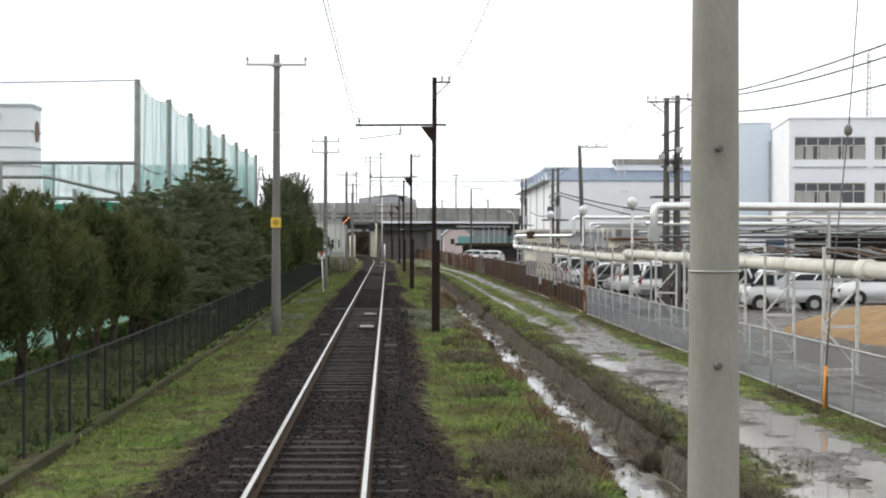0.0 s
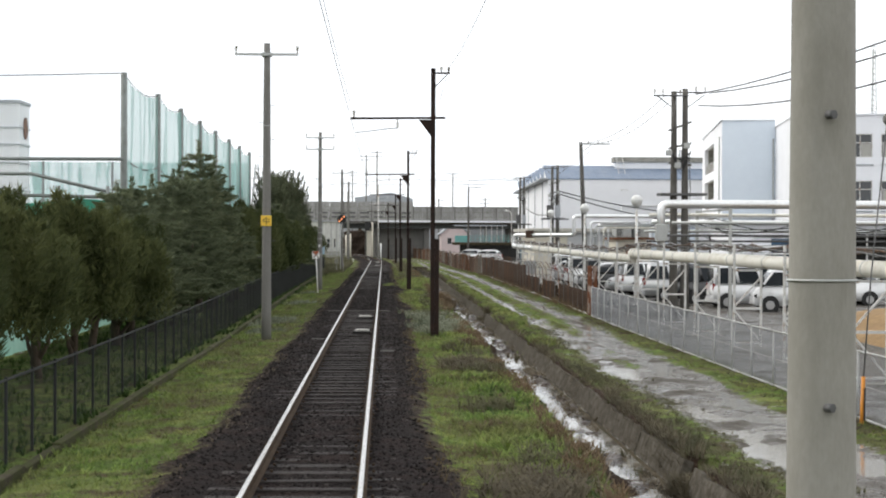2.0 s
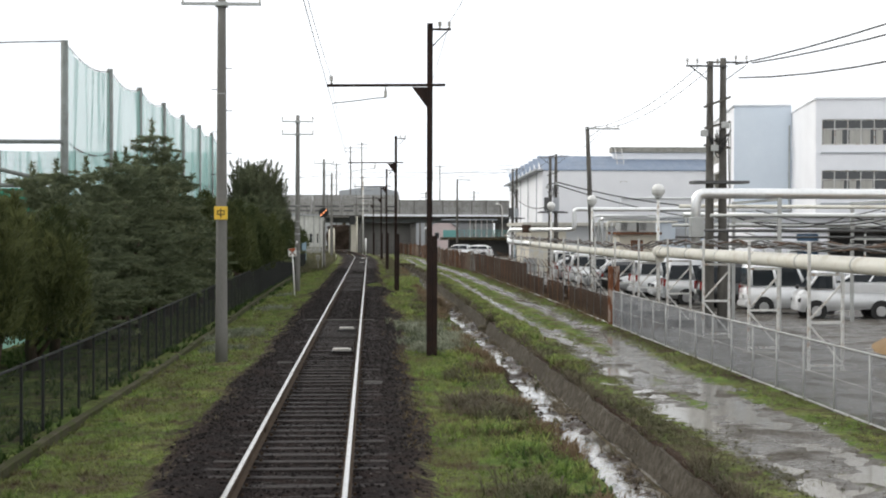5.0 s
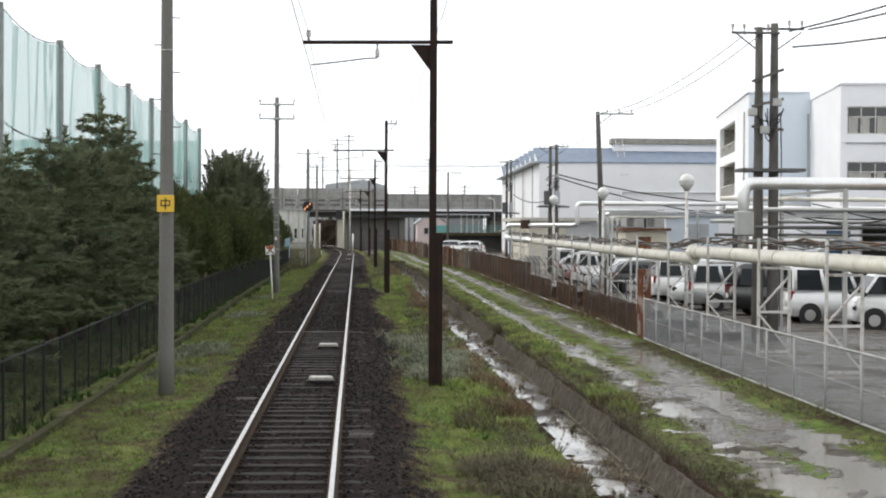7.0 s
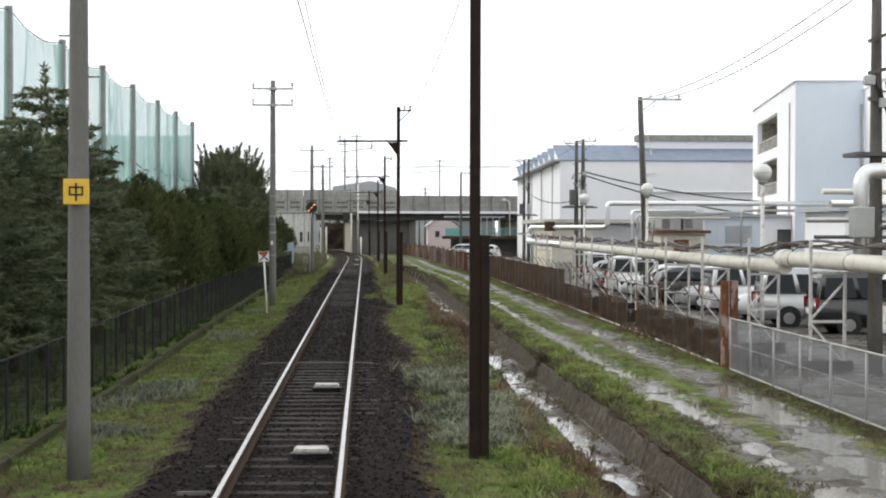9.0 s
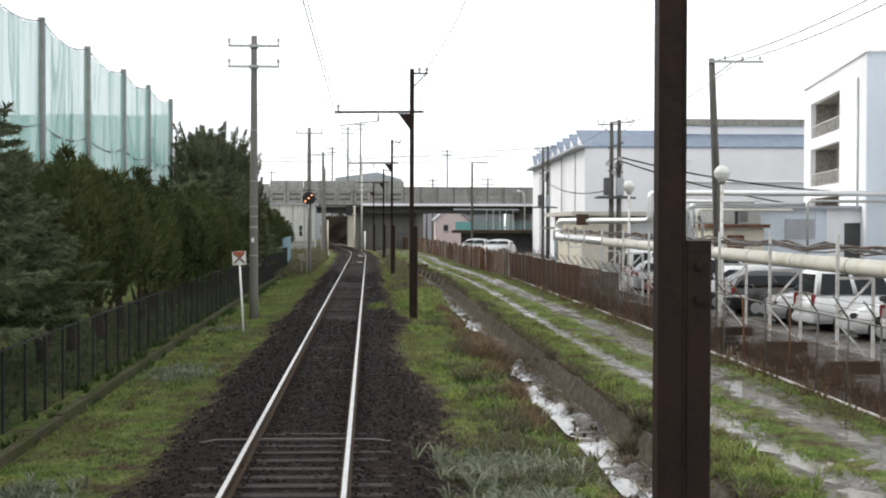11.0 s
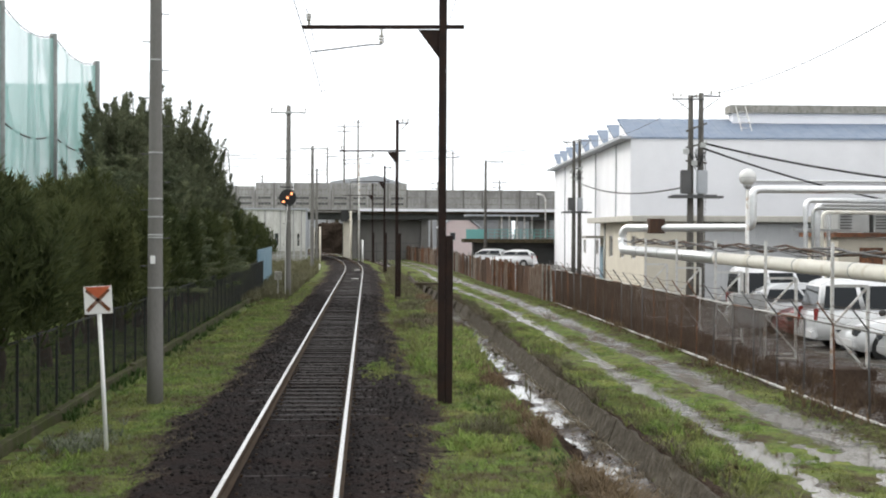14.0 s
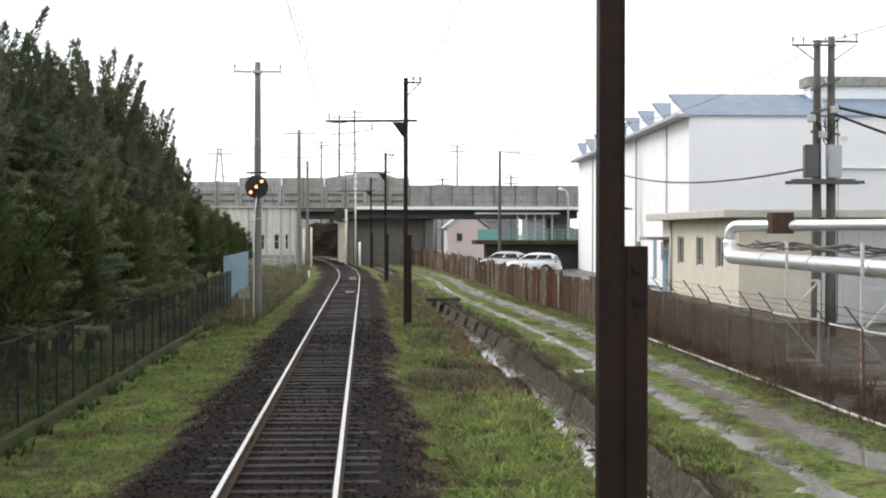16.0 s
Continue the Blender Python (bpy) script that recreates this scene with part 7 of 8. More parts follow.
# risers and ducts between the hut and the pipe rack
risers = thing("riser_pipes", "cluster of silver riser pipes and ducts beside the plant hut", "pipe")
for k, (x, y, z, r, mt) in enumerate(((14.9, 113.9, 3.55, 0.09, PIPE_SILVER), (15.25, 114.3, 3.3, 0.06, GALV), (15.6, 115.0, 3.45, 0.11, PIPE_SILVER), (16.1, 116.2, 3.2, 0.07, PIPE_CREAM), (16.5, 116.8, 3.5, 0.08, PIPE_SILVER), (21.0, 115.0, 3.6, 0.07, GALV))):
    bm = B()
    tube(bm, [(x, y, -0.5)] + elbow((x, y, 0), (x, y, z), (x + 4, y + 0.8, z), 0.25) + [(x + 3.6 + 0.4 * k, y + 1.2, z)], r, 10)
    part("riser", bm, mt, risers)
for z in (1.2, 2.6):
    bm = B()
    bar(bm, (14.6, 114.2, z), (17.0, 117.2, z), 0.07)
    part("bracket_rail", bm, GALV, risers)

shed = thing("yard_shed", "pale blue sheet-clad shed with a low roof in the works yard", "shed", at=Matrix.Translation((20.2, 120.6, 0)))
bm = B()
ribbed(bm, 0.0, 3.3, 0.25, 0.02, 0.3, -0.6, 3.3)
part("wall", bm, WALL_BLUE, shed)
bm = B()
box(bm, 0, 0.3, 0.31, 8, -0.6, 3.3)
part("side_wall", bm, WALL_BLUE, shed)
bm = B()
box(bm, 3.31, 4.2, 0, 0.3, -0.6, 3.3), box(bm, 5.1, 9.0, 0, 0.3, -0.6, 3.3), box(bm, 4.2, 5.1, 0, 0.3, 2.6, 3.3)
part("white_wall", bm, WALL_WHITE, shed, "white rendered wall with a doorway")
bm = B()
box(bm, 4.22, 5.08, 0.12, 0.2, -0.5, 2.58)
part("door", bm, STEEL_DARK, shed)
bm = B()
box(bm, -0.3, 9.2, -0.3, 8.4, 3.31, 3.45)
part("roof", bm, WALL_GREY, shed)
bm = B()
box(bm, 1.2, 2.7, -0.06, -0.025, 1.8, 2.8)
bmesh.ops.bevel(bm, geom=bm.edges[:], offset=0.01, segments=1, affect="EDGES")
part("shutter", bm, WALL_GREY, shed, "grey shuttered window")

plant = thing("works_block", "low white plant building with dark openings behind the pipes", "building", at=Matrix.Translation((20.0, 94.5, 0)))
bm = B()
box(bm, 0.4, 2.6, 0, 6, -0.6, 3.3)
part("wall", bm, WALL_WHITE, plant)
bm = B()
box(bm, 2.6, 3.75, 0, 0.3, 2.45, 3.3), box(bm, 3.75, 4.2, 0, 0.3, -0.6, 3.3), box(bm, 4.2, 20, 0, 0.3, 2.75, 3.3)
part("wall", bm, WALL_WHITE, plant)
# back wall coloured dark so the open bays read as shaded inside
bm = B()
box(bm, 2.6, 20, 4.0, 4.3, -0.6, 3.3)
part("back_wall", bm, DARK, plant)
bm = B()
box(bm, 2.62, 3.73, 0.1, 0.16, -0.5, 2.44)
part("blue_shutter", bm, surface("deep_blue_shutter", (0.04, 0.10, 0.18), 0.6), plant)
bm = B()
box(bm, 0.0, 20.4, -0.5, 6.4, 3.31, 3.5)
part("roof", bm, WALL_GREY, plant)
for k in range(9):
    bm = B()
    bar(bm, (4.3 + 1.9 * k, 0.2, -0.5), (4.3 + 1.9 * k, 0.2, 2.74), 0.09)
    part("bay_post", bm, WHITE_STEEL, plant)
for z in (0.9, 1.9):
    bm = B()
    bar(bm, (4.3, 0.15, z), (19.9, 0.15, z), 0.06)
    part("bay_rail", bm, WHITE_STEEL, plant)
for x, z, r in ((0.9, 2.0, 0.10), (1.5, 2.6, 0.07), (2.1, 1.6, 0.08)):
    bm = B()
    tube(bm, [(x, -0.15, -0.5)] + elbow((x, -0.15, 0), (x, -0.15, z), (x + 2, -0.15, z), 0.2) + [(x + 3.0, -0.15, z)], r, 8)
    part("wall_pipe", bm, PIPE_SILVER, plant)


# ---- the road bridge across the line, and beyond ----
via = thing("road_bridge", "grey panelled road bridge crossing over the railway", "bridge", at=Matrix.Translation((0.85, 224, 2.60)) @ Matrix.Diagonal((1.067, 1, 1.067, 1)) @ Matrix.Translation((-0.85, 0, -2.475)))
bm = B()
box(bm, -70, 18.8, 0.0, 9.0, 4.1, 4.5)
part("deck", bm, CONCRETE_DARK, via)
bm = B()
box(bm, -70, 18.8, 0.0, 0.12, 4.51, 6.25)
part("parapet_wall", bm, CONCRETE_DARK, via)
GIRDER = surface("dark_girder", (0.06, 0.065, 0.06), 0.7)
for yy in (0.6, 3.4, 6.2, 8.6):
    bm = B()
    box(bm, -70, 18.8, yy, yy + 0.35, 3.55, 4.09)
    part("girder", bm, GIRDER, via)
for k in range(50):
    x0 = 18.8 - (k + 1) * 1.78
    top = 6.33 if x0 > 3.0 else 6.94 if x0 > -10 else 6.6
    bm = B()
    box(bm, x0 + 0.02, x0 + 1.76, -0.10, -0.02, 4.4, top)
    pn = part("panel", bm, BRIDGE, via)
    for z in (4.75, 5.25, 5.75, 6.25) if x0 < 3.0 else (4.95, 5.55, 6.15):
        bm = B()
        box(bm, x0 + 0.03, x0 + 1.73, -0.15, -0.101, z, z + 0.07)
        part("rib", bm, CONCRETE, pn)
    bm = B()
    for q in range(5):
        box(bm, x0 + 0.2 + 0.32 * q, x0 + 0.25 + 0.32 * q, -0.14, -0.101, 4.45, top - 0.06)
    part("mullions", bm, CONCRETE if x0 < 3 else BRIDGE, pn)
    if x0 < 3:
        for z in (4.87, 5.40):
            bm = B()
            box(bm, x0 + 0.28, x0 + 1.44, -0.108, -0.101, z, z + 0.22)
            part("slot", bm, STEEL_DARK, pn, "dark slot in the panel")
    if k % 2 == 0 or x0 > 3:
        bm = B()
        box(bm, x0 - 0.07, x0 + 0.05, -0.19, 0.05, 4.3, top + 0.04)
        part("panel_post", bm, POLE_GREY, via)
bm = B()
box(bm, -0.03, 18.8, -0.34, -0.20, 4.30, 4.56)
part("parapet_edge", bm, WALL_WHITE, via, "pale fascia along the deck edge")
bm = B()
tube(bm, [(-30, -0.3, 4.2), (-0.2, -0.3, 4.2)], 0.08, 8)
part("service_duct", bm, POLE_GREY, via)
for x, w in ((6.3, 0.72), (-1.05, 0.80), (-0.35, 0.42), (17.6, 1.4), (-7.4, 0.8), (-12, 1.0), (-22, 1.0)):
    bm = B()
    box(bm, x - w / 2, x + w / 2, 1.6, 8.0, -0.6, 3.54)
    bmesh.ops.bevel(bm, geom=bm.edges[:], offset=0.04, segments=1, affect="EDGES")
    part("pier", bm, WALL_CREAM if x == -1.05 else POLE_GREY, via)
bm = B()
box(bm, -0.1, 5.9, 2.6, 3.0, -0.6, 3.5)
part("abutment", bm, POLE_GREY, via)
for x in (0.6, 1.7, 2.8, 3.9, 5.0):
    bm = B()
    bar(bm, (x, 1.2, -0.5), (x, 1.2, 1.35), 0.06)
    part("guard_post", bm, STEEL_DARK, via)
for z in (0.5, 1.3):
    bm = B()
    bar(bm, (0.2, 1.2, z), (5.9, 1.2, z), 0.05)
    part("guard_rail", bm, STEEL_DARK, via)
roof = thing("bridge_canopy", "grey gabled canopy rising behind the bridge panels", "canopy", at=Matrix.Translation((0.85, 290, 2.475)) @ Matrix.Diagonal((1.441, 1, 1.441, 1)) @ Matrix.Translation((-0.85, 0, -2.475)))
bm = B()
pts = [(-2.8, 6.3), (-2.8, 7.42), (1.67, 8.05), (4.35, 7.3), (4.35, 6.3)]
vs = [[bm.verts.new((x, yy, z)) for x, z in pts] for yy in (0, 6)]
bm.faces.new(vs[0]), bm.faces.new(list(reversed(vs[1])))
for i in range(5):
    j = (i + 1) % 5
    bm.faces.new((vs[0][i], vs[1][i], vs[1][j], vs[0][j]))
part("gable", bm, WALL_GREY, roof)
bm = B()
for x in (-2.2, 3.8):
    box(bm, x - 0.2, x + 0.2, 2, 2.6, -0.6, 6.3)
part("column", bm, CONCRETE_DARK, roof)

plat = thing("station_platform", "concrete platform with teal railings under the bridge", "platform", at=Matrix.Translation((0, 208, 0)))
bm = B()
box(bm, 9.6, 18.6, 0, 4, 1.55, 1.88)
part("slab", bm, CONCRETE_DARK, plat)
# wall coloured dark for the shade below the slab
bm = B()
box(bm, 10.6, 18.4, 1.2, 4, -0.6, 1.54)
part("base_wall", bm, DARK, plat)
for k in range(15):
    bm = B()
    bar(bm, (10.0 + k * 0.6, 0.15, 1.88), (10.0 + k * 0.6, 0.15, 2.72), 0.06)
    part("rail_post", bm, TEAL, plat)
for z in (2.15, 2.45, 2.72):
    bm = B()
    bar(bm, (9.8, 0.15, z), (18.5, 0.15, z), 0.06)
    part("rail_bar", bm, TEAL, plat)
for k in range(5):
    bm = B()
    bar(bm, (13.2 + k * 0.7, 2, 1.88), (13.2 + k * 0.7, 2, 3.95), 0.14)
    part("column", bm, WHITE_STEEL, plat)
bm = B()
box(bm, 9.8, 16.5, 0.8, 3.2, 3.96, 4.1)
part("canopy", bm, WALL_GREY, plat)
bm = B()
box(bm, 9.8, 11.6, 0.05, 0.12, 1.9, 2.7)
part("panel", bm, TEAL, plat)
st = thing("street_lamp", "curved white street lamp on the bridge end", "street lamp", at=Matrix.Translation((16.9, 207, 0)))
bm = B()
tube(bm, [(0, 0, 2.0), (0, 0, 5.4), (-0.15, 0, 5.8), (-0.5, 0, 5.95)], 0.08, 8)
part("post", bm, WHITE_STEEL, st)
bm = B()
sphere(bm, (-0.62, 0, 5.93), 0.2, 12, 8, 0.7)
part("lamp_head", bm, GLOBE, st)

hse = thing("house", "pink rendered house with a dark roof beyond the bridge", "house", at=Matrix.Translation((11.6, 250, 0)) @ Matrix.Diagonal((0.85, 1, 0.95, 1)))
bm = B()
box(bm, -2.4, 2.6, 0, 7, -0.6, 3.2)
vs = [bm.verts.new(p) for p in ((-2.4, 0, 3.21), (2.6, 0, 3.21), (0.1, 0, 5.0))]
bm.faces.new(vs)
part("wall", bm, PINK, hse)
bm = B()
for s in (-1, 1):
    v = [bm.verts.new(p) for p in ((0.1, -0.3, 5.1), (0.1, 7.3, 5.1), (0.1 + s * 2.9, 7.3, 3.1), (0.1 + s * 2.9, -0.3, 3.1))]
    u = [bm.verts.new((q.co.x, q.co.y, q.co.z + 0.15)) for q in v]
    bm.faces.new(v), bm.faces.new(u)
    for a in range(4):
        b = (a + 1) % 4
        bm.faces.new((v[a], u[a], u[b], v[b]))
part("roof", bm, WALL_GREY, hse)
window_unit(hse, Matrix.Translation((-1.3, -0.08, 1.6)), 0.8, 1.0, 1, ())

WALL_STAINED = surface("rain_stained_white_wall", (0.66, 0.66, 0.64), 0.85, 0, 0.15, 10, 1.1, 0.1, second=(0.40, 0.39, 0.36), amount=0.42, edge=0.2, stretch=(1.6, 1, 0.25))
left = thing("trackside_building", "white trackside building with tall dark windows in front of the bridge", "building", at=Matrix.Translation((-14.75, 213, 0)) @ Matrix.Diagonal((1, 1, 0.725, 1)))
bays = [(1.6, 2.3), (3.4, 4.1), (5.2, 5.9), (6.9, 7.35), (8.1, 8.55), (9.0, 9.3)]
x = 0.0
for a, b in bays + [(9.8, 9.8)]:
    bm = B()
    box(bm, x, a, 0, 0.3, -0.6, 6.2)
    if b > a:
        box(bm, a, b, 0, 0.3, -0.6, 1.5), box(bm, a, b, 0, 0.3, 3.2, 6.2)
    part("wall_bay", bm, WALL_STAINED, left)
    if b > a:
        bm = B()
        box(bm, b + 0.08, b + 0.20, -0.14, -0.002, -0.5, 6.15)
        part("pilaster", bm, FRAME_GREY, left)
    if b > a:
        window_unit(left, Matrix.Translation((a, 0.1, 1.5)), b - a, 1.7, 1, (0.9,))
    x = b
bm = B()
box(bm, 0, 9.8, 0.31, 6, -0.6, 6.19)
part("body", bm, WALL_GREY, left)
bm = B()
box(bm, -0.2, 10.0, -0.25, 6.3, 6.21, 6.4)
part("roof", bm, WALL_GREY, left)
# darker strip that paints the shadow on the lower wall
bm = B()
box(bm, 0.0, 9.8, -0.06, -0.005, -0.5, 0.9)
part("plinth", bm, CONCRETE, left)
rl = thing("handrail", "grey steel handrail beside the line", "railing", at=Matrix.Translation((0, 203, 0)))
for k in range(12):
    bm = B()
    bar(bm, (-9.5 + k * 0.5, 0, -0.5), (-9.5 + k * 0.5, 0, 1.0), 0.05)
    part("upright", bm, GALV, rl)
for z in (0.4, 1.0):
    bm = B()
    bar(bm, (-9.6, 0, z), (-3.9, 0, z), 0.05)
    part("rail", bm, GALV, rl)
for x, y, h in ((-4.05, 209, 3.3), (0.4, 212, 2.2), (-3.5, 210.5, 3.4)):
    mk = thing("marker_post", "slim white and yellow marker post under the bridge", "marker post", at=Matrix.Translation((x, y, -0.5)))
    bm = B()
    bar(bm, (0, 0, 0), (0, 0, h), 0.09, seg=8)
    part("post", bm, SIGN_WHITE if x > 0 else WALL_CREAM, mk)
sg2 = thing("railway_signal", "black unlit signal hung beside the bridge pier", "railway signal", at=Matrix.Translation((-0.95, 211.5, 0)))
bm = B()
bar(bm, (0.25, 0, -0.5), (0.25, 0, 4.4), 0.10, seg=8)
part("post", bm, WALL_CREAM, sg2)
bm = B()
box(bm, -0.68, 0.0, -0.3, -0.12, 3.42, 4.5)
bmesh.ops.bevel(bm, geom=bm.edges[:], offset=0.05, segments=2, affect="EDGES")
part("signal_head", bm, BLACK, sg2)
bm = B()
bar(bm, (-0.4, -0.1, 3.38), (0.25, -0.1, 3.38), 0.06)
part("bracket", bm, STEEL_DARK, sg2)
wp = thing("street_pole", "white steel pole rising beside the bridge", "pole", at=Matrix.Translation((0.05, 213, 0)))
bm = B()
bar(bm, (0, 0, -0.5), (0, 0, 9.4), 0.09, seg=8)
bar(bm, (-1.2, 0, 6.9), (0, 0, 6.9), 0.05)
part("post", bm, WHITE_STEEL, wp)

bm = B()
box(bm, -5.7, 0.4, 268, 276, -0.8, 3.3)
bmesh.ops.subdivide_edges(bm, edges=bm.edges[:], cuts=14, use_grid_fill=True)
for v in bm.verts:
    v.co += 0.6 * noise.noise_vector(v.co * 0.7) + 0.12 * noise.noise_vector(v.co * 3.1)
solid("earth_bank", bm, FOOTING, "dark brown overgrown earth bank beyond the bridge", "embankment", kind="structure")
bm = B()
bar(bm, (-2.62, 180.0, -0.5), (-2.62, 180.0, 0.12), 0.045, seg=8)
solid("distance_marker", bm, SIGN_WHITE, "short white marker stake in the verge", "marker post")

# far poles and pylons against the sky
for x, y, h in ((-2.07, 262, 16.2), (-0.35, 262, 16.8), (-4.73, 285, 14.6), (9.6, 262, 9.2), (7.3, 250, 7.6), (8.4, 252, 7.8), (13.47, 300, 14.9), (-16, 320, 12.0), (16.3, 250, 9.0)):
    fp = thing("far_pole", "distant grey pole with small crossarms beyond the bridge", "utility pole", "distant poles", at=Matrix.Translation((x, y, -0.4)))
    bm = B()
    bar(bm, (0, 0, 0), (0, 0, h), 0.16, seg=6, r2=0.09)
    part("shaft", bm, POLE_GREY, fp)
    for k in (0.3, 0.9):
        bm = B()
        bar(bm, (-0.9, 0, h - k), (0.9, 0, h - k), 0.09)
        part("crossarm", bm, POLE_GREY, fp)
for x, y, h in ((-48, 620, 31.0),):
    py_ = thing("pylon", "distant lattice power pylon", "pylon", at=Matrix.Translation((x, y, -0.4)))
    bm = B()
    for sx in (-1, 1):
        for sy in (-1, 1):
            bar(bm, (sx * 3, sy * 3, 0), (sx * 0.5, sy * 0.5, h), 0.25)
    for i in range(10):
        z = h * i / 10
        r = 3 - 2.5 * i / 10
        bar(bm, (-r, -r, z), (r, -r, z + h / 10), 0.16), bar(bm, (r, -r, z), (-r, -r, z + h / 10), 0.16)
    for z in (0.7, 0.82, 0.94):
        bar(bm, (-4.5, 0, h * z), (4.5, 0, h * z), 0.25)
    part("lattice", bm, GALV, py_)

# a low line of distant roofs and trees that closes the view
town = thing("distant_houses", "distant low houses and trees along the horizon", "backdrop", kind="structure")
FAR = surface("hazy_far_walls", (0.30, 0.31, 0.32), 0.9, 0, 0.15, 2, 0.1, 0, piece=0.3)
rng = random.Random(4)
for k in range(90):
    x = -260 + k * 6.2 + rng.uniform(-2, 2)
    y = 330 + rng.uniform(0, 60)
    if -60 < x < 60 or k % 2:
        w, h = rng.uniform(4, 9), rng.uniform(3.0, 5.5)
        bm = B()
        box(bm, -w / 2, w / 2, 0, 6, -0.5, h)
        vs = [[bm.verts.new((xx, yy, zz)) for xx, zz in ((-w / 2 - 0.3, h + 0.01), (0, h + 1.4), (w / 2 + 0.3, h + 0.01))] for yy in (-0.3, 6.3)]
        bm.faces.new(vs[0]), bm.faces.new(list(reversed(vs[1])))
        for i in range(3):
            j = (i + 1) % 3
            bm.faces.new((vs[0][i], vs[1][i], vs[1][j], vs[0][j]))
        o = part("house", bm, FAR, town)
        o.location = (x, y, 0)


# ---- grass, weeds and litter of the verge ----
def scatter(name, count, place, size, width, material, label, blades=6, flop=0.5, seed=3):
    """Tufts of thin blades, real geometry joined into one."""
    rng = np.random.default_rng(seed)
    vs, fs = [], []
    for _ in range(count):
        p = place(rng)
        if p is None:
            continue
        x, y = p
        z = ground_height(x, y)
        s = size * (0.5 + rng.random())
        for k in range(blades):
            a = rng.random() * math.tau
            l = s * (0.5 + 0.8 * rng.random())
            lean = flop * (0.3 + rng.random())
            dx, dy = math.cos(a), math.sin(a)
            wx, wy_ = -dy * width * (0.6 + 0.8 * rng.random()), dx * width
            bx, by = x + 0.05 * s * rng.normal(), y + 0.05 * s * rng.normal()
            i = len(vs)
            tip = (bx + dx * l * lean, by + dy * l * lean, z + l * (1 - 0.25 * lean))
            if s < 0.12:
                vs += [(bx - wx, by - wy_, z - 0.01), (bx + wx, by + wy_, z - 0.01), tip]
                fs += [(i, i + 1, i + 2)]
            else:
                vs += [(bx - wx, by - wy_, z - 0.01), (bx + wx, by + wy_, z - 0.01), (bx + dx * l * lean * 0.5 + wx * 0.8, by + dy * l * lean * 0.5 + wy_ * 0.8, z + l * 0.65), (bx + dx * l * lean * 0.5 - wx * 0.8, by + dy * l * lean * 0.5 - wy_ * 0.8, z + l * 0.65), tip]
                fs += [(i, i + 1, i + 2, i + 3), (i + 3, i + 2, i + 4)]
    return tagged(new(name, raw(name, vs, fs, material)), label, "grass", kind="stuff")


def patchy(x, y, f, cut):
    return noise.noise((x * f, y * f, 21.0)) > cut


def verge(u0, u1, y0, y1, f=0.5, cut=-0.2, east=False, limit=0.45):
    def place(rng):
        y = y0 + (y1 - y0) * rng.random() ** 1.0
        x = u0 + (u1 - u0) * rng.random()
        if not patchy(x, y, f, cut) or (abs(x) < 3 and stone_zone(x + bend(y), y) > limit - 0.25 * rng.random()):
            return None
        return x + (bend_east(y) if east else bend(y)), y
    return place


def clumps(spots, spread_x, spread_y, east=False):
    """Tufts gathered round the given spots, or round n seeded ones in (n, u0, u1, y0, y1, seed)."""
    if isinstance(spots[0], int):
        n, u0, u1, y0, y1, seed = spots
        r = random.Random(seed)
        spots = [(r.uniform(u0, u1), r.uniform(y0, y1)) for _ in range(n)]

    def place(rng):
        u, y = spots[int(rng.integers(len(spots)))]
        u, y = u + rng.normal(0, spread_x), y + rng.normal(0, spread_y)
        return u + (bend_east(y) if east else bend(y)), y
    return place


BRUSH = leaf_material("brown_green_brush", (0.058, 0.056, 0.032), (0.160, 0.158, 0.090), 2.0)
DEAD = leaf_material("dead_dark_weeds", (0.055, 0.048, 0.033), (0.175, 0.150, 0.102), 2.0)
LUSH = blade_material("lush_weed_leaves", 1.7)
scatter("grass_verge", 30000, verge(-3.5, -1.6, 14, 150, 0.5, -0.6), 0.055, 0.006, GRASS_BLADE, "short green grass on the verge", 6, 1.2, 3)
scatter("grass_strip", 27000, verge(1.5, 3.3, 14, 150, 0.5, -0.5), 0.07, 0.006, GRASS_BLADE, "short green grass between track and ditch", 6, 1.2, 4)
scatter("verge_weeds", 3400, verge(-3.6, -2.3, 14, 150, 0.45, 0.0), 0.09, 0.010, LUSH, "lush green weeds on the verge", 7, 1.2, 45)
scatter("dark_weeds", 1500, verge(-3.2, -1.7, 14, 150, 0.6, 0.15), 0.08, 0.010, WEED, "dark low weeds near the ballast", 7, 1.3, 46)
scatter("verge_moss", 2600, clumps((90, -3.0, -1.6, 14, 150, 71), 0.22, 0.6), 0.05, 0.008, DEAD, "brown withered patches in the verge grass", 7, 1.6, 61)
scatter("strip_dead_grass", 2200, clumps((120, 1.5, 3.2, 14, 150, 72), 0.20, 0.45), 0.075, 0.007, DEAD, "dark withered weeds between track and ditch", 8, 1.4, 62)
scatter("strip_mounds", 2200, clumps((40, 2.4, 3.05, 14, 130, 73), 0.20, 0.40), 0.17, 0.009, BRUSH, "mounds of brown and green weeds on the ditch edge", 8, 1.3, 63)
scatter("strip_green_mounds", 5600, clumps((70, 2.2, 3.1, 14, 130, 74), 0.22, 0.42), 0.12, 0.010, LUSH, "leafy green mounds on the ditch edge", 8, 1.3, 64)
scatter("dark_heap", 1500, clumps(((2.35, 21.6), (2.6, 22.6), (2.75, 38.2), (2.55, 39.2), (2.5, 109.5), (2.8, 110.4), (2.2, 110.6)), 0.26, 0.5), 0.16, 0.009, DEAD, "dark heap of cut weeds beside the ditch", 9, 1.5, 65)
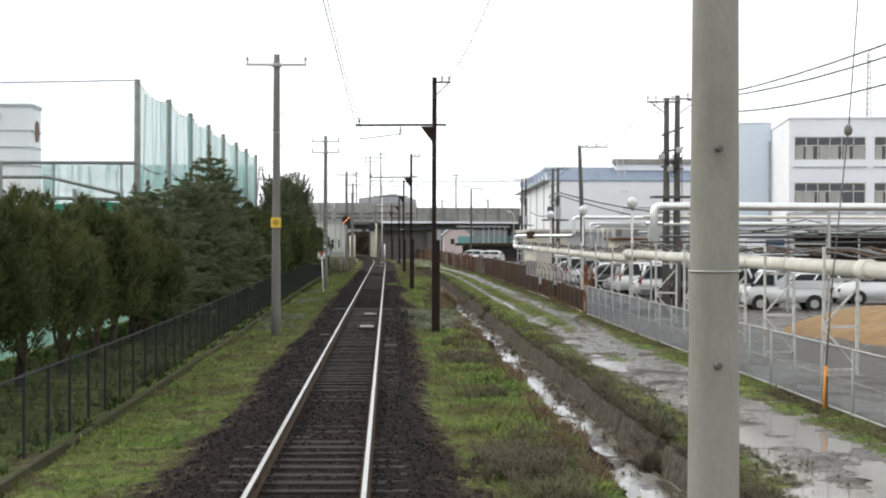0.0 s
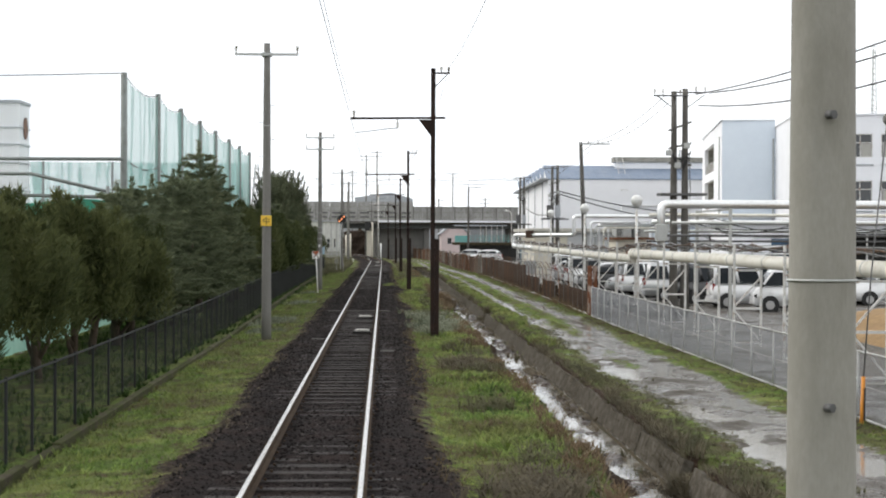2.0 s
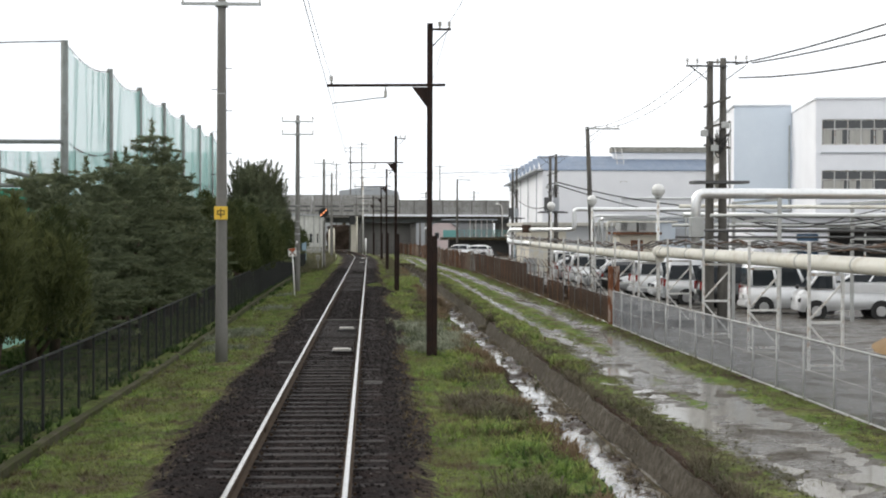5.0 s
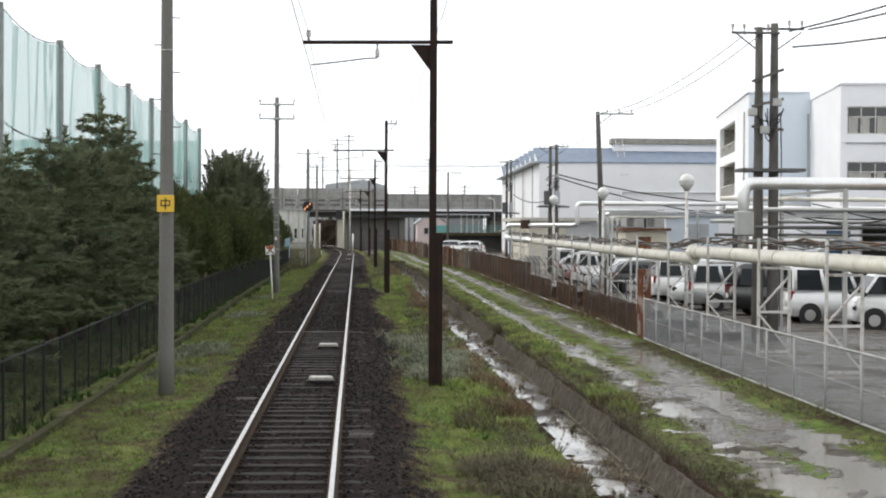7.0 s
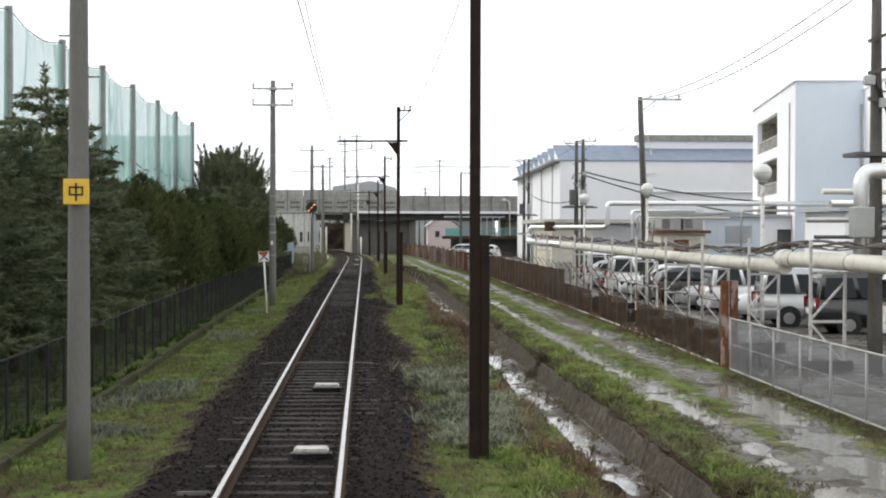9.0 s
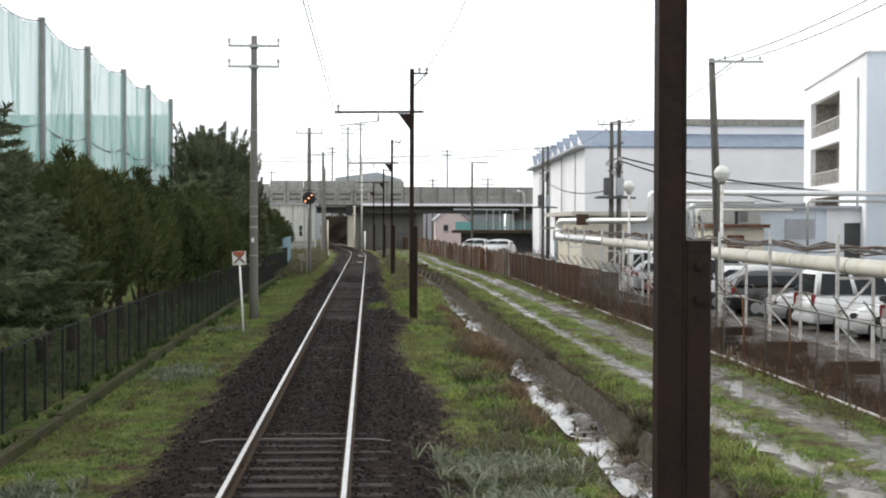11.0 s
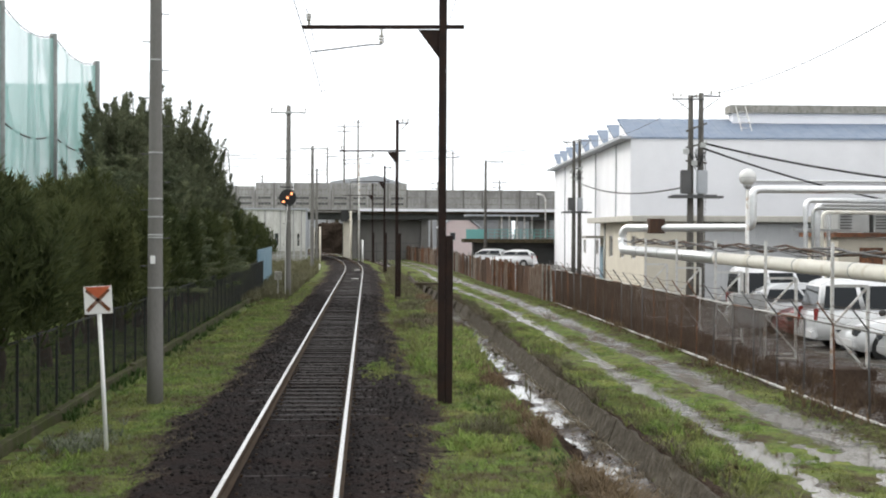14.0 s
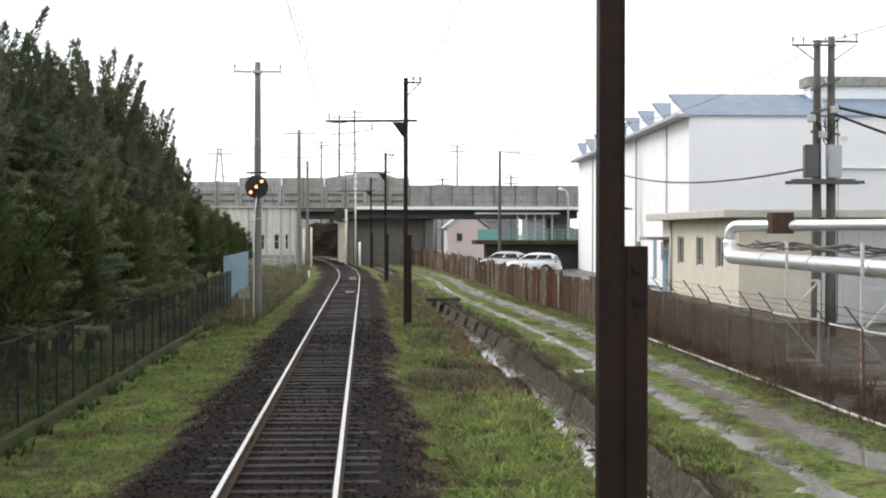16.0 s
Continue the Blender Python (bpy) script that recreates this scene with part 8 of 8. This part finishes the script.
scatter("ditch_reeds", 2600, clumps(((2.5, 95.5), (2.8, 97.0), (2.45, 99.0), (2.85, 100.5), (2.6, 102.5), (3.0, 104.5)), 0.26, 0.8), 0.22, 0.014, LUSH, "long green leaves along the ditch edge", 8, 1.2, 51)
scatter("ballast_grass", 200, lambda rng: (rng.normal(1.08, 0.15), rng.normal(93.4, 0.9)), 0.07, 0.008, blade_material("tuft_leaves", 1.4), "small tuft of grass growing in the ballast", 8, 1.3, 52)
scatter("edge_straw", 3000, verge(1.25, 2.1, 14, 150, 0.5, 0.0, False, 0.95), 0.07, 0.006, STRAW, "brown dead weeds along the ballast edge", 7, 1.3, 53)
scatter("west_edge_weeds", 2600, verge(-2.2, -1.3, 14, 150, 0.7, 0.0, False, 0.95), 0.06, 0.007, DEAD, "withered weeds creeping into the ballast", 7, 1.4, 54)
scatter("ditch_weeds", 3600, verge(2.4, 3.45, 14, 140, 0.35, 0.0), 0.09, 0.013, WEED, "broad-leaved weeds along the ditch edge", 7, 1.2, 5)
scatter("dry_grass", 2400, clumps((48, 2.95, 3.3, 14, 130, 75), 0.10, 0.4), 0.19, 0.006, STRAW, "dry straw-coloured grass hanging into the ditch", 9, 1.3, 6)
scatter("straw_heap", 1500, clumps(((3.45, 77.6), (3.6, 78.6), (3.4, 79.8), (3.3, 75.6), (3.2, 74.6), (3.55, 81.0)), 0.16, 0.5), 0.26, 0.007, STRAW, "pale heap of straw slumped into the ditch", 9, 1.5, 66)
scatter("wall_top_turf", 3600, clumps((120, 4.62, 5.05, 14, 158, 76), 0.09, 0.5, True), 0.09, 0.007, BRUSH, "brown turf along the top of the ditch wall", 8, 1.5, 17)
scatter("wall_straw", 1500, clumps((70, 4.56, 4.72, 14, 150, 77), 0.05, 0.5, True), 0.19, 0.006, DEAD, "dead grass hanging over the ditch wall", 8, 1.6, 37)
scatter("ditch_debris", 2000, clumps((110, 4.08, 4.30, 14, 150, 78), 0.09, 0.45, True), 0.10, 0.008, DEAD, "dead stalks and leaves lying in the water", 6, 2.2, 39)
scatter("ditch_clumps", 300, verge(3.75, 4.35, 14, 150, 0.7, 0.1, True), 0.13, 0.010, BRUSH, "dead clumps of weed standing in the ditch", 9, 1.2, 38)
scatter("outlet_brush", 420, clumps(((4.45, 24.6), (4.6, 25.0), (4.45, 64.1), (4.6, 64.6)), 0.07, 0.16, True), 0.2, 0.008, DEAD, "dark brush in the gaps of the ditch wall", 9, 1.1, 67)
scatter("bank_grass", 9500, clumps((80, 4.8, 5.4, 50, 160, 79), 0.18, 0.8, True), 0.07, 0.007, GRASS_BLADE, "rough green grass on the ditch bank", 7, 1.3, 7)
scatter("bank_green", 2600, clumps(((5.0, 56.5), (5.1, 58.5), (5.0, 60.5), (5.15, 62.5), (5.0, 66.5), (5.1, 69.0), (5.0, 47.5), (5.1, 82), (5.1, 86), (5.0, 101)), 0.17, 0.8, True), 0.14, 0.010, LUSH, "bright green grass clumps on the ditch bank", 8, 1.2, 68)
scatter("south_turf", 4200, clumps((60, 4.8, 5.7, 14, 54, 80), 0.2, 0.7, True), 0.05, 0.007, BRUSH, "short brown turf beside the muddy track", 7, 1.5, 69)
scatter("centre_grass", 6500, verge(5.95, 6.5, 52, 150, 0.35, -0.1, True), 0.055, 0.007, GRASS_BLADE, "grass ridge between the wheel ruts", 6, 1.2, 8)
scatter("fence_grass", 6500, verge(7.4, 8.3, 14, 150, 0.4, -0.25, True), 0.055, 0.007, GRASS_BLADE, "grass along the foot of the fence", 7, 1.2, 9)
scatter("fence_foot_litter", 4200, verge(7.4, 8.5, 14, 150, 0.6, 0.0, True), 0.08, 0.007, BRUSH, "brown withered grass along the foot of the fence", 7, 1.4, 70)
scatter("fence_straw", 1500, verge(7.9, 9.6, 60, 125, 0.4, 0.0, True), 0.2, 0.007, STRAW, "dry grass along the foot of the rusty fence", 8, 0.9, 10)
scatter("kerb_weeds", 2600, verge(-4.3, -3.55, 14, 145, 0.5, 0.0), 0.12, 0.012, WEED, "weeds along the kerb and fence foot", 7, 0.9, 11)
scatter("tree_foot_grass", 4500, verge(-8.0, -4.2, 14, 120, 0.4, -0.3), 0.13, 0.010, WEED, "rough grass under the conifers", 6, 1.0, 72)
scatter("dark_brush", 2800, verge(8.5, 9.9, 62, 126, 0.9, 0.0, True), 0.26, 0.007, leaf_material("dead_brown_brush", (0.022, 0.014, 0.010), (0.085, 0.055, 0.036)), "dead brown brush behind the rusty fence", 9, 1.0, 13)
scatter("verge_brush", 1900, verge(-5.2, -2.4, 128, 172, 0.35, -0.2), 0.34, 0.012, BRUSH, "brown and green weeds round the signal", 9, 0.9, 31)
scatter("lineside_scrub", 1300, verge(-7.5, -2.6, 168, 200, 0.3, -0.3), 0.50, 0.02, BRUSH, "dark scrub beside the curve", 9, 0.8, 33)
scatter("far_strip_grass", 3000, verge(1.9, 3.6, 118, 185, 0.4, -0.2), 0.14, 0.010, BRUSH, "yellowish rough grass beside the line", 8, 1.0, 32)
GREY_WEED = leaf_material("grey_green_leaves", (0.045, 0.062, 0.034), (0.30, 0.315, 0.235))
scatter("strip_weeds", 1400, clumps(((2.3, 50.8), (2.7, 51.6), (2.2, 52.6), (2.75, 53.2), (2.4, 54.4), (2.9, 55.0), (2.3, 57.4), (2.6, 59.4), (2.1, 59.6)), 0.24, 0.45), 0.17, 0.013, GREY_WEED, "pale grey-green weeds on the strip by the ditch", 9, 1.2, 14)
scatter("white_weeds", 1300, clumps(((-2.9, 57.6), (-2.7, 58.4), (-3.0, 55.8), (-2.5, 57.0), (-2.6, 71.4), (-2.8, 72.4), (-2.9, 84.2), (-2.7, 52.0)), 0.24, 0.5), 0.10, 0.012, GREY_WEED, "pale grey-green weeds on the verge", 8, 1.1, 12)


def stones(name, count, u0, u1, y0, y1, size, material, label, seed, bed=True):
    rng = np.random.default_rng(seed)
    ico = [(0, 0, 1), (0.9, 0, 0.3), (0.28, 0.85, 0.3), (-0.72, 0.52, 0.35), (-0.72, -0.52, 0.3), (0.28, -0.85, 0.3), (0, 0, -0.6)]
    tri = [(0, 1, 2), (0, 2, 3), (0, 3, 4), (0, 4, 5), (0, 5, 1), (6, 2, 1), (6, 3, 2), (6, 4, 3), (6, 5, 4), (6, 1, 5)]
    vs, fs = [], []
    for _ in range(count):
        y = y0 + (y1 - y0) * rng.random()
        x = u0 + (u1 - u0) * rng.random()
        if bed and 0.47 < abs(x) < 0.66:
            continue
        x += bend(y) if bed else bend_east(y)
        if bed and stone_zone(x, y) < 0.35 + 0.3 * rng.random():
            continue
        z = ground_height(x, y)
        s = size * (0.5 + rng.random())
        a = rng.random() * math.tau
        c, sn = math.cos(a), math.sin(a)
        q = 0.6 + 0.6 * rng.random(3)
        i = len(vs)
        vs += [(x + s * (px_ * q[0] * c - py2 * q[1] * sn), y + s * (px_ * q[0] * sn + py2 * q[1] * c), z + s * pz * q[2] * 0.8) for px_, py2, pz in ico]
        fs += [tuple(i + k for k in f) for f in tri]
    return tagged(new(name, raw(name, vs, fs, material)), label, "ballast", kind="stuff")


def stone_material():
    m, n, l, b = nodes_of("ballast_stone")
    geo, mix = n.new("ShaderNodeNewGeometry"), n.new("ShaderNodeMixRGB")
    l.new(geo.outputs["Random Per Island"], mix.inputs[0])
    pw = n.new("ShaderNodeMath")
    pw.operation, pw.inputs[1].default_value = "POWER", 9.0
    l.new(geo.outputs["Random Per Island"], pw.inputs[0])
    l.new(pw.outputs[0], mix.inputs[0])
    mix.inputs[1].default_value, mix.inputs[2].default_value = (0.0105, 0.0085, 0.0082, 1), (0.085, 0.076, 0.070, 1)
    l.new(mix.outputs["Color"], b.inputs["Base Color"])
    b.inputs["Roughness"].default_value, b.inputs["Specular IOR Level"].default_value = 0.85, 0.1
    return m


STONE = stone_material()
stones("ballast", 27000, -2.3, 2.2, 15, 75, 0.024, STONE, "dark brown ballast stones", 2)
stones("ballast", 15000, -2.3, 2.2, 75, 130, 0.027, STONE, "dark brown ballast stones", 5)
GRAVEL = surface("pale_path_gravel", (0.13, 0.12, 0.105), 0.9, 0, 0.5, 6, 1.5, 0.2, spec=0.1)
stones("path_gravel", 5000, 5.1, 7.6, 15, 120, 0.016, GRAVEL, "small grey stones trodden into the muddy track", 8, False)
stones("ditch_rubble", 800, 3.5, 4.35, 15, 130, 0.035, FOOTING, "dark stones and clods lying in the ditch", 9, False)
